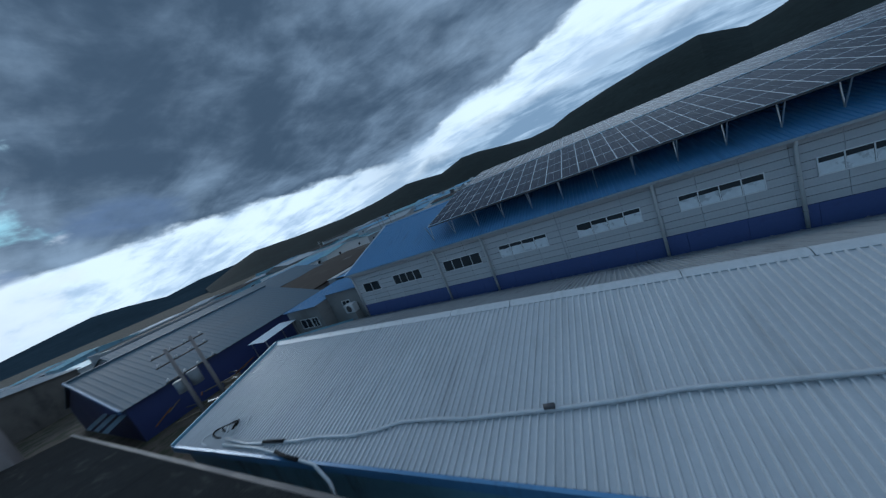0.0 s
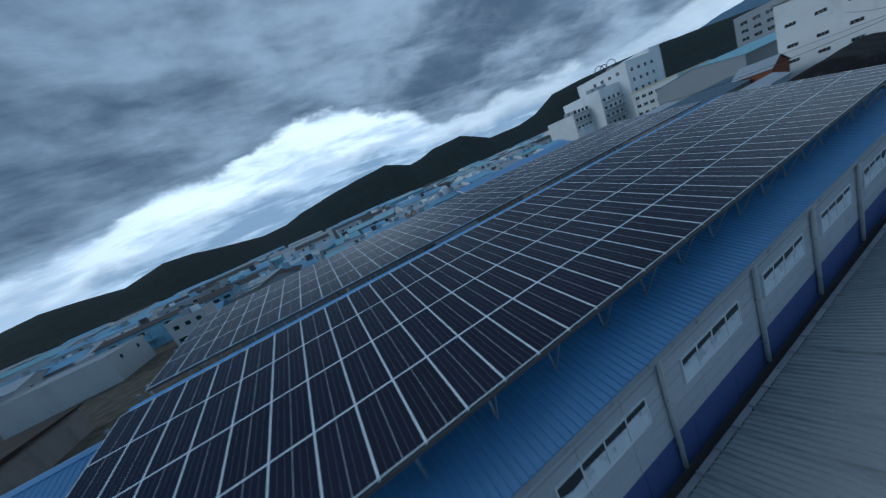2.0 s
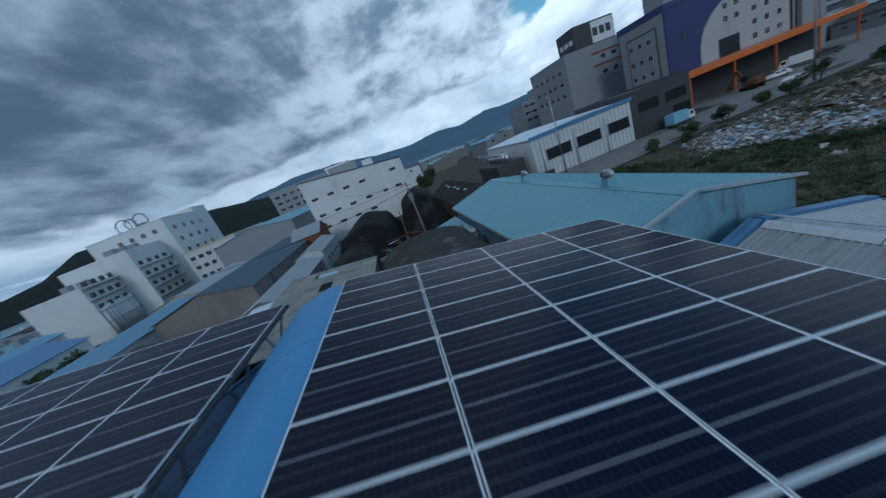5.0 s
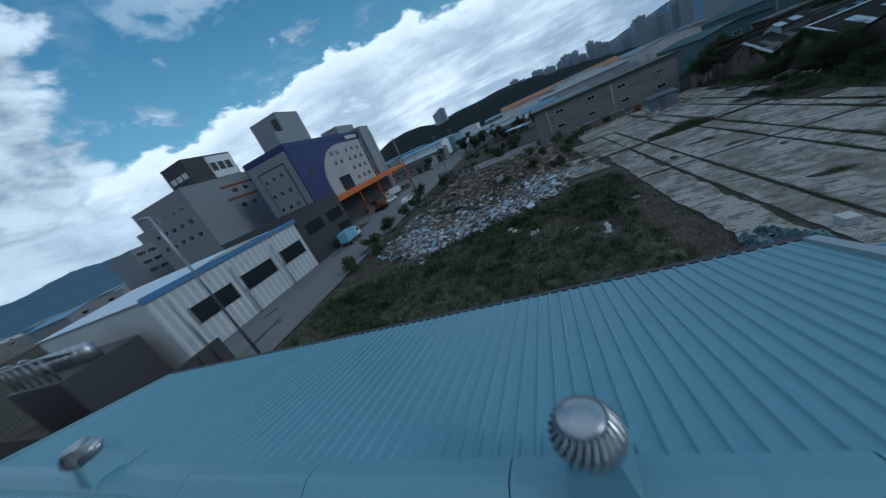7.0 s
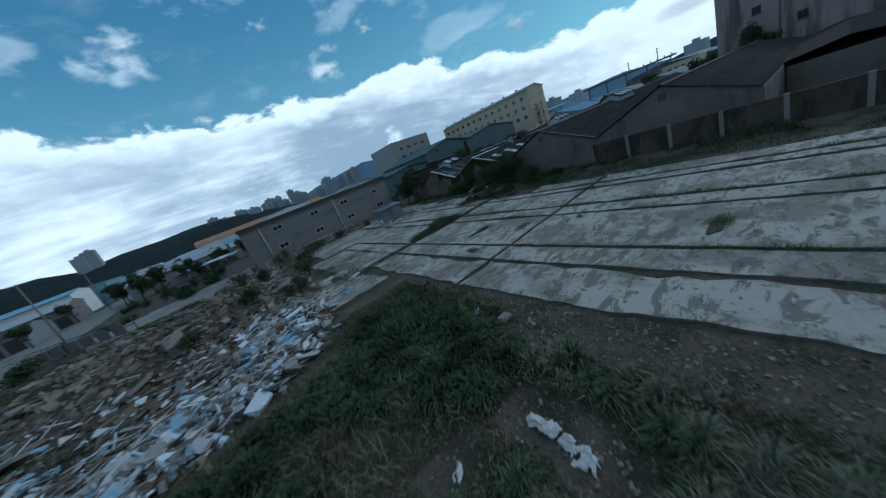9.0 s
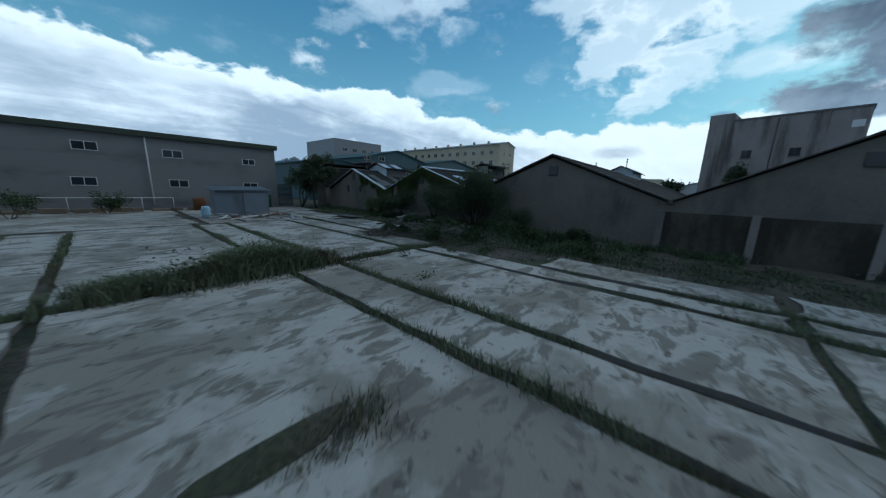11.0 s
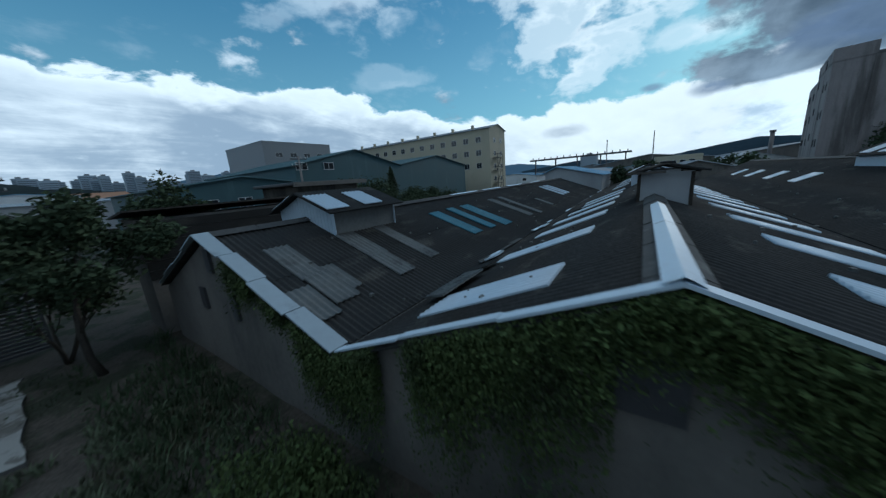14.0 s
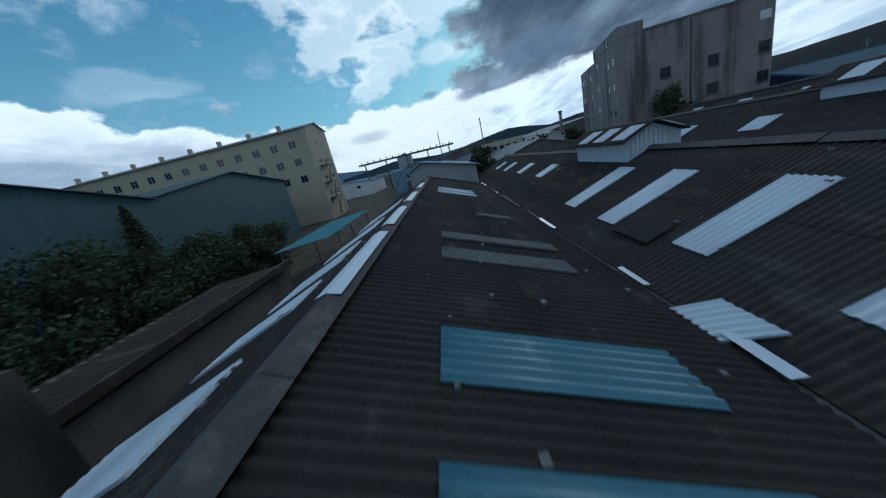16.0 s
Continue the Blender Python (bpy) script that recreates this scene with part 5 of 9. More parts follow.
# low boundary wall in front of the northern hall
bwall = thing("boundary_wall", "weathered pale concrete boundary wall with piers, darkened in its colour", "wall")
# pale wall given the darkened house colour
part("wall", B((10.3, 10.45, -39.6, -19.0, -0.1, 2.05)), M["house_wall_shaded"], bwall)
for yy in np.arange(-39.5, -19, 3.4):
    part("pier", B((10.24, 10.52, yy - 0.14, yy + 0.14, -0.1, 2.12)), M["concrete_old"], bwall)

# ---- grey two-storey building by the yard ----
gb = thing("grey_building", "two-storey grey rendered building with a dark green roof edge", "building")
gm = Matrix.Translation((14.6, -78.2, 0)) @ Matrix.Rotation(radians(-1.5), 4, "Z")
gb.matrix_world = gm
part("wall", B((0, 26.5, -11, 0, -0.1, 6.7)), M["render_grey"], gb)
part("fascia", B((-0.25, 26.75, -11.2, 0.28, 6.7, 7.2)), M["olive_trim"], gb, "dark green roof edge")
for x, z, w, h in ((2.2, 4.75, 1.25, 0.65), (8.6, 4.95, 1.5, 0.75), (14.2, 5.1, 1.5, 0.75), (20.5, 5.1, 1.5, 0.75), (2.1, 2.0, 1.5, 0.75), (8.4, 2.1, 1.5, 0.75), (14.6, 2.1, 1.5, 0.75), (20.8, 2.1, 1.5, 0.75)):
    window(gb, x + w, 0.0, z, w, h, "+y", 2, "white_frame", "glass", 0.05)
for x in (11.2, 23.8):
    part("downpipe", tube([(x, 0.1, 6.7), (x, 0.1, 0.1)], 0.06, 8), M["pvc"], gb, "white downpipe")

shed = thing("tool_shed", "blue-grey sheet-metal shed with a sliding door and sloping roof", "shed")
shed.matrix_world = Matrix.Translation((19.55, -66.8, 0)) @ Matrix.Rotation(radians(-4), 4, "Z")
part("wall", B((0, 3.75, -2.4, 0, -0.05, 2.16)), M["shed_sheet"], shed)
bm = bmesh.new()
for x in np.arange(0.0, 3.7, 0.19):
    add_box(bm, x, x + 0.015, 0.0, 0.012, 0.05, 2.1)
part("cladding_rib", bm, M["shed_sheet"], shed)
part("sliding_door", B((0.1, 1.85, 0.015, 0.06, 0.05, 1.98)), M["shed_sheet"], shed)
part("door_rail", B((0.05, 3.7, 0.015, 0.08, 1.98, 2.05)), M["steel_dark"], shed)
part("door_edge", B((1.85, 1.9, 0.015, 0.07, 0.05, 1.98)), M["steel_dark"], shed)
bm = bmesh.new()
add_quad(bm, (-0.2, 0.2, 2.2), (3.95, 0.2, 2.14), (3.95, -2.6, 2.4), (-0.2, -2.6, 2.46))
bmesh.ops.solidify(bm, geom=bm.faces[:], thickness=0.06)
part("roof", bm, M["galv"], shed)
for i, x in enumerate((16.0, 17.35)):
    c = thing("metal_cabinet", "dark green metal cabinet standing at the building's wall", "cabinet", "green cabinets")
    part("body", B((x, x + 1.25, -77.3, -76.3, 0.05, 1.45), bevel=0.02), M["green_box"], c)
    part("door", B((x + 0.08, x + 1.17, -76.3, -76.26, 0.15, 1.3)), M["green_box"], c)
    part("handle", B((x + 0.3, x + 0.9, -76.26, -76.2, 1.05, 1.1)), M["pvc"], c)

# ---- buildings to the south and west ----
def block(name, label, cat, x0, x1, y0, y1, z1, wall_m, roof="flat", roof_m="far_roof_grey", zr=None, axis="x", wins=(), z0=-0.2, group=""):
    """A building: flat or gabled; wins: rows of (face, n, from, to, z, w, h, panes)."""
    b = thing(name, label, cat, group)
    if roof == "flat":
        part("wall", B((x0, x1, y0, y1, z0, z1)), M[wall_m], b)
        part("roof", B((x0 + 0.3, x1 - 0.3, y0 + 0.3, y1 - 0.3, z1 - 0.02, z1 + 0.03)), M[roof_m], b)
        part("parapet", B((x0 - 0.06, x1 + 0.06, y0 - 0.06, y0 + 0.2, z1 - 0.05, z1 + 0.35), (x0 - 0.06, x1 + 0.06, y1 - 0.2, y1 + 0.06, z1 - 0.05, z1 + 0.35),
                          (x0 - 0.06, x0 + 0.2, y0 + 0.2, y1 - 0.2, z1 - 0.05, z1 + 0.35), (x1 - 0.2, x1 + 0.06, y0 + 0.2, y1 - 0.2, z1 - 0.05, z1 + 0.35)), M[wall_m], b)
    else:
        zr = zr or z1 + 1.5
        part("wall", prism(x0, x1, y0, y1, z0, z1, zr, axis), M[wall_m], b)
        for s in (-1, 1):
            bmr = bmesh.new()
            if axis == "x":
                ym = (y0 + y1) / 2
                hw = (y1 - y0) / 2
                add_sheet(bmr, (x0 - 0.3, ym, zr + 0.08), (x1 - x0 + 0.6, 0, 0), (0, s * (hw + 0.4), (z1 - zr) * (hw + 0.4) / hw), "rib", 0.8, 0.06, 0.08)
            else:
                xm = (x0 + x1) / 2
                hw = (x1 - x0) / 2
                add_sheet(bmr, (xm, y0 - 0.3, zr + 0.08), (0, y1 - y0 + 0.6, 0), (s * (hw + 0.4), 0, (z1 - zr) * (hw + 0.4) / hw), "rib", 0.8, 0.06, 0.08)
            part("roof", bmr, M[roof_m], b)
    for face, n, a, c, z, w, h, panes in wins:
        for i in range(n):
            t = a + (c - a) * (i + 0.5) / n
            if face == "-y":
                window(b, t - w / 2, y0, z, w, h, face, panes)
            elif face == "+y":
                window(b, t + w / 2, y1, z, w, h, face, panes)
            elif face == "+x":
                window(b, x1, t - w / 2, z, w, h, face, panes)
            else:
                window(b, x0, t + w / 2, z, w, h, face, panes)
    return b


cream = block("apartment_block", "long cream-painted four-storey block with small square windows", "building", -69, -59, -140, -90.7, 17.6, "far_cream", "gable", "far_roof_grey", 18.8, "y",
              [("+x", 13, -139, -92, z, 1.5, 1.4, 2) for z in (14.4, 11.2, 8.0)] + [("+y", 2, -68, -60, z, 1.1, 1.2, 2) for z in (14.2, 11.0, 7.8, 4.6)])
for i in range(8):
    part("roof_pipe", B((-60.2, -59.6, -138 + i * 6, -137.4 + i * 6, 17.6, 18.9)), M["far_cream"], cream)
fire = thing("fire_escape", "dark steel escape stair on the end of the cream block", "stair")
for z in (4, 7.2, 10.4):
    part("platform", B((-63.6, -60.4, -90.6, -89.2, z, z + 0.1)), M["steel_dark"], fire)
    part("rail", B((-63.6, -60.4, -89.25, -89.2, z + 0.9, z + 1.0), (-63.6, -63.55, -90.6, -89.2, z + 0.9, z + 1.0), (-60.45, -60.4, -90.6, -89.2, z + 0.9, z + 1.0)), M["steel_dark"], fire)
    bm = bmesh.new()
    add_beam(bm, (-63.4, -89.6, z), (-60.6, -89.6, z - 3.2), 0.12)
    part("flight", bm, M["steel_dark"], fire)
for x in (-63.6, -60.4):
    part("post", B((x - 0.05, x + 0.05, -89.3, -89.2, -0.1, 11.4)), M["steel_dark"], fire)
block("teal_hall", "hall clad in weathered teal metal sheet with a low gable", "warehouse", -25.9, -7.5, -118, -92, 8.7, "teal_sheet", "gable", "teal_sheet", 10.8, "y", [("+y", 2, -14, -6.5, 8.2, 1.5, 0.9, 2)])
block("teal_hall", "second teal sheet-metal hall beside the first", "warehouse", -48.8, -26.1, -116, -92.5, 8.8, "teal_sheet", "gable", "teal_sheet", 10.6, "y")
block("teal_hall", "low teal sheet-metal lean-to with a sloping roof", "warehouse", -7.3, 4.2, -116, -91.8, 6.8, "teal_sheet", "gable", "teal_sheet", 7.6, "y", [("+y", 3, -6, 3, 4.6, 1.3, 1.0, 2)])
block("white_block", "pale grey concrete office block above the teal halls", "building", -51, -30, -165, -143, 19.3, "clad_grey", "flat", "far_roof_grey", None, "x", [("+y", 4, -49, -32, z, 2, 1.2, 2) for z in (15.5, 12)])
sh_ = thing("small_house", "tan plastered house with a flat dark roof beside the hall", "house")
part("wall", B((-2.0, 2.5, -79.6, -75.3, -0.1, 6.1)), M["house_wall_shaded"], sh_)
part("roof", B((-2.4, 2.9, -80.0, -74.9, 6.1, 6.3), bevel=0.04), M["steel_dark"], sh_)
part("roof_edge", B((-2.5, 3.0, -74.95, -74.8, 6.02, 6.26)), M["plaster_dark"], sh_)
part("low_wall", B((-5.0, -2.02, -79.6, -75.3, -0.1, 4.5)), M["house_wall_shaded"], sh_)
pad = thing("low_roof", "long dark felt-roofed shed beside the southern slate hall", "shed")
part("wall", B((-15, -5.1, -80.0, -76.2, -0.1, 2.7)), M["plaster_dark"], pad)
hi = thing("lean_shed", "tall dark boarded shed with a felt roof behind the halls", "shed")
part("wall", B((2.55, 9.8, -77.6, -75.3, -0.1, 5.1)), M["plaster_dark"], hi)
part("roof", sheet((2.6, -75.0, 5.5), (7.5, 0, 0), (0, -2.9, -0.3), "sine", 0.3, 0.04, 0.05), M["brown_sheet"], hi)
for k in range(6):
    part("board", B((2.55, 9.8, -75.3, -75.24, 2.5 + 0.42 * k, 2.88 + 0.42 * k)), M["slate"], hi)
gate = thing("slatted_gate", "dark slatted metal gate beside the grey building", "gate")
part("frame", B((12.7, 12.78, -78.6, -78.52, 0, 2.7), (14.32, 14.4, -78.6, -78.52, 0, 2.7), (12.78, 14.32, -78.6, -78.52, 2.62, 2.7)), M["steel_dark"], gate)
for k in range(16):
    part("slat", B((12.79, 14.31, -78.58, -78.54, 0.12 + 0.156 * k, 0.22 + 0.156 * k)), M["clad_dark"], gate)
bm = bmesh.new()
add_sheet(bm, (-15.3, -76.0, 3.0), (10.2, 0, 0), (0, -4.3, -0.35), "sine", 0.4, 0.05, 0.05)
part("roof", bm, M["brown_sheet"], pad)
part("ridge_board", B((-15.3, -5.1, -76.1, -75.9, 2.9, 3.2)), M["brown_sheet"], pad)
tow = thing("concrete_block", "tall weathered concrete building with few small windows", "building")
tow.matrix_world = Matrix.Translation((-49.2, -39.2, 0)) @ Matrix.Rotation(radians(-12), 4, "Z")
part("wall", B((-12.0, 0, 0, 13.0, -0.2, 16.4)), M["concrete_tower"], tow)
part("wall", B((-3.0, 0, 13.0, 18.2, -0.2, 16.4)), M["concrete_tower"], tow)
part("wing", B((-22.4, -12.02, 0.02, 12.6, -0.2, 16.1)), M["concrete_tower"], tow)
part("stair_tower", B((-12.05, 0.05, -0.05, 3.3, 16.4, 17.9)), M["concrete_tower"], tow)
part("parapet", B((-0.22, 0.1, 3.3, 18.3, 16.4, 16.72), (-3.0, -0.22, 18.0, 18.3, 16.4, 16.72)), M["slab_edge"], tow)
for y in (5.3, 11.0, 16.7):
    for z in (9.85, 6.25):
        wo = window(tow, 0.0, y, z, 1.3, 1.35, "+x", 2, "steel_dark", "glass", 0.05)
        part("sill", B((-0.1, 1.4, -0.16, 0.0, -0.14, -0.05)), M["slab_edge"], wo)
window(tow, 0.0, 16.6, 13.7, 1.2, 1.0, "+x", 2, "white_frame", "glass_pale", 0.05)
for x, rows in ((-2.3, (13.4, 9.9, 6.3)), (-4.6, (13.4, 9.9, 6.3)), (-4.7, (16.3,)), (-10.6, (14.6, 11.0, 7.4))):
    for z in rows:
        window(tow, x, -0.06 if z > 16 else 0.0, z, 0.7, 1.05, "-y", 1, "steel_dark", "glass", 0.05)
for x in (-15.0, -19.4, -21.0):
    for z in (13.6, 10.2, 6.8):
        window(tow, x, 0.0, z, 0.7, 1.05, "-y", 1, "steel_dark", "glass", 0.05)
for y in (3.3, 8.6, 14.2):
    part("pilaster", B((0.0, 0.12, y - 0.15, y + 0.15, -0.2, 16.4)), M["concrete_tower"], tow)
part("downpipe", tube([(0.12, 9.0, 16.2), (0.12, 9.0, 0.2)], 0.07, 8), M["steel_dark"], tow)
roofs_w = [(-52.5, -80, -57, -44.5, 3.9), (-54.5, -84, -74, -60, 3.9), (-86, -130, -70, -44, 6.5), (-86, -130, -40, -10, 6.5)]
for x1, x0, y0, y1, z in roofs_w:
    block("warehouse", "old warehouse with a grey corrugated roof west of the halls", "warehouse", min(x0, x1), max(x0, x1), y0, y1, z, "plaster_dark", "gable", "far_roof_grey", z + 1.8, "x")
block("house", "low cream house with dark windows and a flat roof", "house", -84, -75, -56, -47.5, 6.9, "far_cream", "flat", "far_roof_grey", wins=(("+x", 4, -55, -48.5, 5.2, 1.1, 1.0, 1),))
block("warehouse", "low grey warehouse with a pale metal roof", "warehouse", -110, -78, -45.5, -33, 4.8, "far_white", "gable", "far_roof_grey", 6.6, "x")
chim = thing("chimney", "thin dark chimney pipe on the skyline", "chimney")
part("pipe", tube([(-80, -36.2, -0.2), (-80, -36.2, 10.4)], 0.35, 10), M["concrete_old"], chim)
part("rim", tube([(-80, -36.2, 10.3), (-80, -36.2, 10.7)], 0.5, 10), M["concrete_old"], chim)
gan = thing("pipe_gantry", "long dark steel gantry with short posts on the skyline", "gantry")
part("deck", B((-116, -114.5, -98, -62, 10.4, 11.0)), M["steel_dark"], gan)
for i in range(15):
    part("post", B((-115.4, -115.1, -97 + i * 2.4, -96.7 + i * 2.4, 11.0, 11.7)), M["steel_dark"], gan)
for i in range(5):
    part("leg", B((-115.6, -115, -96 + i * 8, -95.6 + i * 8, -0.2, 10.4)), M["steel_dark"], gan)
tc = thing("teal_canopy", "faded teal translucent canopy roof beside the hall", "canopy")
for k in range(6):
    part("roof_sheet", sheet((-31.5 + 1.9 * k, -79.9, 2.7 + 0.03 * (k % 2)), (1.85, 0, 0), (0, 4.2, 0.35), "sine", 0.2, 0.035, 0.02), M["teal_canopy"], tc)
for x in (-31.0, -25.6, -20.4):
    for y in (-79.6, -76.0):
        part("post", B((x - 0.05, x + 0.05, y - 0.05, y + 0.05, -0.1, 2.8)), M["galv"], tc)

# ---- neighbours east and north of the factory ----
barrel = thing("barrel_roof_shed", "old shed with an arched dark felt roof and peeling pale patches", "shed")


def arch(x0, x1, y0, y1, z0, rise, over=0.0, n=14):
    ym, hw = (y0 + y1) / 2, (y1 - y0) / 2
    out = []
    for i in range(n + 1):
        a = math.pi * i / n
        out.append((ym - (hw + over) * math.cos(a), z0 + (rise + over) * math.sin(a) ** 0.8))
    return out


def vault(x0, x1, pr, thick, steps=8, wob=0.03):
    bmv = bmesh.new()
    rows = []
    for k in range(steps + 1):
        x = x0 + (x1 - x0) * k / steps
        rows.append([bmv.verts.new((x + 0.12 * noise.noise((y, k, 1)), y, z + wob * noise.noise((x, y, 4)))) for y, z in pr])
    for a, b in zip(rows, rows[1:]):
        for i in range(len(pr) - 1):
            bmv.faces.new((a[i], a[i + 1], b[i + 1], b[i])).smooth = True
    bmesh.ops.solidify(bmv, geom=bmv.faces[:], thickness=thick)
    return bmv


part("wall", B((46.4, 56.6, 0.9, 1.1, -0.1, 3.1), (46.4, 56.6, 11.0, 11.2, -0.1, 3.1), (56.4, 56.6, 1.1, 11.0, -0.1, 4.6)), M["concrete_old"], barrel)
part("roof", vault(46.0, 56.9, arch(46, 57, 0.7, 11.3, 2.9, 2.5), 0.1), M["felt_dark"], barrel, "dark bitumen felt with peeling pale patches")
# broken end wall of pale blue boards
rnd = random.Random(5)
pr = arch(46, 57, 0.9, 11.1, 2.9, 2.3, 0, 20)
for i in range(20):
    (ya, za), (yb, zb) = pr[i], pr[i + 1]
    if i in (6, 12, 15):
        continue
    dx_ = rnd.uniform(-0.14, 0.14)
    za, zb = za - rnd.choice([0, 0, 0.1, 0.3]), zb - rnd.choice([0, 0, 0.15, 0.4])
    low_z = 2.2 if i not in (4, 8, 13, 17) else rnd.uniform(2.8, 3.4)
    bmv = bmesh.new()
    v0 = [bmv.verts.new((46.35 + dx_, y, z)) for y, z in ((ya, min(low_z, za)), (yb - 0.03, min(low_z, zb)), (yb - 0.03, zb), (ya, za))]
    v1 = [bmv.verts.new((46.43 + dx_, v.co.y, v.co.z)) for v in v0]
    for q in range(4):
        bmv.faces.new((v0[q], v0[(q + 1) % 4], v1[(q + 1) % 4], v1[q]))
    bmv.faces.new(v0[::-1]), bmv.faces.new(v1)
    part("board", bmv, M[rnd.choice(["pale_blue_wall", "clad_grey", "concrete_old", "verge_grey"])], barrel)
part("beam", B((46.2, 46.5, 0.8, 11.2, 2.0, 2.2)), M["wood"], barrel)
# near-black sheet behind the gaps stands in for the shade inside
part("dark_inside", B((46.6, 46.7, 1.2, 10.9, 0, 3.0)), M["clad_dark"], barrel)

brown = thing("lean_to", "brown corrugated lean-to roof with a blue strip between the sheds", "shed")
part("wall", B((42.2, 46.0, -0.1, 10.6, -0.1, 2.6)), M["concrete_old"], brown)
part("roof", sheet((41.6, -0.2, 3.3), (0, 11.0, 0), (4.7, 0, -0.4), "sine", 0.2, 0.045, 0.03), M["felt_dark"], brown)
part("roof_strip", B((42.7, 43.5, -0.2, 10.8, 3.2, 3.3)), M["blue_sheet"], brown, "blue metal strip")

beige = thing("beige_shed", "weathered beige corrugated-roofed shed with holes", "shed")
part("wall", B((41.6, 56.4, 11.4, 11.55, -0.1, 4.9), (41.6, 56.4, 19.6, 19.75, -0.1, 6.0), (41.6, 41.75, 11.55, 19.6, -0.1, 4.9), (56.25, 56.4, 11.55, 19.6, -0.1, 4.9)), M["concrete_old"], beige)
rnd = random.Random(77)
for i in range(14):
    for j in range(7):
        if (i, j) in ((8, 3), (9, 3), (12, 4), (5, 2)):
            continue
        o = Vector((41.3 + i * 1.1, 11.15 + j * 1.26, 4.98 + j * 0.148 + 0.02 * (i % 2) + rnd.uniform(0, 0.015)))
        part("roof_sheet", sheet(o, (1.09, 0, 0), (rnd.uniform(-0.02, 0.02), 1.36, 0.205), "sine", 0.22, 0.04, 0.025), M["beige_sheet"], beige)
part("rafter", B((41.5, 56.6, 14.1, 14.25, 5.15, 5.3)), M["wood"], beige)
part("rafter", B((41.5, 56.6, 16.9, 17.05, 5.5, 5.65)), M["wood"], beige)
# dark sheet added under the holes left in the roof
part("ceiling_board", B((41.8, 56.2, 11.6, 19.5, 4.6, 4.65)), M["clad_dark"], beige)
part("patch", sheet((54.2, 15.0, 5.56), (1.0, 0, 0), (0, 1.9, 0.24), "sine", 0.21, 0.035, 0.02), M["fibre_white"], beige, "white replacement sheet")
wp = thing("canopy_roof", "long white sheet-metal canopy beside the beige shed", "canopy")
part("roof", sheet((51.6, 22.4, 4.0), (8.0, 0.5, 0), (0.9, 4.2, 0.1), "rib", 0.3, 0.04, 0.04), M["fibre_white"], wp)
for x in (52.2, 55.6, 59.0):
    for y in (23.2, 26.2):
        part("post", B((x - 0.05, x + 0.05, y - 0.05, y + 0.05, -0.1, 4.02)), M["galv"], wp)
block("shed", "small blue-roofed shed beside the white canopy", "shed", 61, 68, 26.0, 29.4, 2.6, "far_white", "gable", "far_roof_blue", 3.4, "x")


def net_shed(x0, x1, y0, y1, z, rise, seed, label):
    s = thing("net_covered_shed", label, "shed", "black net-covered sheds")
    xs, ys = list(np.linspace(x0, x1, 22)), list(np.linspace(y0, y1, 18))

    def fz(x, y):
        u, v = (x - x0) / (x1 - x0), (y - y0) / (y1 - y0)
        e = min(1, 7 * min(u, 1 - u, v, 1 - v))
        ridge = 1 - abs(2 * v - 1)
        return 0.1 + e * (z + rise * ridge + 0.35 * noise.noise((x * 0.3, y * 0.3, seed)))
    me = grid_mesh("net", xs, ys, fz, M["net_black"])
    ob = new("net", me)
    ob.parent = s
    for q in range(7):
        rnd2 = random.Random(seed * 31 + q)
        xa, ya = x0 + (x1 - x0) * rnd2.random(), y0 - 0.4
        bmv = bmesh.new()
        add_beam(bmv, (xa, ya, -0.1), (xa + rnd2.uniform(-0.5, 0.5), ya, rnd2.uniform(2, 3.4)), 0.12)
        part("post", bmv, M["wood"], s)
    return s


net_shed(74, 104, 8, 21, 3.6, 2.3, 3, "long shed covered with sagging black shade netting")
net_shed(76, 104, -1.5, 7.5, 4.4, 2.8, 7, "shed under black shade netting with timber clutter")
net_shed(58.5, 71, 11.5, 19.5, 3.6, 1.2, 9, "low store under torn black netting")
felt = thing("felt_roof_house", "low house with a dark felt roof beside the blue warehouse", "house")
part("wall", prism(72, 100, -10.5, -2.2, -0.1, 3.6, 5.6, "x"), M["concrete_old"], felt)
for s in (-1, 1):
    part("roof", sheet((71.6, -6.35, 5.72), (28.8, 0, 0), (0, s * 4.6, -2.2), "sine", 0.4, 0.05, 0.06), M["slate"], felt)
for i in range(5):
    part("patch", B((76 + i * 4.2, 77 + i * 4.2, -5.2 + 0.4 * (i % 2), -4.7 + 0.4 * (i % 2), 5.1, 5.2)), M["fibre_white"], felt)
lean = thing("blue_lean_to", "light blue corrugated lean-to at the warehouse corner", "shed")
part("wall", B((57.3, 66.3, -0.2, 3.0, -0.1, 2.8)), M["pale_blue_wall"], lean)
part("roof", sheet((57, 0.0, 3.5), (9.6, 0, 0), (0, 3.3, -0.5), "rib", 0.3, 0.04, 0.03), M["light_blue_sheet"], lean)
part("gutter", B((57, 57.25, -0.1, 3.4, 3.1, 3.5)), M["white_frame"], lean)
pile = thing("timber_stack", "heap of loose timber and frames beside the netted sheds", "timber")
rnd = random.Random(12)
for i in range(46):
    x, y = rnd.uniform(58, 76), rnd.uniform(3.6, 10.5)
    a, l = rnd.uniform(0, math.pi), rnd.uniform(1.2, 4.2)
    z = rnd.uniform(0.2, 1.9)
    bmv = bmesh.new()
    add_beam(bmv, (x, y, z), (x + l * math.cos(a), y + l * math.sin(a), z + rnd.uniform(-0.5, 0.9)), rnd.uniform(0.08, 0.3), 0.1)
    part("timber", bmv, M[rnd.choice(["wood", "wood", "rust", "fibre_white", "driftwood"])], pile)
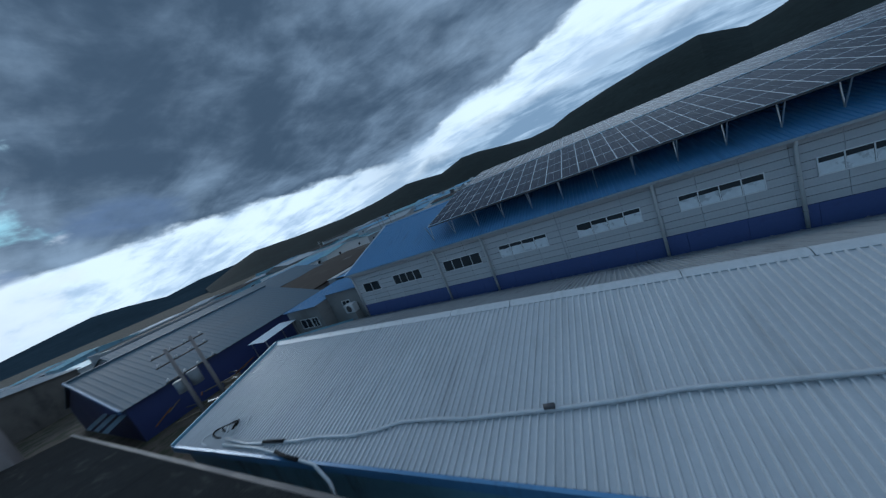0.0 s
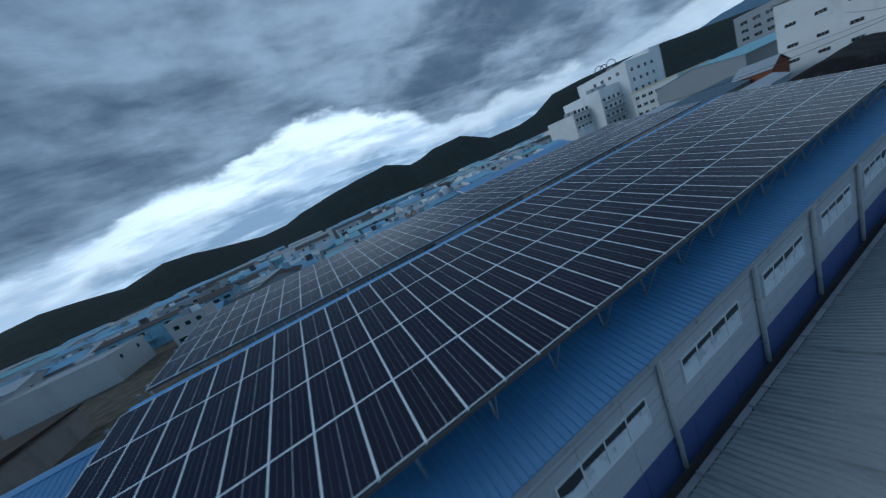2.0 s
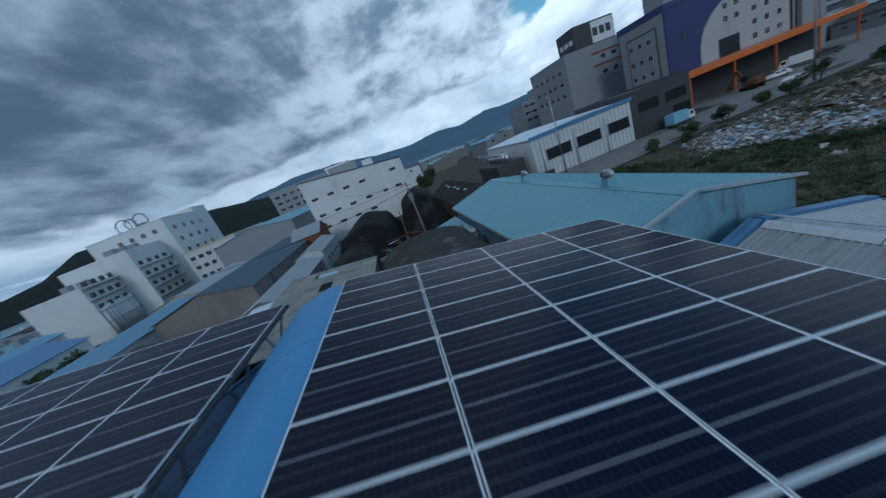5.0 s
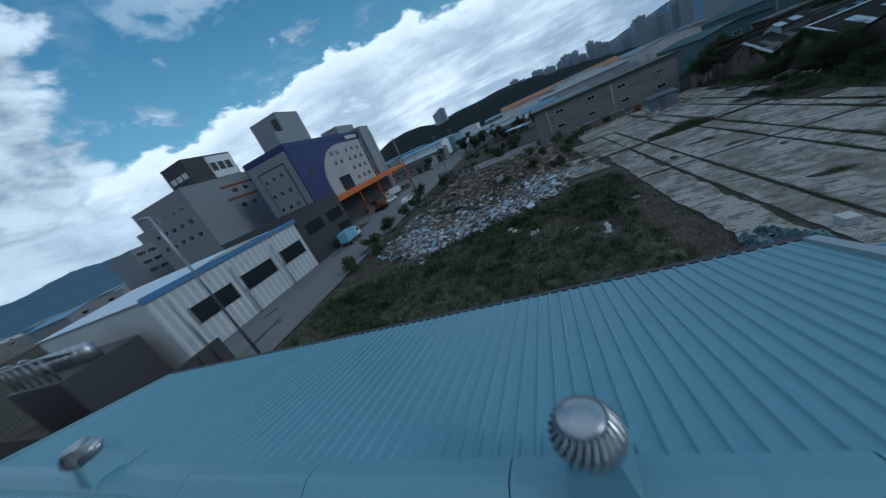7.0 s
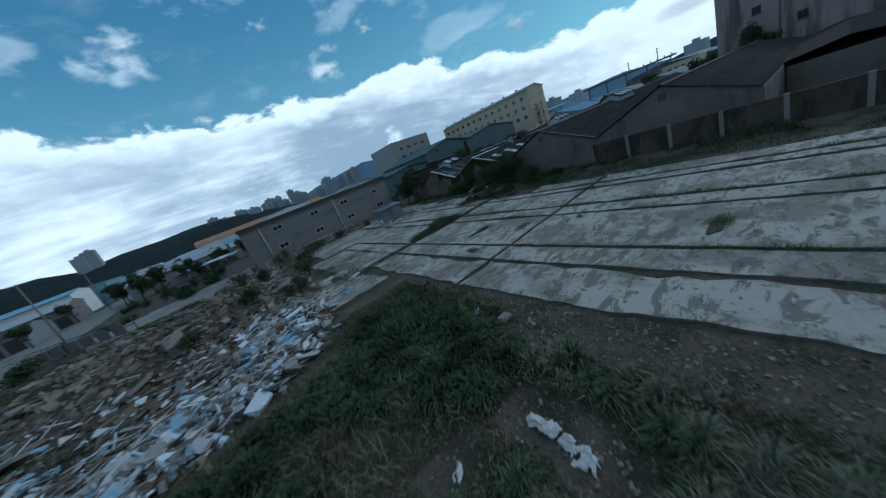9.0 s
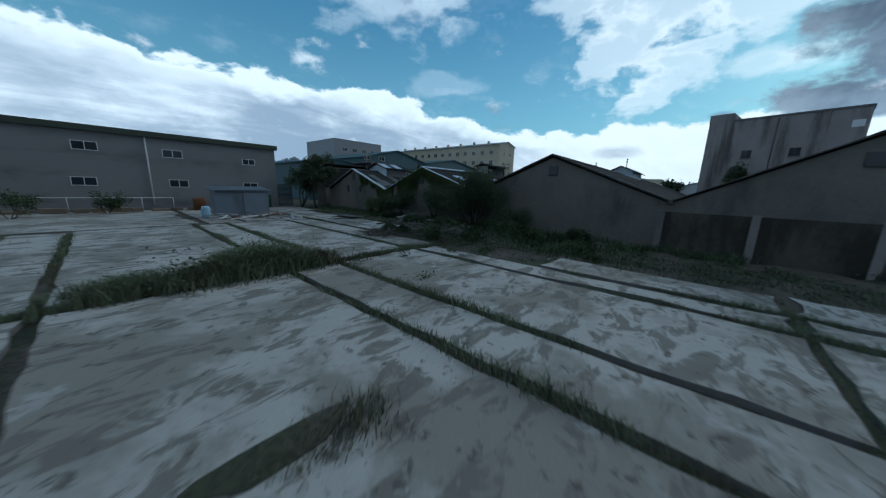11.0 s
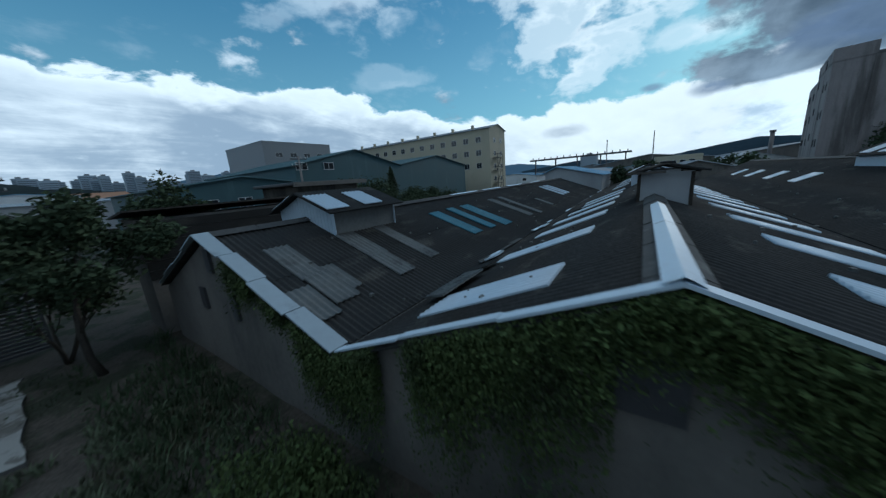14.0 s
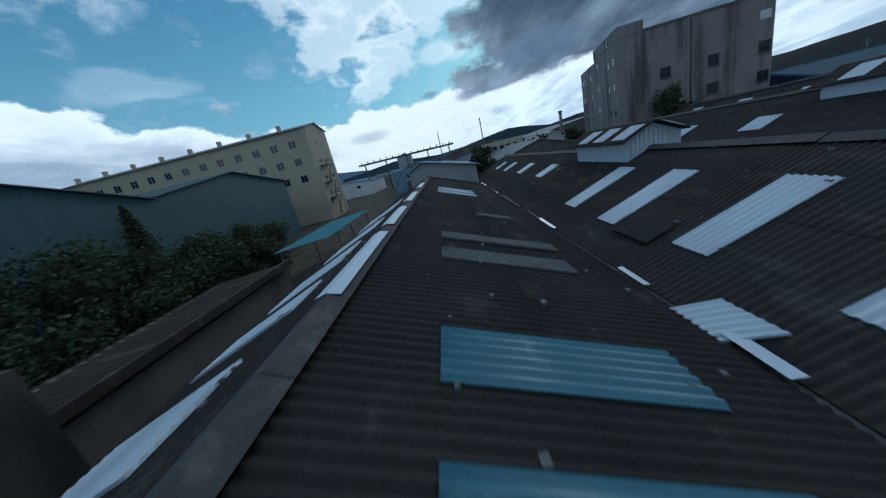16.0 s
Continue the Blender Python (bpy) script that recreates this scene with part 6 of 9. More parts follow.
for i in range(7):
    x, y = rnd.uniform(57, 70), rnd.uniform(4.5, 10)
    part("crate", B((x, x + rnd.uniform(0.8, 2.5), y, y + rnd.uniform(0.7, 1.6), 0, rnd.uniform(0.8, 2.4)), bevel=0.03), M[rnd.choice(["wood", "pale_blue_wall", "rust", "junk_grey"])], pile)


def pole(x, y, h, label, arms=2, m="concrete_old", r=0.16, name="utility_pole", base=-0.2):
    p = thing(name, label, "pole", "utility poles")
    part("mast", tube([(x, y, base), (x, y, h)], [r, r * 0.65], 10), M[m], p)
    for k in range(arms):
        z = h - 0.35 - 0.75 * k
        part("crossarm", B((x - 0.95, x + 0.95, y - 0.05, y + 0.05, z, z + 0.1)), M["steel_dark"], p)
        for dx_ in (-0.85, -0.3, 0.3, 0.85):
            part("insulator", tube([(x + dx_, y, z + 0.1), (x + dx_, y, z + 0.3)], [0.05, 0.035], 8), M["pvc"], p)
    return p


np_ = pole(69.2, 4.7, 10.6, "leaning concrete utility pole with crossarms and cables", 2)
part("transformer", tube([(69.6, 4.7, 7.6), (69.6, 4.7, 8.7)], 0.32, 12), M["clad_grey"], np_)
pole(70.0, -69.1, 14.8, "slender concrete pole at the roadside", 0)
pole(76, -152, 13, "distant concrete utility pole by the road", 2)
pole(90, -133, 12, "distant concrete utility pole near the yard", 2)
pole(71.0, -104, 12, "concrete utility pole at the roadside", 1)
wires = thing("power_line", "thin black overhead cables between the poles", "cable")
for (a, b) in (((69.2, 4.7, 10.3), (113, 20, 11)), ((69.2, 4.7, 10.3), (113, 6, 9)), ((69.2, 4.7, 9.5), (66, 32, 9)), ((70, -69.1, 13.5), (71, -104, 11.8)), ((71, -104, 11.8), (76, -152, 12.6))):
    a, b = Vector(a), Vector(b)
    part("cable", tube([a.lerp(b, t) - Vector((0, 0, 2.4 * t * (1 - t))) for t in np.linspace(0, 1, 9)], 0.03, 5), M["tyre"], wires)
lamp = thing("street_lamp", "tall galvanised street lamp with a curved arm", "street lamp")
part("mast", tube([(68.4, -19.2, 0), (68.4, -19.2, 12.6), (68.6, -19.3, 13.5)], [0.15, 0.09, 0.07], 10), M["galv"], lamp)
part("arm", tube([(68.6, -19.3, 13.4), (69.2, -19.6, 14.0), (70.6, -20.0, 14.2)], 0.05, 8), M["galv"], lamp)
part("lamp_head", B((70.4, 71.3, -20.2, -19.9, 14.1, 14.28), bevel=0.04), M["clad_grey"], lamp)

# ---- white four-storey building ----
wb = thing("white_office", "plain white four-storey building with rows of small double windows", "building")
bm = bmesh.new()
prof_ = [(1.5, -0.2), (30.2, -0.2), (30.2, 18.5), (1.5, 15.4)]
fa, fb = [[bm.verts.new((x, y, z)) for y, z in prof_] for x in (113.2, 128)]
bm.faces.new(fa), bm.faces.new(fb[::-1])
for q in range(4):
    bm.faces.new((fa[q], fb[q], fb[(q + 1) % 4], fa[(q + 1) % 4]))
bmesh.ops.recalc_face_normals(bm, faces=bm.faces[:])
part("wall", bm, M["far_white"], wb)
bm = bmesh.new()
add_beam(bm, (113.15, 1.3, 15.5), (113.15, 30.4, 18.62), 0.3, 0.25)
part("parapet_cap", bm, M["clad_dark"], wb)
for y in (27.8, 23.2, 18.6, 13.8, 8.5, 4.7):
    for z in (12.7, 8.0, 4.5):
        if y == 4.7 and z < 8 or y == 8.5 and z != 8.0:
            continue
        window(wb, 113.2, y + 0.95, z, 1.9, 0.85, "-x", 3, "white_frame", "glass", 0.05)
part("roof_room", B((118, 124, 14, 22, 16.0, 19.6)), M["clad_grey"], wb)
part("roof_tank", B((117, 119, 9, 12, 15.5, 18.4)), M["far_white"], wb)
part("string_course", B((113.1, 113.2, 1.5, 30.2, 7.3, 7.42)), M["clad_grey"], wb)
part("duct", B((112.7, 113.2, 6.9, 7.9, 3, 15.5)), M["far_white"], wb)
block("brick_house", "small brick-red gabled house below the white building", "house", 97, 106, 26.5, 33, 6.2, "brick_red", "gable", "far_roof_grey", 8.2, "y")
block("blue_hall", "long hall with a flat faded-blue roof", "hall", 113, 190, 36, 58, 10.8, "clad_grey", "gable", "light_blue_sheet", 12.6, "x")
block("grey_shed_row", "long low grey shed behind a wall", "shed", 68, 106, 30, 44, 5.4, "concrete_old", "gable", "grey_blue_sheet", 7.0, "x")
yel = block("school_block", "white four-storey block with yellow trim", "building", 120, 141, 55, 70, 12.6, "far_white", "flat", "far_roof_grey",
            wins=[("-x", 6, 55.5, 69.5, z, 1.5, 1.2, 2) for z in (9.9, 7.0, 4.1)] + [("-y", 8, 121, 140, z, 1.5, 1.2, 2) for z in (9.9, 7.0, 4.1)])
part("cornice", B((119.8, 141.2, 54.8, 70.2, 12.5, 13.1)), M["far_cream"], yel, "ochre yellow cornice")
tw = block("white_tower", "large white stepped mill building with ring ornaments on its roof", "building", 130, 150, 76, 99, 25.0, "far_white", "flat", "far_roof_grey",
           wins=[("-x", 4, 78, 92, z, 1.4, 1.4, 2) for z in (21.5,)] + [("-y", 4, 131, 149, z, 1.6, 1.4, 2) for z in (21, 17, 13, 9)])
part("step", B((117, 130.1, 80, 98, -0.2, 19.5)), M["far_white"], tw)
part("step", B((107, 117.1, 86, 100, -0.2, 14.5)), M["far_white"], tw)
for z in (4.0, 7.2, 10.4, 13.6):
    for x0, x1, y in ((107, 117, 86), (117.2, 130, 80)):
        part("ledge", B((x0 + 0.2, x1 - 0.2, y - 0.9, y, z, z + 0.25)), M["clad_grey"], tw)
        for k in range(4):
            window(tw, x0 + 0.8 + k * (x1 - x0) / 4.2, y, z + 0.7, 1.6, 1.3, "-y", 2)
for x, z in ((118.5, 19.5), (122, 19.5), (126, 19.5), (109, 14.5), (113, 14.5), (134, 25), (140, 25)):
    part("roof_unit", B((x, x + 1.6, 84 if x > 117 else 90, 86.5 if x > 117 else 92, z, z + 1.5), bevel=0.05), M["clad_grey"], tw)
part("stair_tower", B((150, 158, 78, 90, -0.2, 27.5)), M["far_white"], tw)
for k in range(9):
    part("silo_pipe", tube([(107.6 + 1.05 * k, 85.4, 0), (107.6 + 1.05 * k, 85.4, 8 + 0.3 * (k % 3))], 0.35, 10), M["far_white"], tw)
for k, (y, r) in enumerate(((84, 2.0), (88, 1.6), (91, 2.2))):
    ring_pts = [(134 + k, y + r * math.cos(a), 27.3 + r * math.sin(a)) for a in np.linspace(0, 2 * math.pi, 22)]
    part("ring", tube(ring_pts, 0.16, 6), M["steel_dark"], tw, "dark ring ornament")
apt = block("apartment_block", "grey balconied apartment block behind the white building", "building", 180, 200, 34, 62, 23.5, "clad_grey", "flat", "far_roof_grey",
            wins=[("-x", 7, 35, 61, z, 2.4, 1.4, 2) for z in (20, 17, 14, 11)])
part("stair_tower", B((184, 196, 22, 34, -0.2, 25.5)), M["far_white"], apt)

# ---- workshops and the tall blue complex along the road ----
ws = thing("workshop", "white ribbed-metal workshop with three dark openings and blue roof edge", "workshop")
part("wall", prism(82.2, 108, -44.0, -21.5, -0.1, 8.3, 9.0, "x"), M["far_white"], ws)
part("cladding", sheet((82.18, -44.0, 0), (0, 22.5, 0), (0, 0, 8.2), "rib", 0.9, 0.06), M["white_sheet"], ws)
part("roof", sheet((82.0, -44.2, 8.42), (26.3, 0, 0), (0, 11.45, 0.7), "rib", 0.7, 0.05, 0.05), M["fibre_white"], ws)
part("roof", sheet((82.0, -21.3, 8.42), (26.3, 0, 0), (0, -11.45, 0.7), "rib", 0.7, 0.05, 0.05), M["fibre_white"], ws)
part("edge_trim", B((81.8, 82.1, -44.2, -21.3, 8.1, 8.75)), M["blue_sheet"], ws, "blue roof edge")
for y0_, y1_ in ((-29.6, -24.2), (-36.4, -31.0), (-43.0, -38.2)):
    part("opening", B((81.95, 82.1, y0_, y1_, 3.3, 5.4)), M["glass"], ws, "dark strip opening")
    part("opening_frame", B((81.9, 82.12, y0_ - 0.12, y0_, 3.2, 5.5), (81.9, 82.12, y1_, y1_ + 0.12, 3.2, 5.5)), M["clad_grey"], ws)
for y in (-23.0, -30.3, -37.2):
    part("post", tube([(81.3, y, 0), (81.3, y, 7.2)], 0.11, 8), M["galv"], ws)
dk = block("dark_workshop", "dark grey two-storey workshop at the roadside", "workshop", 82.0, 100, -58.0, -44.1, 9.2, "clad_dark", "flat", "clad_dark")
for y0_, y1_ in ((-50.3, -45.6), (-56.8, -52.0)):
    part("opening", B((81.9, 82.05, y0_, y1_, 5.0, 7.0)), M["glass"], dk)
part("door", B((81.92, 82.06, -57.5, -53.5, 0, 3.8)), M["glass"], dk)
yard_eq = thing("pump_station", "grey tanks, pipes and dark panels in a walled yard", "equipment")
part("fence_wall", B((74.5, 74.8, -20.8, -11, 0.0, 2.8), (74.8, 92, -11.2, -11, 0.0, 2.8)), M["clad_dark"], yard_eq)
part("container", B((84.5, 97, -20.6, -14.5, 0, 5.6), bevel=0.05), M["clad_dark"], yard_eq)
for k in range(6):
    x = 85.5 + 2.0 * k
    part("tank", tube([(x, -17.5, 5.6), (x, -17.5, 7.2), (x, -17.5, 7.5)], [0.6, 0.6, 0.1], 12), M["galv"], yard_eq)
    part("pipe", tube([(x, -15, 5.6), (x, -15, 8.0 + 0.3 * (k % 2)), (x + 1.6, -15, 8.0 + 0.3 * (k % 2)), (x + 1.6, -17, 7.0)], 0.12, 8), M["galv"], yard_eq)
for k in range(8):
    part("slat", B((74.3, 74.5, -20.6 + k * 1.2, -19.7 + k * 1.2, 0.4, 2.6)), M["steel_dark"], yard_eq)

tall = thing("depot_tower", "tall navy and white industrial building with a curved white front", "building")
TX, TY0, TY1, TZ = 100.5, -121.0, -73.6, 24.6
part("wall", B((TX, 116, TY0, TY1, -0.1, TZ)), M["paint_navy"], tall, "navy blue cladding")
part("roof", B((TX + 0.4, 115.6, TY0 + 0.4, TY1 - 0.4, TZ, TZ + 0.2)), M["far_roof_grey"], tall)
part("parapet", B((TX - 0.1, 116.1, TY0 - 0.1, TY0 + 0.4, TZ - 0.4, TZ + 0.9), (TX - 0.1, TX + 0.4, TY0, TY1, TZ - 0.4, TZ + 0.9), (TX, 116.1, TY1 - 0.4, TY1 + 0.1, TZ - 0.4, TZ + 0.9)), M["paint_navy"], tall)
# the white front: its near edge is a quarter round
bm = bmesh.new()
prof_ = [(-111.5, -0.1)] + [(-86.5, -0.1)]
prof_ = [(-111.5, 0.0), (-83.0, 0.0), (-83.0, 11.0)] + [(-97 + 14 * math.cos(a), 11 + 11.5 * math.sin(a)) for a in np.linspace(0.15, math.pi / 2, 9)] + [(-111.5, 22.5)]
fa = [bm.verts.new((TX - 0.35, y, z)) for y, z in prof_]
fb = [bm.verts.new((TX + 0.1, y, z)) for y, z in prof_]
bm.faces.new(fa), bm.faces.new(fb[::-1])
for q in range(len(prof_)):
    bm.faces.new((fa[q], fb[q], fb[(q + 1) % len(prof_)], fa[(q + 1) % len(prof_)]))
bmesh.ops.recalc_face_normals(bm, faces=bm.faces[:])
part("white_front", bm, M["clad_pale"], tall, "white cladding with a rounded upper corner")
bm = bmesh.new()
for k in range(1, 19):
    z = 1.2 * k
    yb = -83.0 if z < 11 else -97 + 14 * math.sqrt(max(0.0, 1 - ((z - 11) / 11.5) ** 2))
    add_box(bm, TX - 0.38, TX - 0.34, -111.5, yb - 0.3, z - 0.03, z + 0.03)
part("cladding_seam", bm, M["clad_grey"], tall)
part("gate", B((TX - 0.5, TX - 0.3, -95, -88.5, 5.0, 12.5)), M["glass"], tall)
for z in (9.5, 13.0, 16.2, 19.2):
    for y in (-91, -94.5, -100, -104, -108):
        if z < 13.5 and y > -97:
            continue
        window(tall, TX - 0.36, y + 0.8, z, 1.6, 1.4, "-x", 2)
part("glazed_strip", B((TX - 0.3, TX + 0.2, -114.0, -111.6, 0, 23)), M["glass"], tall)
part("pilaster", B((TX - 0.45, TX - 0.3, -113.0, -112.6, 0, 23)), M["clad_pale"], tall)
part("corner_tower", B((TX - 1.4, TX + 8, -121.5, -114.0, -0.1, 26.5)), M["clad_grey"], tall)
part("pilaster", B((TX - 1.7, TX - 1.4, -121.5, -119.5, 0, 24.0)), M["clad_grey"], tall)
part("roof_room", B((103, 110, -118, -106, TZ, TZ + 4.2)), M["clad_grey"], tall)
part("lift_tower", B((103, 113, -90, -80.5, TZ, 34.5)), M["clad_grey"], tall, "grey lift tower")
part("lift_tower", B((103, 109, -80.5, -76.5, TZ, 29.5)), M["clad_grey"], tall)
part("louvre", B((103.5, 105.5, -80.52, -80.4, 29.5, 33)), M["clad_dark"], tall)
for y, w in ((-104, 1.2), (-105.6, 1.0), (-107.0, 1.2), (-108.6, 1.1), (-110.2, 1.2)):
    part("sign_bar", B((TX - 0.45, TX - 0.34, y - w / 2, y + w / 2, 23.3, 24.4)), M["far_white"], tall, "pale sign bar")
part("side_wall", B((TX + 0.5, 115.5, TY1, TY1 + 0.15, 2, TZ - 0.8)), M["clad_grey"], tall)
part("panel", B((103, 113, TY1 + 0.1, TY1 + 0.25, 8.0, 21.5)), M["clad_dark"], tall)
part("panel", B((103.4, 112.6, TY1 + 0.2, TY1 + 0.32, 8.4, 21.1)), M["clad_grey"], tall)
for z in (18.2, 14.0, 10.0):
    for x in (104.8, 107.8, 110.8):
        window(tall, x + 1.4, TY1 + 0.32, z, 1.5, 1.3, "+y", 2)
part("round_window", B((TX - 0.12, TX + 0.1, -79.6, -78.2, 16.0, 17.6), bevel=0.05), M["glass"], tall)
canopy = thing("loading_canopy", "bright orange loading canopy along the depot front", "canopy")
part("roof", B((89.5, 99.9, -118, -66.5, 6.9, 8.0), bevel=0.05), M["orange"], canopy)
for y in (-67.5, -80, -92, -105, -117):
    part("post", B((90.2, 90.5, y - 0.15, y + 0.15, 0, 6.9)), M["orange"], canopy)
part("back_wall", B((98.5, 99.9, -117, -67, 0, 6.9)), M["clad_dark"], canopy)
gb = block("grey_mill", "broad grey-brown industrial building with ribbon windows", "building", 131, 156, -96, -65.5, 26.5, "clad_grey", "flat", "far_roof_grey",
           wins=[("-x", 4, -95, -78, z, 2.0, 1.5, 2) for z in (21.5, 16.5)] + [("+y", 5, 133, 154, z, 2.2, 1.4, 2) for z in (21.5, 17.5, 13.5)])
for z in (23.6, 19.6):
    part("stripe", B((130.85, 131.0, -96, -76, z, z + 0.6)), M["brick_red"], gb, "dull orange band")
sign = thing("roof_sign", "boxy rooftop sign with plain pale and dark faces", "sign")
part("board", B((133, 143, -88, -72, 26.8, 34.5), bevel=0.05), M["clad_dark"], sign)
part("face", B((132.9, 133.0, -87.6, -79, 27.4, 34.0)), M["far_white"], sign)
for k in range(3):
    part("bar", B((132.8, 132.9, -86.5 + 2.6 * k, -84.6 + 2.6 * k, 29.5, 32)), M["clad_dark"], sign)
    part("bar", B((134 + 2.8 * k, 136 + 2.8 * k, -72.0, -71.9, 29.5, 31)), M["far_white"], sign)
for i, (x0_, y0_, z_) in enumerate(((178, -112, 22), (182, -98, 25), (186, -86, 20))):
    block("far_office", "distant grey office block with ribbon windows", "building", x0_, x0_ + 18, y0_, y0_ + 12, z_, "clad_grey", "flat", "far_roof_grey",
          wins=[("-x", 3, y0_ + 0.5, y0_ + 11.5, z, 3.0, 1.5, 3) for z in (z_ - 3, z_ - 6.5, z_ - 10)], group="distant offices")


# ---- vehicles ----
def wheel(parent, x, y, r, w=0.25):
    t = part("wheel", tube([(x, y - w / 2, r), (x, y - w / 2 + 0.03, r), (x, y + w / 2 - 0.03, r), (x, y + w / 2, r)], [r * 0.92, r, r, r * 0.92], 14), M["tyre"], parent)
    part("rim", tube([(x, y - w / 2 - 0.01, r), (x, y + w / 2 + 0.01, r)], r * 0.55, 10), M["galv"], t)


def truck(at, turn, label, box_m):
    v = thing("truck", label, "truck", at=at)
    v.rotation_euler = (0, 0, radians(turn))
    part("chassis", B((-2.6, 2.6, -0.8, 0.8, 0.5, 0.75)), M["steel_dark"], v)
    bmv = bmesh.new()
    pr = [(1.2, 0.7), (2.75, 0.7), (2.75, 1.35), (2.35, 2.25), (1.3, 2.3), (1.2, 2.2)]
    a_, b_ = [[bmv.verts.new((x, y, z)) for x, z in pr] for y in (-0.9, 0.9)]
    bmv.faces.new(a_), bmv.faces.new(b_[::-1])
    for q in range(6):
        bmv.faces.new((a_[q], b_[q], b_[(q + 1) % 6], a_[(q + 1) % 6]))
    bmesh.ops.recalc_face_normals(bmv, faces=bmv.faces[:])
    bmesh.ops.bevel(bmv, geom=bmv.edges[:], offset=0.05, segments=2, affect="EDGES")
    cab = part("cab", bmv, M["car_white"], v)
    bmv = bmesh.new()
    add_quad(bmv, (2.76, -0.78, 1.42), (2.76, 0.78, 1.42), (2.42, 0.74, 2.15), (2.42, -0.74, 2.15))
    part("windscreen", bmv, M["glass"], cab)
    for y in (-0.91, 0.88):
        part("side_window", B((1.5, 2.3, y, y + 0.03, 1.4, 2.05)), M["glass"], cab)
    part("cargo_box", B((-2.7, 1.1, -0.95, 0.95, 0.8, 2.7), bevel=0.03), M[box_m], v)
    for y in (-0.6, 0.6):
        part("headlight", B((2.72, 2.8, y - 0.15, y + 0.15, 0.85, 1.05)), M["glass_pale"], v)
    for x in (-1.8, 1.9):
        for y in (-0.8, 0.8):
            wheel(v, x, y, 0.38)
    return v


def car(at, turn, label, m):
    v = thing("car", label, "car", "cars parked along the road", at=at)
    v.rotation_euler = (0, 0, radians(turn))
    bmv = bmesh.new()
    pr = [(-2.2, 0.35), (2.2, 0.35), (2.25, 0.75), (1.2, 0.95), (0.5, 1.45), (-1.3, 1.48), (-2.1, 1.0)]
    a_, b_ = [[bmv.verts.new((x, y * (0.85 if z > 1.2 else 1), z)) for x, z in pr] for y in (-0.88, 0.88)]
    bmv.faces.new(a_), bmv.faces.new(b_[::-1])
    for q in range(7):
        bmv.faces.new((a_[q], b_[q], b_[(q + 1) % 7], a_[(q + 1) % 7]))
    bmesh.ops.recalc_face_normals(bmv, faces=bmv.faces[:])
    bmesh.ops.bevel(bmv, geom=bmv.edges[:], offset=0.06, segments=2, affect="EDGES")
    part("body", bmv, M[m], v)
    for s in (-1, 1):
        bmv = bmesh.new()
        for xa, xb in ((-1.2, -0.3), (-0.2, 0.75)):
            add_quad(bmv, (xa, s * 0.885, 1.0), (xb, s * 0.885, 1.0), (xb - 0.25 if xb > 0 else xb, s * 0.80, 1.36), (xa + 0.1, s * 0.80, 1.36))
        part("side_window", bmv, M["glass"], v)
    bmv = bmesh.new()
    add_quad(bmv, (1.12, -0.74, 1.0), (1.12, 0.74, 1.0), (0.58, 0.68, 1.40), (0.58, -0.68, 1.40))
    part("windscreen", bmv, M["glass"], v)
    for x in (-1.35, 1.35):
        for y in (-0.82, 0.82):
            wheel(v, x, y, 0.32, 0.2)
    return v


truck((79.0, -51.5, 0.11), -85, "small white truck with a light blue cargo box", "truck_blue")
car((74.2, -71.8, 0.11), -95, "white car parked on the side road", "car_white")
car((85, -84, 0.11), 60, "white car in the depot yard", "car_white")
car((86.5, -101, 0.11), 40, "dark car in the depot yard", "clad_dark")
truck((88, -94, 0.11), 30, "white truck parked in the depot yard", "car_white")
exc = thing("excavator", "rusty red excavator beside scrap in the yard", "excavator", at=(84.5, -76.5, 0.11))
part("track", B((-1.7, 1.7, -1.3, -0.7, 0, 0.8), bevel=0.15), M["tyre"], exc)
part("track", B((-1.7, 1.7, 0.7, 1.3, 0, 0.8), bevel=0.15), M["tyre"], exc)
part("body", B((-1.8, 1.2, -1.2, 1.2, 0.9, 2.1), bevel=0.1), M["rust"], exc)
part("cab", B((0.2, 1.4, 0.1, 1.2, 1.9, 3.1), bevel=0.08), M["glass"], exc)
bm = bmesh.new()
add_beam(bm, (1.2, -0.4, 1.6), (3.2, -0.4, 4.4), 0.35, 0.45)
part("boom", bm, M["rust"], exc)
bm = bmesh.new()
add_beam(bm, (3.2, -0.4, 4.4), (4.8, -0.4, 1.4), 0.28, 0.35)
part("stick", bm, M["rust"], exc)
part("bucket", B((4.4, 5.2, -0.9, 0.1, 0.6, 1.5), bevel=0.15), M["rust"], exc)

# ---- west side ----
wg = thing("blue_gabled_hall", "large hall with a dull blue-grey roof and navy gable", "hall")
GX0, GXR, GX1, GY0, GY1, GE, GR = -62.0, -52.3, -38.6, -16.0, 8.0, 3.7, 7.3
part("wall", prism(GX0, GX1 - 0.4, GY0 + 0.3, GY1 - 0.3, -0.1, GE - 0.1, GR - 0.15, "y", GXR), M["paint_navy"], wg)
for xa in (GX0, GX1):
    part("roof", sheet((GXR, GY0, GR), (0, GY1 - GY0, 0), ((xa - GXR), 0, GE - GR), "rib", 0.6, 0.03, 0.06), M["grey_blue_sheet"], wg)
part("ridge_cap", B((GXR - 0.35, GXR + 0.35, GY0, GY1, GR - 0.05, GR + 0.1)), M["grey_blue_sheet"], wg)
for x in (-47.5, -44.5, -41.5):
    part("awning", sheet((x, GY0 - 1.2, 2.5), (1.8, 0, 0), (0, 1.5, 0.5), "rib", 0.3, 0.03, 0.03), M["grey_blue_sheet"], wg, "small sloping awning")
bm = bmesh.new()
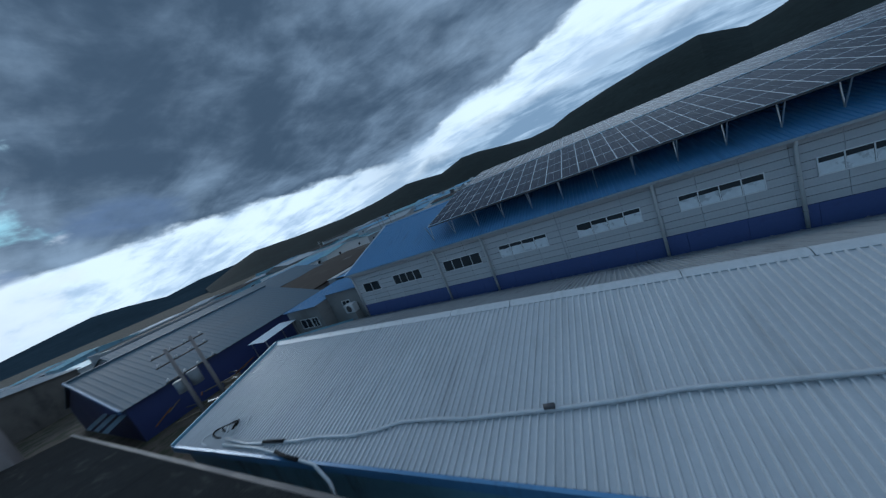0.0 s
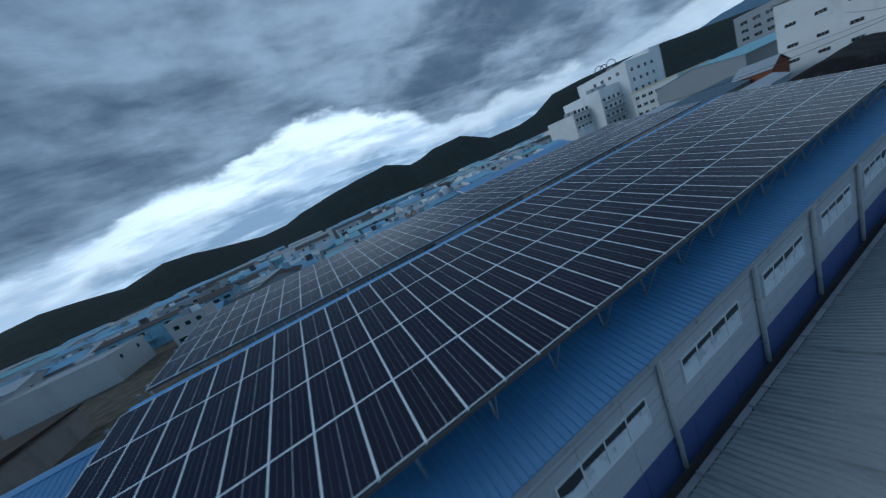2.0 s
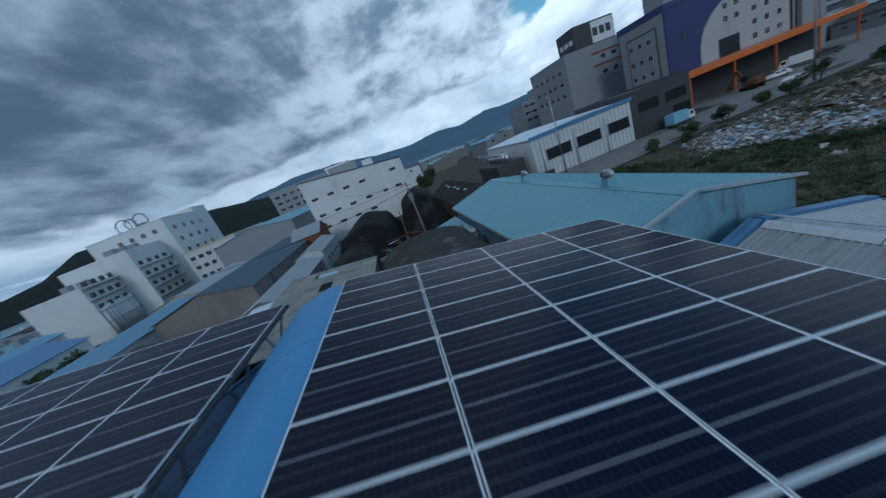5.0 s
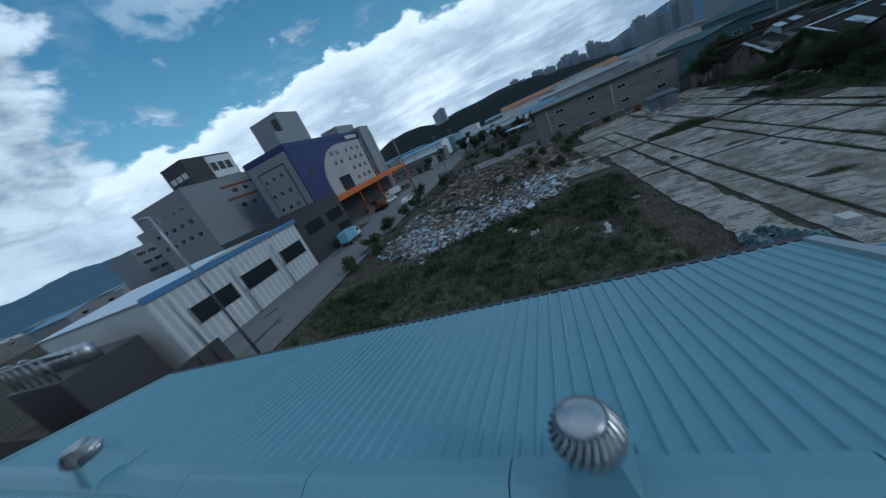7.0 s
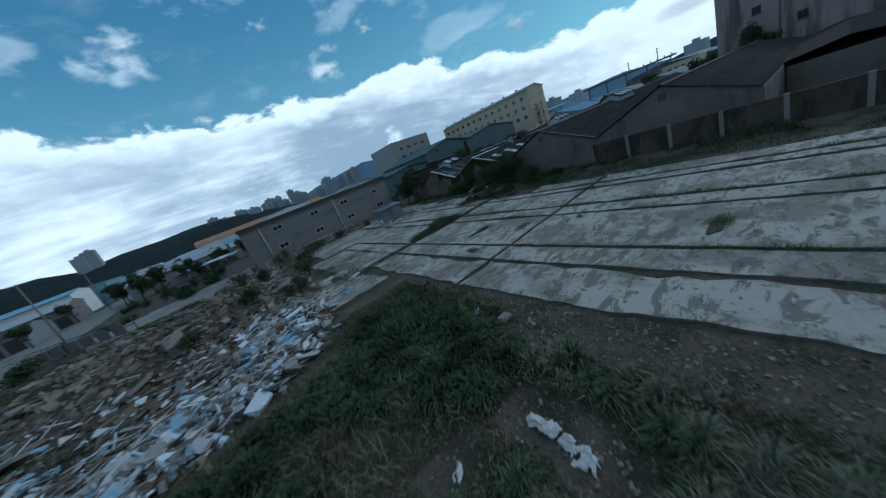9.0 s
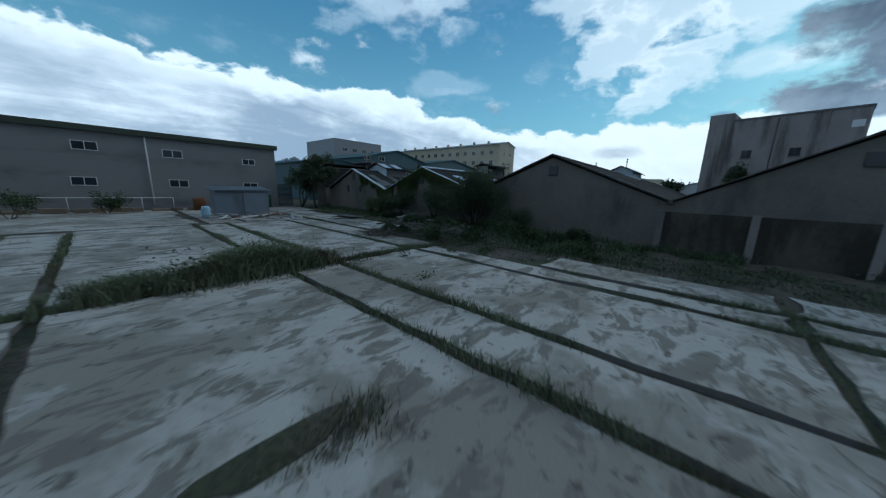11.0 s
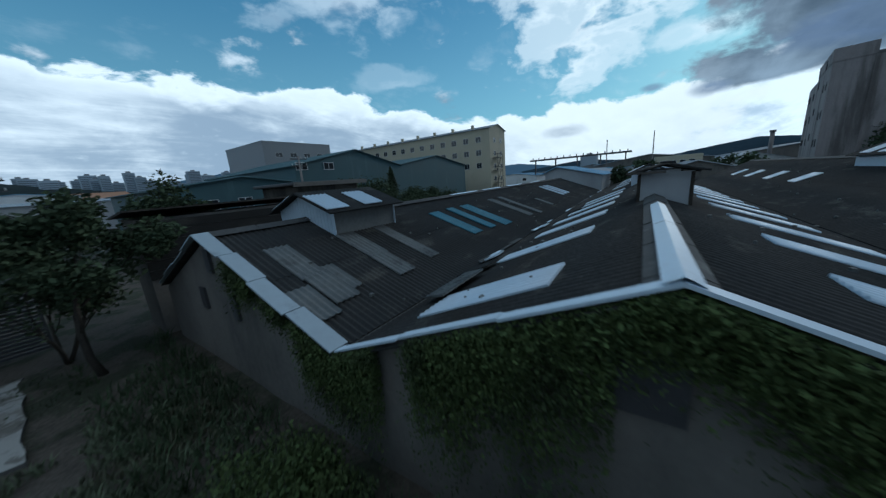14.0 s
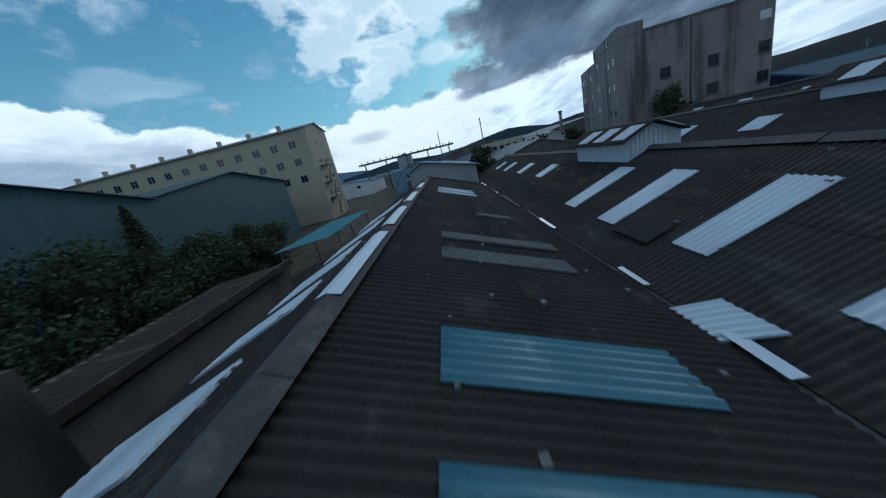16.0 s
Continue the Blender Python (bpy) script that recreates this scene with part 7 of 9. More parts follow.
add_beam(bm, (GX1, GY0 - 0.1, GE), (GXR, GY0 - 0.1, GR), 0.12, 0.3)
part("verge_trim", bm, M["blue_sheet"], wg)
block("grey_hall", "second long hall with a dull blue-grey roof", "hall", -90, -68, -8, 34, 4.6, "clad_grey", "gable", "grey_blue_sheet", 6.8, "y")
drk = thing("dark_shed_row", "long low shed roofed with black corrugated sheets", "shed")
part("wall", B((-44.6, -4.5, -26.9, -18.6, -0.1, 2.6)), M["plaster_dark"], drk)
for k in range(14):
    part("roof_sheet", sheet((-44.8 + k * 2.9, -23.2, 3.75), (3.02, 0, 0), (0, 4.9, -0.75), "sine", 0.24, 0.04, 0.03), M["slate"], drk)
    part("roof_sheet", sheet((-44.8 + k * 2.9, -23.2, 3.75), (3.02, 0, 0), (0, -4.6, -0.75), "sine", 0.24, 0.04, 0.03), M["slate"], drk)
part("gutter", B((-46, -4.4, -18.3, -18.1, 2.85, 3.05)), M["steel_dark"], drk)
tp = thing("transformer_pole", "pair of utility poles carrying crossarms and a transformer", "pole")
for y in (-13.4, -11.6):
    part("mast", tube([(-31, y, -0.1), (-31, y, 7.6)], [0.17, 0.12], 10), M["concrete_old"], tp)
for z in (5.0, 6.4, 7.2):
    part("crossarm", B((-31.2, -31.1, -14.4, -10.6, z, z + 0.12)), M["steel_dark"], tp)
    for y in (-14.2, -13.0, -12.0, -10.8):
        part("insulator", tube([(-31.15, y, z + 0.1), (-31.15, y, z + 0.35)], 0.06, 8), M["pvc"], tp)
part("transformer", tube([(-31.6, -12.5, 3.6), (-31.6, -12.5, 4.9)], 0.42, 14), M["clad_grey"], tp)
part("transformer", tube([(-31.6, -13.6, 3.6), (-31.6, -13.6, 4.7)], 0.36, 14), M["clad_grey"], tp)
cn = thing("canopy_roof", "small white sheet canopy on thin posts", "canopy")
part("roof", sheet((-36.8, -5.6, 3.0), (3.4, 0, 0), (0, 4.4, 0.15), "rib", 0.3, 0.03, 0.04), M["fibre_white"], cn)
for x in (-36.6, -33.6):
    for y in (-5.3, -1.5):
        part("post", B((x - 0.04, x + 0.04, y - 0.04, y + 0.04, -0.1, 3.1)), M["galv"], cn)
tank = thing("water_tank", "pale plastic water tank beside the canopy", "tank")
part("tank", tube([(-32.5, -4.3, 0), (-32.5, -4.3, 1.9), (-32.5, -4.3, 2.2)], [0.8, 0.8, 0.3], 16), M["plastic_white"], tank)
frames_ = thing("scrap_racks", "rusty steel racks and scrap along the hall", "rack")
rnd = random.Random(21)
for i in range(26):
    x, y = rnd.uniform(-37.5, -26.5), rnd.uniform(-16, -6)
    z, a, l = rnd.uniform(0.2, 1.8), rnd.uniform(0, 3.1), rnd.uniform(1.5, 4)
    bm = bmesh.new()
    add_beam(bm, (x, y, z), (x + l * math.cos(a), y + l * math.sin(a), z + rnd.uniform(-0.2, 0.3)), 0.1)
    part("bar", bm, M[rnd.choice(["rust", "steel_dark", "galv", "wood"])], frames_)
for i in range(5):
    x, y = rnd.uniform(-37, -30), rnd.uniform(-15, -6)
    part("crate", B((x, x + 1.6, y, y + 1.2, 0, rnd.uniform(0.8, 1.6)), bevel=0.03), M[rnd.choice(["rust", "junk_grey", "wood"])], frames_)
ac = thing("air_conditioner", "white outdoor air-conditioning unit beside the annexe", "air conditioner")
part("casing", B((-25.2, -23.8, -0.6, 0.2, 2.2, 3.2), bevel=0.04), M["plastic_white"], ac)
part("grille", tube([(-24.5, -0.62, 2.7), (-24.5, -0.6, 2.7)], 0.38, 16), M["steel_dark"], ac)
part("stand", B((-25.2, -23.8, -0.6, 0.2, -0.1, 2.2)), M["render_grey"], ac)

# ---- brown sheds beyond the annexe ----
sh = thing("brown_shed", "wide low shed with a dark brown felt roof and loose sheets", "shed")
part("wall", B((-77, -41.5, 9, 53, -0.1, 4.0)), M["concrete_old"], sh)
part("roof", prism(-77.4, -41.1, 8.6, 53.4, 3.9, 4.1, 4.8, "x"), M["felt_brown"], sh)
for x, y, w_ in ((-61.3, 43.8, 2.6), (-46.6, 33.7, 1.5), (-62, 48.6, 2.8), (-46, 36.5, 1.4), (-61.4, 51.6, 2.4), (-52, 28, 1.2)):
    z = 4.8 - 0.7 * abs(y - 31) / 22.4
    part("loose_sheet", B((x - w_, x + w_, y - 0.5, y + 0.5, z + 0.03, z + 0.09)), M["slate_light"], sh, "pale sheet lying on the roof")
block("low_store", "low pale store with a row of dark square windows", "shed", -99, -89, 34, 62, 5.2, "far_white", "gable", "far_roof_blue", 6.4, "y", [("+x", 6, 35.5, 60.5, 3.2, 1.9, 1.4, 1)])

# ---- the town ----
rnd = random.Random(77)
keep_out = [(36, 112, 20, 62), (-66, 190, -30, 32), (40, 200, -170, 75), (95, 160, 75, 115), (-75, 45, -150, 0), (-66, -20, 15, 72), (35, 83, -260, 20), (-75, 10, -150, -30)]
WALLS = ["far_white", "far_white", "clad_grey", "pale_blue_wall", "render_grey", "far_white", "clad_pale"]
ROOFS = ["far_roof_blue", "far_roof_blue", "far_roof_grey", "far_roof_grey", "light_blue_sheet", "far_roof_blue", "far_roof_brown", "light_blue_sheet"]
LABELS = {"far_roof_blue": "blue-roofed", "light_blue_sheet": "light-blue-roofed", "far_roof_grey": "grey-roofed", "far_roof_brown": "brown-roofed"}
WALL_WORD = {"far_white": "white", "clad_grey": "grey", "far_cream": "cream", "render_grey": "grey rendered", "pale_blue_wall": "pale blue", "clad_pale": "pale grey"}


def town(x0, x1, y0, y1, sx, sy, hi, face, n_win, fill=0.8):
    y = y0
    while y < y1:
        x = x0
        while x < x1:
            w, d = sx * rnd.uniform(0.55, 0.92), sy * rnd.uniform(0.5, 0.85)
            xa, ya = x + rnd.uniform(0, sx - w), y + rnd.uniform(0, sy - d)
            h = rnd.uniform(0.6, 1.0) * hi
            wm, rm = rnd.choice(WALLS), rnd.choice(ROOFS)
            ok = rnd.random() < fill and not any(a < xa + w and xa < b and c < ya + d and ya < e for a, b, c, e in keep_out)
            if ok:
                flat_ = rnd.random() < 0.42 and w < 22
                ax = "x" if w > d else "y"
                wins = []
                if n_win:
                    k = max(1, min(n_win, int((w if face[1] == "y" else d) / 2.6)))
                    a0, a1 = (xa + 0.5, xa + w - 0.5) if face[1] == "y" else (ya + 0.5, ya + d - 0.5)
                    for z in ([h - 1.9, h - 4.9] if h > 5.5 and n_win > 3 else [h - 1.9]):
                        wins.append((face, k, a0, a1, z, rnd.choice([1.2, 1.6, 2.0]), 1.1, 1))
                tb = block("town_building", "%s %s town building%s" % (WALL_WORD[wm], LABELS[rm] if not flat_ else "flat-roofed", " of the industrial quarter"), "building",
                      xa, xa + w, ya, ya + d, h, wm, "flat" if flat_ else "gable", rm, h + rnd.uniform(0.8, 1.8) if not flat_ else None, ax, wins, group="town buildings")
                if n_win > 2:
                    for _u in range(rnd.choice([1, 2, 3])):
                        ux, uy, us = xa + rnd.uniform(0.15, 0.8) * w, ya + rnd.uniform(0.15, 0.8) * d, rnd.uniform(0.6, 1.6)
                        part("roof_unit", B((ux, ux + us * 1.3, uy, uy + us, h - 0.1, h + (0.2 if flat_ else 1.2) + us), bevel=0.05), M[rnd.choice(["clad_grey", "far_white", "steel_dark", "plastic_blue"])], tb)
                    part("porch_roof", B((xa + 0.3 * w, xa + 0.62 * w, ya - 1.6, ya - 0.02, 2.7, 2.85)), M[rnd.choice(["far_roof_blue", "far_roof_grey", "fibre_white"])], tb)
            x += sx
        y += sy


town(-45, 95, 38, 110, 14, 13, 7.2, "-y", 6, 0.95)
town(-150, 250, 110, 190, 26, 20, 8.5, "-y", 3, 0.9)
town(-300, 420, 190, 420, 44, 34, 9.5, "-y", 0, 0.85)
town(-240, -68, -120, 110, 32, 28, 7.0, "+x", 2, 0.75)
town(200, 430, -170, 190, 38, 30, 10.5, "-x", 2, 0.8)
town(-300, 300, -420, -172, 42, 36, 10.5, "+y", 0, 0.75)
block("blue_hall", "long hall with a deep blue roof and tall trees beside it", "hall", 36, 78, 62, 74, 6.2, "far_white", "gable", "blue_sheet", 8.0, "x",
            [("-y", 10, 37, 77, 3.6, 1.5, 1.2, 2)])
wst = thing("white_shed_roof", "long white ribbed shed roof behind the factory", "shed")
part("wall", B((-24, 3, 23.5, 30, -0.1, 3.2)), M["render_grey"], wst)
part("roof", sheet((-24.3, 22.8, 4.2), (27.6, 0, 0), (0, 7.6, -0.7), "rib", 0.5, 0.04, 0.05), M["fibre_white"], wst)
for x in (-12, -2.5, -20):
    part("skylight", B((x, x + 1.2, 25.4, 26.4, 3.9, 4.15)), M["clad_dark"], wst)
block("orange_hall", "long low hall with a faded orange roof", "hall", -20, 55, -260, -232, 9, "far_white", "gable", "orange_dull", 11.5, "x")

# ---- apartment towers on the horizon ----
rnd = random.Random(4)
for i in range(26):
    az = radians(-181 + 24 * i / 25 + rnd.uniform(-0.4, 0.4))
    R = rnd.uniform(820, 980)
    el = radians(rnd.uniform(2.3, 3.9))
    h = 6 + R * math.tan(el)
    cx, cy = 30 + R * math.sin(az), -30 + R * math.cos(az)
    w = rnd.uniform(14, 24)
    t = thing("apartment_tower", "distant pale high-rise apartment tower", "building", "apartment towers on the skyline")
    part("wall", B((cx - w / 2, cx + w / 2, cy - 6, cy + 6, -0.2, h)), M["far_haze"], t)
    part("roof_room", B((cx - 3, cx + 3, cy - 3, cy + 3, h, h + 3)), M["clad_grey"], t)
    for k in range(int(h / 3.2) - 1):
        part("window_band", B((cx - w / 2 + 1, cx + w / 2 - 1, cy + 5.9, cy + 6.15, 3 + 3.2 * k, 4.5 + 3.2 * k)), M["far_pane_haze"], t)
for az, R, el in ((166.2, 820, 4.8), (165.2, 820, 4.4), (-152, 560, 1.9), (-148, 560, 2.2), (-140, 520, 2.0), (-120, 480, 2.2), (-116, 480, 1.8), (-133, 560, 1.7), (-101, 450, 2.0)):
    a = radians(az)
    cx, cy, h = 30 + R * math.sin(a), -30 + R * math.cos(a), 6 + R * math.tan(radians(el))
    t = thing("apartment_tower", "distant pale high-rise apartment tower", "building", "apartment towers on the skyline")
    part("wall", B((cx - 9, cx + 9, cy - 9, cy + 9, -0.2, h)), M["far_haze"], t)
    part("roof_room", B((cx - 3, cx + 3, cy - 3, cy + 3, h, h + 3)), M["clad_grey"], t)

# ---- hills ----
def ridge(name, label, R, depth, prof, m, rough, seed, cx=15.0, cy=-20.0, zc=8.0, base_r=0.55):
    """A range of hills; prof: azimuth and elevation of its crest, in degrees."""
    azs = np.arange(prof[0][0], prof[-1][0] + 0.01, 0.25)
    els = np.interp(azs, [p[0] for p in prof], [p[1] for p in prof])
    rows_ = 12
    v, f = [], []
    for i, (a, e) in enumerate(zip(azs, els)):
        for j in range(rows_):
            s = j / (rows_ - 1)
            r = R * (base_r + (1 - base_r) * s)
            top = zc + R * math.tan(radians(max(e, 0.0)))
            z = top * (math.sin(s * math.pi / 2) ** 1.25)
            x, y = cx + r * math.sin(radians(a)), cy + r * math.cos(radians(a))
            k = rough * s * (noise.fractal((x * 0.006, y * 0.006, seed), 1.0, 2.0, 5))
            if j == rows_ - 1:
                k *= 0.75
            v.append((x, y, z + k * top * 0.5 + rough * 6 * s * noise.noise((x * 0.06, y * 0.06, seed)) - 1.0))
    n = len(azs)
    for i in range(n - 1):
        for j in range(rows_ - 1):
            f.append((i * rows_ + j, (i + 1) * rows_ + j, (i + 1) * rows_ + j + 1, i * rows_ + j + 1))
    me = bpy.data.meshes.new(name)
    me.from_pydata(v, [], f)
    me.materials.append(m)
    ob = new(name, me)
    tagged(ob, label, "hill", kind="structure")
    return ob


ridge("hill_north", "long dark wooded ridge behind the town", 1300, 0, [(-68, 0.3), (-63, 2.0), (-60, 2.8), (-53, 2.5), (-45, 2.4), (-39, 2.8), (-32, 3.7), (-28, 3.4), (-25, 3.0), (-20.5, 4.2), (-17, 4.0), (-14, 3.5), (-8, 2.6), (-4, 2.8), (-1, 3.7), (4.4, 4.5), (10, 5.3), (15.8, 5.7), (17.5, 5.0), (20, 4.0), (22, 4.2), (25, 5.0), (30.5, 5.1), (33, 4.0), (35.3, 2.8), (40.6, 2.7), (43.5, 3.2), (47, 4.9), (52, 5.1), (57, 4.9), (62, 4.6), (68, 3.8), (74, 3.0), (80, 2.0), (86, 0.4)], M["hill"], 0.05, 2)
ridge("hill_west", "wooded hills in the west, coloured blue-grey for haze", 2100, 0, [(-110, 0.4), (-100, 1.5), (-92, 0.8), (-87, 1.2), (-83, 1.8), (-79, 2.3), (-76, 2.0), (-72, 1.3), (-68, 1.8), (-62, 1.9), (-56, 0.6)], M["mid_hill_haze"], 0.08, 5)
ridge("hill_east", "hazy blue mountains on the eastern horizon", 3600, 0, [(58, 3.0), (64, 3.6), (70, 4.4), (76, 4.9), (83, 4.6), (90, 3.4), (96, 3.0), (101, 3.5), (105, 3.0), (110, 3.6), (114, 3.3), (119, 3.4), (126, 2.2), (136, 0.8), (142, 0.2)], M["far_hill_haze"], 0.10, 8)
ridge("hill_south", "dark wooded hill beyond the road", 1000, 0, [(148, 0.8), (152, 2.2), (155, 3.2), (158, 3.5), (161, 3.4), (164, 2.6), (168, 3.0), (172, 3.0), (176, 3.2), (180, 3.1), (184, 2.4), (190, 1.5), (196, 0.4)], M["hill"], 0.05, 11)
ridge("hill_far_south", "hazy blue mountains in the south", 3600, 0, [(186, 0.3), (192, 2.0), (199, 3.1), (205, 3.9), (209, 3.4), (214, 2.4), (220, 1.2), (228, 0.5), (240, 1.3), (250, 1.8), (256, 1.0), (262, 0.3)], M["far_hill_haze"], 0.10, 13)

for i, (x0, x1, y0, y1, z, rm, wm) in enumerate(((60, 78, 23, 29, 3.6, "far_roof_grey", "concrete_old"), (36, 46, 24, 31, 3.2, "far_roof_blue", "render_grey"), (37, 60, 36, 44, 4.2, "far_roof_brown", "concrete_old"),
                                                (80, 94, 23, 28, 4.4, "far_roof_grey", "far_white"), (62, 84, 47, 56, 4.6, "far_roof_blue", "far_white"), (86, 108, 48, 58, 5.0, "far_roof_grey", "far_cream"))):
    block("low_shed", "low %s shed in the crowded yard" % {"far_roof_grey": "grey-roofed", "far_roof_blue": "blue-roofed", "far_roof_brown": "brown-roofed"}[rm], "shed", x0, x1, y0, y1, z, wm, "gable", rm, z + 1.0, "x", [("-y", 4, x0 + 1, x1 - 1, 1.6, 1.2, 1.0, 2)], group="low sheds in the yard")

# ---- sheds between the rubble and the town ----
SHEDS = ((46, 68, -152, -139, 4.4, "clad_grey", "far_roof_grey"), (28, 43, -170, -154, 5.2, "render_grey", "far_roof_blue"), (18, 42, -150, -135, 4.0, "concrete_old", "far_roof_grey"), (84, 112, -169, -156, 5.6, "render_grey", "far_roof_grey"),
         (114, 140, -162, -146, 6.2, "clad_grey", "far_roof_grey"), (48, 69, -178, -160, 5.6, "concrete_old", "far_roof_grey"), (86, 106, -150, -136, 4.2, "clad_grey", "far_roof_brown"), (108, 128, -142, -128, 5.0, "render_grey", "far_roof_blue"))
for x0, x1, y0, y1, z, wm, rm in SHEDS:
    b_ = block("yard_shed", "weathered grey shed with dark openings beyond the rubble", "shed", x0, x1, y0, y1, z, wm, "gable", rm, z + 1.3, "x", [("+y", 3, x0 + 8, x1 - 1, 1.8, 1.4, 1.1, 2)], group="sheds beyond the rubble")
    # no opening is cut: near-black boxes stand in for the shade inside
    for k in range(2):
        part("doorway", B((x0 + 1.0 + 3.4 * k, x0 + 3.6 + 3.4 * k, y1 - 0.1, y1 + 0.06, 0.1, 3.2)), M["clad_dark"], b_)
long_ = thing("pale_canopy", "long low canopy of pale blue-white sheets in the yard", "canopy")
for k in range(9):
    part("roof_sheet", sheet((42.5 + 2.6 * k, -126 - 2.2 * k, 2.3 + 0.05 * (k % 3)), (2.5, -2.1, 0), (-1.8, -2.3, 0.5), "rib", 0.4, 0.04, 0.04), M["fibre_white"] if k % 3 else M["pale_blue_wall"], long_)
    part("post", tube([(43.5 + 2.6 * k, -127.4 - 2.2 * k, -0.2), (43.5 + 2.6 * k, -127.4 - 2.2 * k, 2.35)], 0.06, 6), M["steel_dark"], long_)

# ---- plants ----
def spray(name, centres, size, m, seed, flat_z=0.0, squash=(1, 1, 1), long_=1.6):
    """One mesh of many small leaves about the given centres."""
    r = np.random.RandomState(seed)
    c = np.asarray(centres, float)
    n = len(c)
    u = r.normal(size=(n, 3))
    u[:, 2] *= 0.6
    u /= np.linalg.norm(u, axis=1)[:, None]
    w = r.normal(size=(n, 3))
    w -= u * np.sum(u * w, axis=1)[:, None]
    w /= np.linalg.norm(w, axis=1)[:, None]
    s = (size * r.uniform(0.6, 1.4, n))[:, None]
    pts = np.stack([c - u * s * long_ / 2, c + w * s * 0.45, c + u * s * long_ / 2, c - w * s * 0.45], 1).reshape(-1, 3)
    me = bpy.data.meshes.new(name)
    me.vertices.add(4 * n)
    me.vertices.foreach_set("co", pts.ravel())
    me.loops.add(4 * n)
    me.loops.foreach_set("vertex_index", np.arange(4 * n))
    me.polygons.add(n)
    me.polygons.foreach_set("loop_start", np.arange(n) * 4)
    me.update(calc_edges=True)
    me.materials.append(m)
    return me


def blades(name, roots, height, m, seed, lean=0.45, width=0.014):
    """One mesh of bent grass blades, three triangles each, on the given roots."""
    r = np.random.RandomState(seed)
    p = np.asarray(roots, float)
    n = len(p)
    h = (height * r.uniform(0.45, 1.35, n) if np.isscalar(height) else np.asarray(height) * r.uniform(0.6, 1.3, n))[:, None]
    a = r.uniform(0, 2 * np.pi, n)
    side = np.stack([np.cos(a), np.sin(a), np.zeros(n)], 1) * width * (0.6 + h / 0.5)
    b = r.uniform(0, 2 * np.pi, n)
    lay = np.stack([np.cos(b), np.sin(b), np.zeros(n)], 1) * (lean * r.uniform(0.2, 1.2, n))[:, None] * h
    up_ = np.array([0, 0, 1.0])
    mid = p + up_ * h * 0.6 + lay * 0.35
    tip = p + up_ * h * r.uniform(0.75, 1.0, n)[:, None] + lay
    pts = np.stack([p - side, p + side, mid + side * 0.8, mid - side * 0.8, tip], 1).reshape(-1, 3)
    i = np.arange(n)[:, None] * 5
    loops = np.concatenate([i + np.array([[0, 1, 2, 3]]), i + np.array([[3, 2, 4]])], 1).ravel()
    starts = np.stack([np.arange(n) * 7, np.arange(n) * 7 + 4], 1).ravel()
    me = bpy.data.meshes.new(name)
    me.vertices.add(5 * n)
    me.vertices.foreach_set("co", pts.ravel())
    me.loops.add(7 * n)
    me.loops.foreach_set("vertex_index", loops)
    me.polygons.add(2 * n)
    me.polygons.foreach_set("loop_start", starts)
    me.update(calc_edges=True)
    me.materials.append(m)
    return me


def stuff(name, me, label, cat):
    return tagged(new(name, me), label, cat, kind="stuff")


def density(x, y, s=0.16, k=0.0):
    return noise.noise((x * s, y * s, 7.7)) + 0.5 * noise.noise((x * s * 3, y * s * 3, 2.2)) + k


LITTER = ((39.8, -28.2), (39.8, -27.0), (40.1, -26.2), (45.0, -30.0), (46.9, -31.5), (42.0, -28.7))


def litter(x, y, r=0.75):
    """Weeds are pressed flat round the plastic films."""
    return any(abs(x - a) < r and abs(y - b) < r for a, b in LITTER)


# the weedy field beside the concrete
rnd = random.Random(31)
roots, tall_, weeds, straw = [], [], [], []
for _ in range(400000):
    x, y = rnd.uniform(35.4, 68.9), rnd.uniform(-40.5, -14.6)
    if y < -37.5 + (x - 40) * 0.30 and x > 41:
        if rnd.random() > 0.12:
            continue
    if litter(x, y):
        continue
    d = density(x, y)
    edge_x = 37.0 + 0.9 * noise.noise((y * 0.4, 1.0, 0)) - (1.6 if y < -32 else 0)
    bare = max(0.0, min(1.0, (edge_x + 0.8 - x) / 1.6))
    if d < -0.62 + 1.7 * bare and rnd.random() > 0.10 - 0.08 * bare:
        continue
    z = ground_z(x, y)
    near = math.hypot(x - 43, y + 26)
    if near > 13 and rnd.random() > 0.5:
        continue
    k = 0.15 + 0.15 * max(0, d) + (0.14 if density(x + 50, y, 0.1) > 0.2 else 0)
    if rnd.random() < (0.34 if x < 50 and y > -26 else 0.16) and density(x, y + 40, 0.13) > -0.15:
        straw.append((x, y, z))
    else:
        roots.append((x, y, z))
        tall_.append(k)
stuff("meadow_grass", blades("meadow_grass", roots, tall_, M["grass"], 1, 0.8, 0.011), "rough green grass and weeds on the waste ground", "grass")
stuff("dry_grass", blades("dry_grass", straw, 0.42, M["straw"], 2, 1.0, 0.009), "dry straw-coloured grass among the weeds", "grass")
cl = []
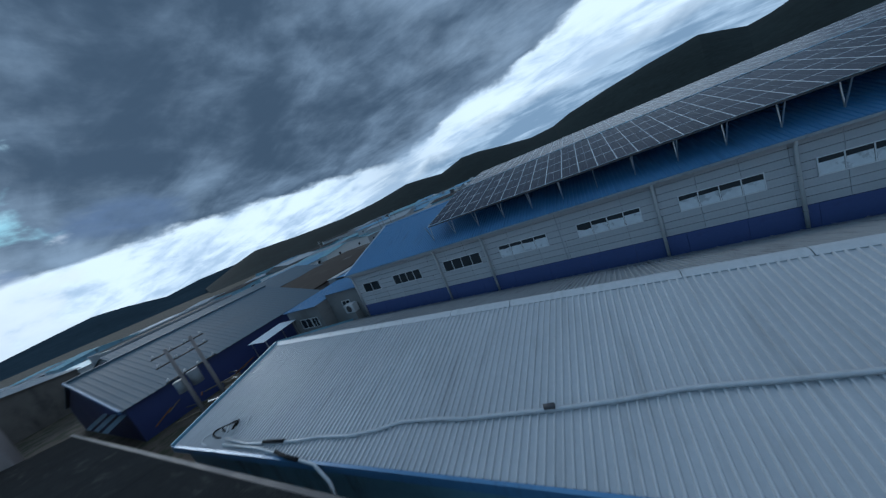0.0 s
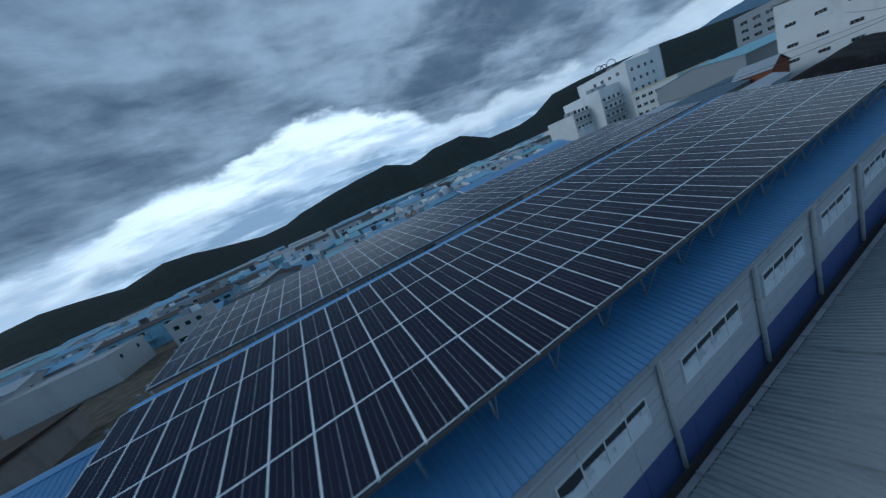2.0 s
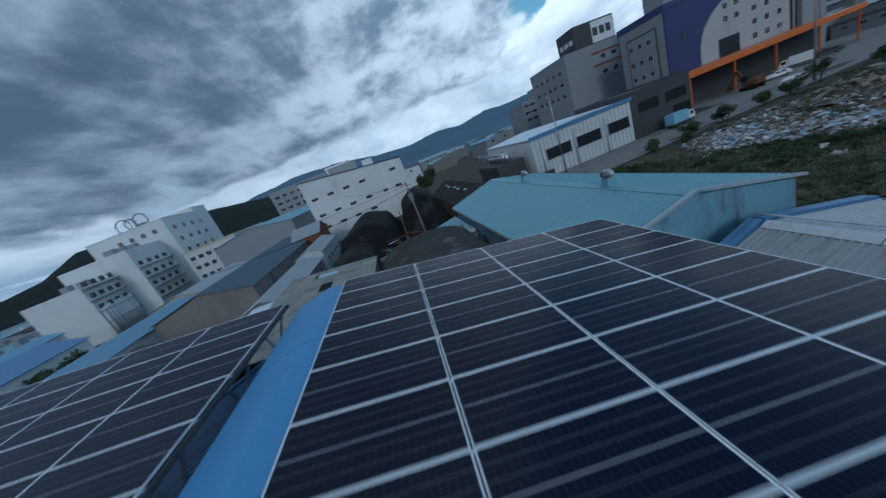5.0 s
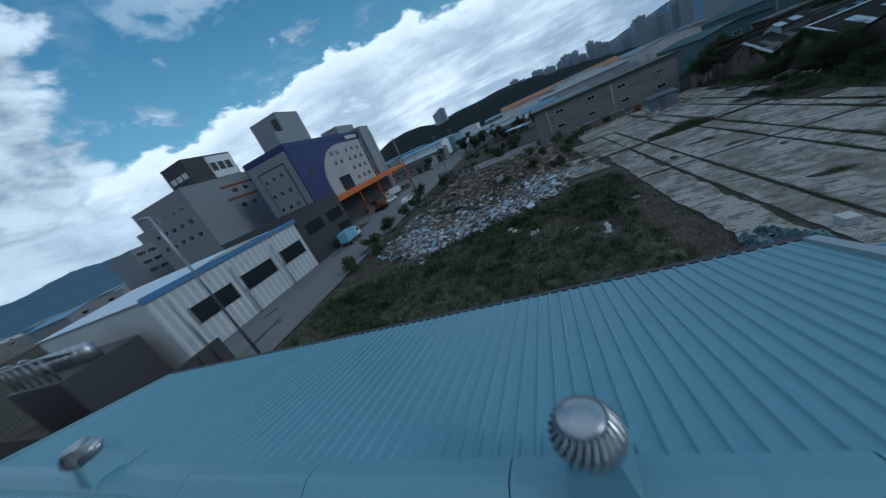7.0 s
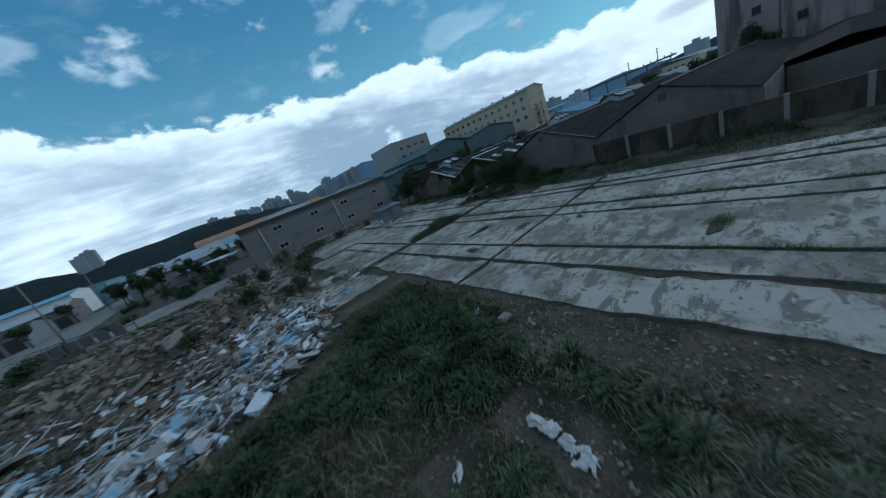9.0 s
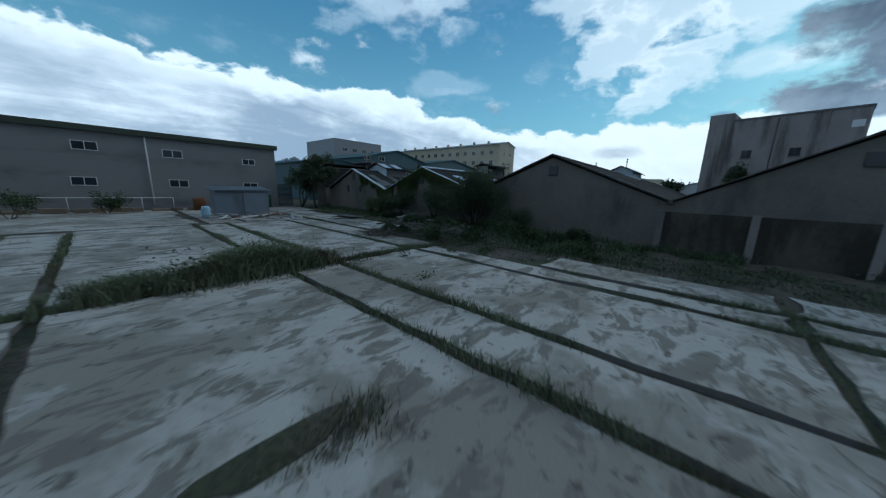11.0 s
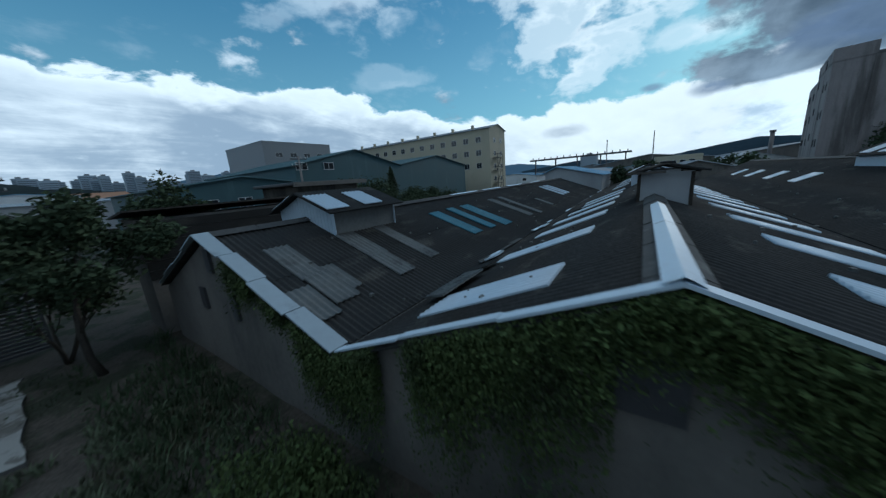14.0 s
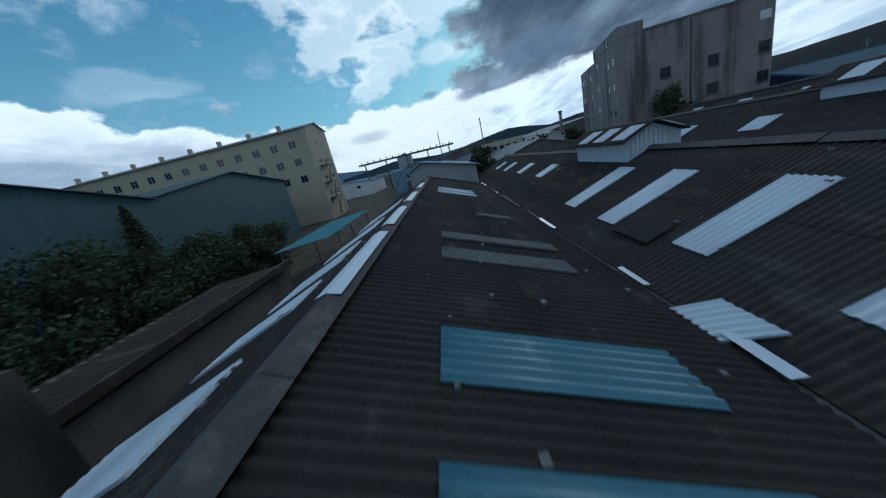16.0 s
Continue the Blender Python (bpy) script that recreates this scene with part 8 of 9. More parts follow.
for _ in range(4600):
    x, y = rnd.uniform(36.5, 68), rnd.uniform(-39, -15)
    near = x < 53 and y < -16
    if density(x, y, 0.12) < (-0.22 if near else 0.0) or (y < -36 + (x - 40) * 0.3 and x > 41) or x < 38.2 and y > -32 or not near and rnd.random() < 0.5 or litter(x, y, 1.1):
        continue
    r_ = rnd.uniform(0.25, 0.95) * (1.15 if density(x, y, 0.12) > 0.1 else 0.75)
    z = ground_z(x, y)
    for _k in range(int(120 * r_)):
        a, q = rnd.uniform(0, 6.28), r_ * math.sqrt(rnd.random())
        cl.append((x + q * math.cos(a), y + q * math.sin(a), z + rnd.uniform(0.05, 0.80) * r_ * (1.15 - q / r_ * 0.8)))
stuff("broadleaf_weeds", spray("broadleaf_weeds", cl, 0.075, M["weed"], 3), "clumps of broad-leaved weeds in the grass", "weeds")
# scrub growing over the rubble mounds
cl = []
for _ in range(900):
    x, y = rnd.uniform(43, 67.5), rnd.uniform(-77, -41)
    if density(x, y, 0.17) < 0.05 or x < 52 and y > -50:
        continue
    r_ = rnd.uniform(0.25, 0.8)
    z = ground_z(x, y)
    for _k in range(int(90 * r_)):
        a, q = rnd.uniform(0, 6.28), r_ * math.sqrt(rnd.random())
        cl.append((x + q * math.cos(a), y + q * math.sin(a), z + rnd.uniform(0.1, 0.9) * r_ * (1.15 - q / r_ * 0.8)))
stuff("rubble_weeds", spray("rubble_weeds", cl, 0.09, M["weed"], 33), "green weeds growing over the rubble mounds", "weeds")


# arching weeds that spread from a root
def tufts(name, spots, m, seed, width=0.02):
    """One mesh of arching leaves; spots: x, y, z, spread, height, count."""
    r = np.random.RandomState(seed)
    sp_ = np.asarray(spots, float)
    sp_ = np.repeat(sp_, sp_[:, 5].astype(int), axis=0)
    n = len(sp_)
    a, q = r.uniform(0, 2 * np.pi, n), r.uniform(0.15, 1.0, n) ** 0.7
    out_ = np.stack([np.cos(a), np.sin(a), np.zeros(n)], 1)
    side = np.stack([-np.sin(a), np.cos(a), np.zeros(n)], 1) * (width * r.uniform(0.6, 1.5, n))[:, None]
    reach, h = (sp_[:, 3] * q)[:, None], (sp_[:, 4] * r.uniform(0.6, 1.1, n) * (1.15 - 0.6 * q))[:, None]
    p = sp_[:, :3] + out_ * reach * 0.12
    up_ = np.array([0, 0, 1.0])
    mid, far, tip = p + out_ * reach * 0.35 + up_ * h * 0.75, p + out_ * reach * 0.75 + up_ * h, p + out_ * reach * 1.15 + up_ * h * 0.82
    pts = np.stack([p - side * 0.4, p + side * 0.4, mid + side, mid - side, far + side * 0.9, far - side * 0.9, tip], 1).reshape(-1, 3)
    i_ = np.arange(n)[:, None] * 7
    loops = np.concatenate([i_ + np.array([[0, 1, 2, 3]]), i_ + np.array([[3, 2, 4, 5]]), i_ + np.array([[5, 4, 6]])], 1).ravel()
    starts = np.stack([np.arange(n) * 11, np.arange(n) * 11 + 4, np.arange(n) * 11 + 8], 1).ravel()
    me = bpy.data.meshes.new(name)
    me.vertices.add(7 * n)
    me.vertices.foreach_set("co", pts.ravel())
    me.loops.add(11 * n)
    me.loops.foreach_set("vertex_index", loops)
    me.polygons.add(3 * n)
    me.polygons.foreach_set("loop_start", starts)
    me.update(calc_edges=True)
    me.materials.append(m)
    return me


green_t, dry_t = [], []
for _k in range(6200):
    x, y = rnd.uniform(37.6, 56 if _k % 3 else 67), rnd.uniform(-38, -15.2)
    if y < -36.5 + (x - 40) * 0.30 and x > 41 or density(x, y, 0.22) < -0.42 or x < 38.6 and y > -31 and rnd.random() < 0.7 or litter(x, y, 1.1):
        continue
    r_ = rnd.uniform(0.22, 0.62) * (1.0 + 0.5 * max(0.0, density(x, y, 0.1)))
    dry = density(x + 30, y - 11, 0.11) > 0.30 or x < 47 and y > -29
    (dry_t if dry and rnd.random() < 0.72 else green_t).append((x, y, ground_z(x, y), r_, r_ * rnd.uniform(0.9, 1.5), 64 if x < 50 and y < -17 else 30))
stuff("arching_weeds", tufts("arching_weeds", green_t, M["weed"], 24, 0.021), "bushy tufts of dark green weeds on the waste ground", "weeds")
stuff("dry_weeds", tufts("dry_weeds", dry_t, M["straw_grey"], 25, 0.007), "arching tufts of dry grey-green grass on the waste ground", "grass")
# taller tussocks standing out of the field
roots, tall_ = [], []
for _k in range(420):
    x, y = rnd.uniform(38.8, 60 if _k % 2 else 49), rnd.uniform(-36 if _k % 2 else -28, -15.5)
    if y < -36.5 + (x - 40) * 0.30 and x > 41 or density(x, y, 0.2) < -0.1 or litter(x, y, 1.0):
        continue
    r_, k = rnd.uniform(0.15, 0.55), rnd.uniform(0.45, 0.95)
    for _k in range(int(190 * r_ + 30)):
        a, q = rnd.uniform(0, 6.28), r_ * rnd.random()
        roots.append((x + q * math.cos(a), y + q * math.sin(a), ground_z(x, y)))
        tall_.append(k * (1.1 - 0.6 * q / r_))
stuff("tussock_grass", blades("tussock_grass", roots, tall_, M["straw_grey"], 21, 0.75, 0.007), "taller grey-green grass tussocks on the waste ground", "grass")
# gravel and litter on the bare soil by the slabs
bm = bmesh.new()


def stone_mesh(seed):
    r = random.Random(seed)
    b = B((-0.5, 0.5, -0.4, 0.4, -0.3, 0.35))
    for v in b.verts:
        v.co += Vector((r.uniform(-0.2, 0.2), r.uniform(-0.2, 0.2), r.uniform(-0.15, 0.15)))
    v_ = [tuple(v.co) for v in b.verts]
    b.verts.index_update()
    f_ = [tuple(v.index for v in f.verts) for f in b.faces]
    b.free()
    return v_, f_


STONES = [stone_mesh(i) for i in range(8)]


def scatter(name, spots, m, seed, flatten=1.0):
    """Rough lumps joined into one mesh; spots: x, y, z, size."""
    r = random.Random(seed)
    v, f = [], []
    for x, y, z, s in spots:
        sv, sf = r.choice(STONES)
        rot = Euler((r.uniform(-0.6, 0.6), r.uniform(-0.6, 0.6), r.uniform(0, 6.3))).to_matrix()
        k = len(v)
        sx, sy, sz = s * r.uniform(0.6, 1.4), s * r.uniform(0.6, 1.2), s * r.uniform(0.5, 1.0) * flatten
        for p in sv:
            q = rot @ Vector((p[0] * sx, p[1] * sy, p[2] * sz))
            v.append((x + q.x, y + q.y, z + q.z))
        f += [tuple(i + k for i in t) for t in sf]
    me = bpy.data.meshes.new(name)
    me.from_pydata(v, [], f)
    me.materials.append(m)
    return me


sp = []
for _ in range(16000):
    x, y = rnd.uniform(35.3, 44), rnd.uniform(-41, -20)
    if x > 36 + 6 * rnd.random() + 2.0:
        continue
    sp.append((x, y, ground_z(x, y) + 0.01, rnd.choice([0.016, 0.022, 0.03, 0.04, 0.025, 0.06, 0.09])))
for _ in range(2600):
    x, y = rnd.uniform(10.5, 18.5), rnd.uniform(-62, -42)
    sp.append((x, y, ground_z(x, y) + 0.01, rnd.choice([0.03, 0.05, 0.08])))
stuff("gravel", scatter("gravel", sp, M["rubble"], 5), "loose gravel and rubble bits on bare soil", "gravel")

# grass in the joints of the slabs
roots, tall_ = [], []


def joint(x0, y0, x1, y1, w, n, h, gap=-0.15):
    for _ in range(n):
        t = rnd.random()
        x, y = x0 + (x1 - x0) * t + rnd.gauss(0, w), y0 + (y1 - y0) * t + rnd.gauss(0, w)
        d = density(x, y, 0.35)
        if d < gap:
            continue
        roots.append((x, y, 0.01))
        tall_.append(h * (0.6 + 0.9 * max(0, d)))


for x, n, h in ((18.12, 5200, 0.24), (20.05, 5200, 0.22), (23.88, 6000, 0.26), (25.6, 5200, 0.24), (30.5, 4200, 0.2), (32.45, 4200, 0.22)):
    joint(x + (0.5 if x < 19 else 0), -48, x + (0.5 if x < 19 else 0), -22.5, 0.10, n, h, -0.1)
    joint(x, -62.3, x, -48, 0.09, int(n * 0.9), h * 0.9, -0.4)
joint(18.1, -62, 18.1, -75, 0.10, 2400, 0.24)
joint(16.9, -47.95, 35.6, -47.95, 0.17, 9000, 0.28, -0.25)
joint(24.3, -48.2, 29.6, -48.2, 0.36, 12000, 0.85, -0.5)
joint(16.8, -35.9, 35.6, -35.9, 0.07, 2200, 0.12)
joint(30.6, -42, 33.5, -30, 0.5, 4500, 0.16, 0.1)
joint(16.7, -53.4, 16.7, -44, 0.35, 5000, 0.30, -0.1)
joint(17.4, -48, 17.3, -43.4, 0.42, 7000, 0.24, -0.3)
joint(20.2, -46.1, 19.4, -45.5, 0.28, 2600, 0.10, -0.6)
joint(35.4, -44, 35.4, -24, 0.5, 5200, 0.22, 0.0)
joint(36.5, -61, 36.5, -46, 1.6, 9000, 0.34, -0.1)
for x, y in ((27.9, -40.8), (28.0, -26.5), (26.7, -33.5), (27.6, -37.0)):
    joint(x - 0.5, y, x + 0.5, y, 0.20, 900, 0.30, -0.5)
stuff("joint_grass", blades("joint_grass", roots, tall_, M["grass"], 8, 0.7, 0.007), "grass growing in the cracks of the concrete", "grass")
cl = []
for _ in range(15000):
    x, y = rnd.gauss(15.6, 1.3), rnd.gauss(-48.2, 2.0)
    if x < 18.4 and density(x, y, 0.5) > -0.05:
        cl.append((x, y, ground_z(x, y) + abs(rnd.gauss(0.1, 0.28))))
for x0, y0, n, r_ in ((21.4, -46.9, 90, 0.16), (19.2, -46.2, 160, 0.25), (18.3, -45.2, 220, 0.3), (23.2, -47.4, 160, 0.25), (24.6, -47.8, 260, 0.4), (26.5, -48.1, 700, 0.6), (28.1, -48.0, 600, 0.55), (22.9, -44.2, 90, 0.15)):
    for _ in range(n):
        cl.append((x0 + rnd.gauss(0, r_), y0 + rnd.gauss(0, r_ * 0.6), abs(rnd.gauss(0.05, r_ * 0.8)) + 0.02))
stuff("crack_weeds", spray("crack_weeds", cl, 0.05, M["weed"], 9), "small leafy weeds sprouting from the slab joints", "weeds")
for x, y, rx, ry in ((28.4, -41.0, 0.75, 0.3), (28.5, -26.6, 0.8, 0.3), (31.4, -38.5, 0.3, 0.6)):
    hole_ = thing("broken_hole", "dark broken hole in the concrete slab", "hole")
    ring = [(x + rx * math.cos(a) * (1 + 0.25 * math.sin(3 * a + x)), y + ry * math.sin(a) * (1 + 0.2 * math.cos(2 * a))) for a in np.linspace(0, 2 * math.pi, 18)[:-1]]
    bm = bmesh.new()
    top = [bm.verts.new((a, b, 0.105)) for a, b in ring]
    low_ = [bm.verts.new((a, b, 0.05)) for a, b in ring]
    bm.faces.new(top)
    for i in range(len(ring)):
        bm.faces.new((low_[i], low_[(i + 1) % len(ring)], top[(i + 1) % len(ring)], top[i]))
    part("wet_soil", bm, M["soil"], hole_)


# ---- bushes and trees ----
def limb(p, d, length, r0, depth, r, out, ends):
    pts, rad = [Vector(p)], [r0]
    d = Vector(d).normalized()
    n = 4
    for k in range(n):
        d = (d + Vector((r.uniform(-0.22, 0.22), r.uniform(-0.22, 0.22), r.uniform(-0.06, 0.18)))).normalized()
        pts.append(pts[-1] + d * length / n)
        rad.append(r0 * (1 - 0.55 * (k + 1) / n))
    out.append((pts, rad))
    if depth == 0:
        ends.append(pts[-1])
        ends.append(pts[-2])
        return
    for k in range(r.choice([2, 3, 3])):
        q = pts[r.choice([2, 3, 4])]
        dd = d + Vector((r.uniform(-0.9, 0.9), r.uniform(-0.9, 0.9), r.uniform(-0.1, 0.6)))
        limb(q, dd, length * r.uniform(0.55, 0.8), rad[-1] * 0.8, depth - 1, r, out, ends)
    ends.append(pts[-1])


def tree(x, y, h, spread, n, label, seed, leaf=0.10, m="leaf", trunk=0.12, z=0.0, name="tree", stems=1, cat="tree", clump=0.34):
    t = thing(name, label, cat)
    r = random.Random(seed)
    out, ends = [], []
    for k in range(stems):
        a = r.uniform(0, 6.28)
        wide = (0.35 + 0.55 * min(1.5, spread / h)) * (stems > 1)
        limb((x, y, z - 0.1), (wide * math.cos(a), wide * math.sin(a), 1.0), h * 0.55, trunk, 3 if stems == 1 else 2, r, out, ends)
    main = bmesh.new()
    for pts, rad in out:
        add_tube(main, pts, [max(q, 0.008) for q in rad], 6 if stems == 1 else 5)
    part("trunk", main, M["bark"], t)
    cs = []
    c0 = Vector((x, y, z))
    top = max(e.z for e in ends) - z
    for e in ends:
        q = e - c0
        k = h / max(top, 0.1)
        e2 = c0 + Vector((q.x, q.y, q.z * min(k, 1.3)))
        for _ in range(max(6, n // len(ends))):
            rr = spread * clump * r.random() ** 0.4
            u = Vector((r.gauss(0, 1), r.gauss(0, 1), r.gauss(0, 0.7))).normalized()
            v = e2 + u * rr
            if v.z > z + 0.1:
                cs.append(tuple(v))
    ob = new("crown", spray("crown", cs, leaf, M[m], seed))
    ob.parent = t
    return t


tree(11.2, -50.6, 4.0, 2.4, 42000, "dense dark bush growing against the hall gable", 3, 0.05, "leaf", 0.06, 0, "bush", 7, "bush")
tree(11.2, -54.6, 3.0, 1.7, 14000, "dark leafy bush beside the old hall", 4, 0.06, "leaf", 0.05, 0, "bush", 6, "bush")
tree(11.6, -58.9, 2.6, 1.6, 11000, "low dark bush beside the old hall", 5, 0.065, "leaf", 0.05, 0, "bush", 6, "bush")
tree(11.4, -62.4, 1.7, 1.3, 8000, "leafy bush beside the old hall", 6, 0.05, "ivy", 0.05, 0, "bush", 6, "bush")
tree(17.6, -48.6, 0.75, 0.8, 6500, "low green bush at the slab corner", 14, 0.045, "weed", 0.02, 0, "bush", 6, "bush")
tree(13.4, -55.0, 0.7, 1.0, 5000, "low green weeds beside the boards", 15, 0.05, "weed", 0.02, 0, "bush", 6, "bush")
tree(12.0, -73.5, 6.0, 1.6, 8000, "dark tree in the lane behind the halls", 8, 0.13, "leaf", 0.14)
tree(9.4, -77.2, 6.6, 2.2, 6500, "dark tree in the lane behind the halls", 9, 0.14, "leaf", 0.14)
tree(12.6, -76.0, 4.6, 1.8, 4500, "shrub in the lane by the grey building", 10, 0.12, "leaf", 0.08, 0, "bush", 4, "bush")
tree(11.3, -47.6, 1.6, 1.5, 12000, "low tangled bush beside the branch heap", 13, 0.055, "leaf", 0.04, 0, "bush", 6, "bush")
tree(-46.6, -36.4, 8.6, 3.6, 7000, "tree at the foot of the concrete building", 11, 0.22, "leaf", 0.14)
for i, (x, y, h) in enumerate(((-8.0, -88, 5.0), (-12.5, -86.5, 6.2), (-17, -88.5, 5.2), (-22, -87, 4.6), (-3.2, -89.5, 4.2), (-27.5, -88, 4.4), (-33, -88, 3.8), (-10.2, -84.5, 3.6), (-15.0, -83.8, 3.2), (-20.0, -84.2, 3.6), (-25.0, -84.6, 3.0), (-5.5, -85.2, 3.4))):
    tree(x, y, h, 2.8, 6000, "dark shrub in front of the teal hall", 40 + i, 0.15, "leaf", 0.1, 0, "shrub", 4, "shrub")
con = thing("conifer", "slender dark conifer in front of the teal hall", "tree")
part("trunk", tube([(-22, -90.6, 0), (-22, -90.6, 8.0)], [0.14, 0.03], 7), M["bark"], con)
cs = [(-22 + (8.6 - z) * 0.17 * rnd.gauss(0, 0.8), -90.6 + (8.6 - z) * 0.17 * rnd.gauss(0, 0.8), z) for z in [rnd.uniform(0.4, 8.4) for _ in range(5200)]]
ob = new("crown", spray("crown", cs, 0.14, M["leaf"], 55))
ob.parent = con
for i, (x, y, h) in enumerate(((68.8, -35, 1.7), (68.6, -42, 2.2), (68.8, -49, 2.8), (68.3, -56, 2.0), (67.9, -67, 3.4), (67.5, -60.5, 2.6), (64.5, -74, 2.4), (66.8, -38.5, 1.4))):
    tree(x, y, h, 1.7, 1700, "roadside bush at the edge of the waste ground", 70 + i, 0.15, "weed", 0.05, 0, "bush", 4, "bush")
tree(106.0, -1.0, 9.0, 3.4, 3800, "dark tree beside the white building", 81, 0.30, "leaf", 0.2)
for i, x in enumerate(range(40, 76, 4)):
    tree(x + rnd.uniform(-1, 1), 60.2, 5.0, 2.2, 700, "tree in the row beside the blue-roofed hall", 90 + i, 0.35, "leaf", 0.14)
for i, (x, y, h) in enumerate(((62, -118, 6), (60, -130, 6.5), (52, -135.5, 5), (70.6, -148, 6), (72, -175, 7), (58, -156, 6), (44.4, -152.2, 5), (-70, -58.5, 6.2), (-48.5, -60.5, 5.2), (-54.6, -43.2, 5.6), (-73.5, -46.0, 5.6), (-95, -60, 7), (-84, -42, 6))):
    tree(x, y, h, 3.2, 1100, "round-crowned tree among the sheds", 110 + i, 0.40, "leaf", 0.2)
for i, (x, y, h) in enumerate(((38.5, -55.8, 1.8), (40.6, -51.6, 1.4), (37.2, -62, 2.0), (41.5, -61, 1.7), (44, -53, 1.3), (35, -66, 2.2), (38, -70, 2.4), (33.2, -71, 1.8), (29, -74, 1.6), (48, -50.5, 1.0), (43.5, -66, 1.8))):
    tree(x, y, h, 1.25, 1500, "scrubby bush on the rubble", 140 + i, 0.09, "weed", 0.03, ground_z(x, y), "bush", 4, "bush")

for i in range(20):
    x, y = rnd.uniform(46, 68), rnd.uniform(-124, -78)
    tree(x, y, rnd.uniform(0.8, 2.4), 1.6, 1300, "grey-green scrub bush on the open yard", 170 + i, 0.13, "weed", 0.03, ground_z(x, y), "bush", 4, "bush")
for i, (x, y, h) in enumerate(((55, -133, 5), (63, -137, 5.5), (46, -134, 4.5), (39, -130, 5), (70.5, -142, 6), (84, -130, 5), (83, -153, 6), (110.5, -151, 6))):
    tree(x, y, h, 2.6, 1800, "dark leafy tree among the yard sheds", 200 + i, 0.28, "leaf", 0.16)

# ivy on the gables and along the foot of the halls
cs = []
for i in range(120000):
    y = rnd.uniform(-67.5, -51.0)
    z, sl_ = slope_at(y)
    dd = density(y, 3.0, 0.5)
    if dd < -0.3:
        continue
    reach = 0.25 + 0.9 * max(0, dd - 0.05) + (0.5 if y > -56.5 else 0) + (0.55 if -64.5 < y < -58.2 else 0)
    cs.append((9.56 + abs(rnd.gauss(0, 0.14)), y, z + 0.06 - abs(rnd.gauss(0, 1)) * reach))
ivy = thing("ivy", "dark ivy hanging over the tops of the gable walls", "ivy", kind="stuff")
ob = new("foliage", spray("foliage", [c for c in cs if c[2] > 0.3], 0.036, M["ivy"], 61))
ob.parent = ivy
roots, tall_, cl = [], [], []
for _ in range(52000):
    x, y = rnd.uniform(9.9, 17.8), rnd.uniform(-75, -20)
    lim = 16.9 - 2.2 * max(0, min(1, (y + 46) / -6)) if y < -46 else 16.4
    if x > lim + rnd.gauss(0, 0.35) or density(x, y, 0.3) < -0.25:
        continue
    if x > 12.8 and y < -52.5 and rnd.random() < 0.75:
        continue
    z = ground_z(x, y)
    if rnd.random() < 0.25:
        cl.append((x, y, z + rnd.uniform(0.02, 0.45)))
    else:
        roots.append((x, y, z))
        tall_.append(0.16 + 0.4 * max(0, density(x, y, 0.2)) + (0.25 if x < 12.5 else 0))
stuff("yard_grass", blades("yard_grass", roots, tall_, M["weed"], 12, 0.7, 0.011), "dark weeds along the foot of the halls", "grass")
stuff("yard_weeds", spray("yard_weeds", cl, 0.06, M["leaf"], 13), "leafy dark weeds along the foot of the halls", "weeds")

roots, tall_ = [], []
for _ in range(14000):
    x, y = rnd.uniform(10.0, 14.9), rnd.uniform(-70, -57)
    if density(x, y, 0.35) > -0.2:
        roots.append((x, y, ground_z(x, y)))
        tall_.append(0.22 + 0.3 * max(0, density(x, y, 0.3)))
stuff("green_grass", blades("green_grass", roots, tall_, M["grass"], 15, 0.8, 0.018), "fresh green grass beside the southern gable", "grass")

# ---- heap of roots and branches ----
heap_ = thing("branch_heap", "heap of dead grey roots and branches on the weeds", "branches")
r = random.Random(17)
for i in range(200):
    if i < 64:
        x, y, s = r.gauss(16.4, 1.15), r.gauss(-49.3, 1.6), 1.0
    else:
        x, y, s = r.gauss(18.5, 0.55), r.gauss(-52.2, 0.75), 0.75
    z = ground_z(x, y) + abs(r.gauss(0.12, 0.30)) * max(0.25, 1 - 0.25 * math.hypot(x - 16.4, y + 50.8))
    a, l = r.uniform(0, 6.28), r.uniform(0.5, 1.9) * s
    pts, rad = [Vector((x, y, z))], []
    d = Vector((math.cos(a), math.sin(a), r.uniform(-0.15, 0.35)))
    r0 = r.choice([0.012, 0.018, 0.025, 0.035, 0.055]) * s
    for k in range(4):
        d = (d + Vector((r.uniform(-0.5, 0.5), r.uniform(-0.5, 0.5), r.uniform(-0.4, 0.3)))).normalized()
        q = pts[-1] + d * l / 4
        q.z = max(q.z, ground_z(q.x, q.y) + 0.02)
        pts.append(q)
    part("branch", tube(pts, [r0 * (1 - 0.17 * k) for k in range(5)], 5), M["driftwood"], heap_)
bm = bmesh.new()
for i in range(1900):
    x, y = (r.gauss(16.3, 1.2), r.gauss(-49.2, 1.9)) if i % 2 else (r.gauss(18.2, 0.7), r.gauss(-52.2, 0.8))
    z = ground_z(x, y) + abs(r.gauss(0.05, 0.25)) * max(0.15, 1 - 0.2 * math.hypot(x - 16.4, y + 50.8))
    a, l = r.uniform(0, 6.28), r.uniform(0.3, 0.9)
    add_beam(bm, (x, y, z + 0.02), (x + l * math.cos(a), y + l * math.sin(a), max(z + r.uniform(-0.2, 0.25), 0.03)), r.choice([0.006, 0.009, 0.014]), sides=3)
tagged(part("brushwood", bm, M["driftwood"], None), "thin dead twigs spread over the heap", "twigs", kind="stuff")

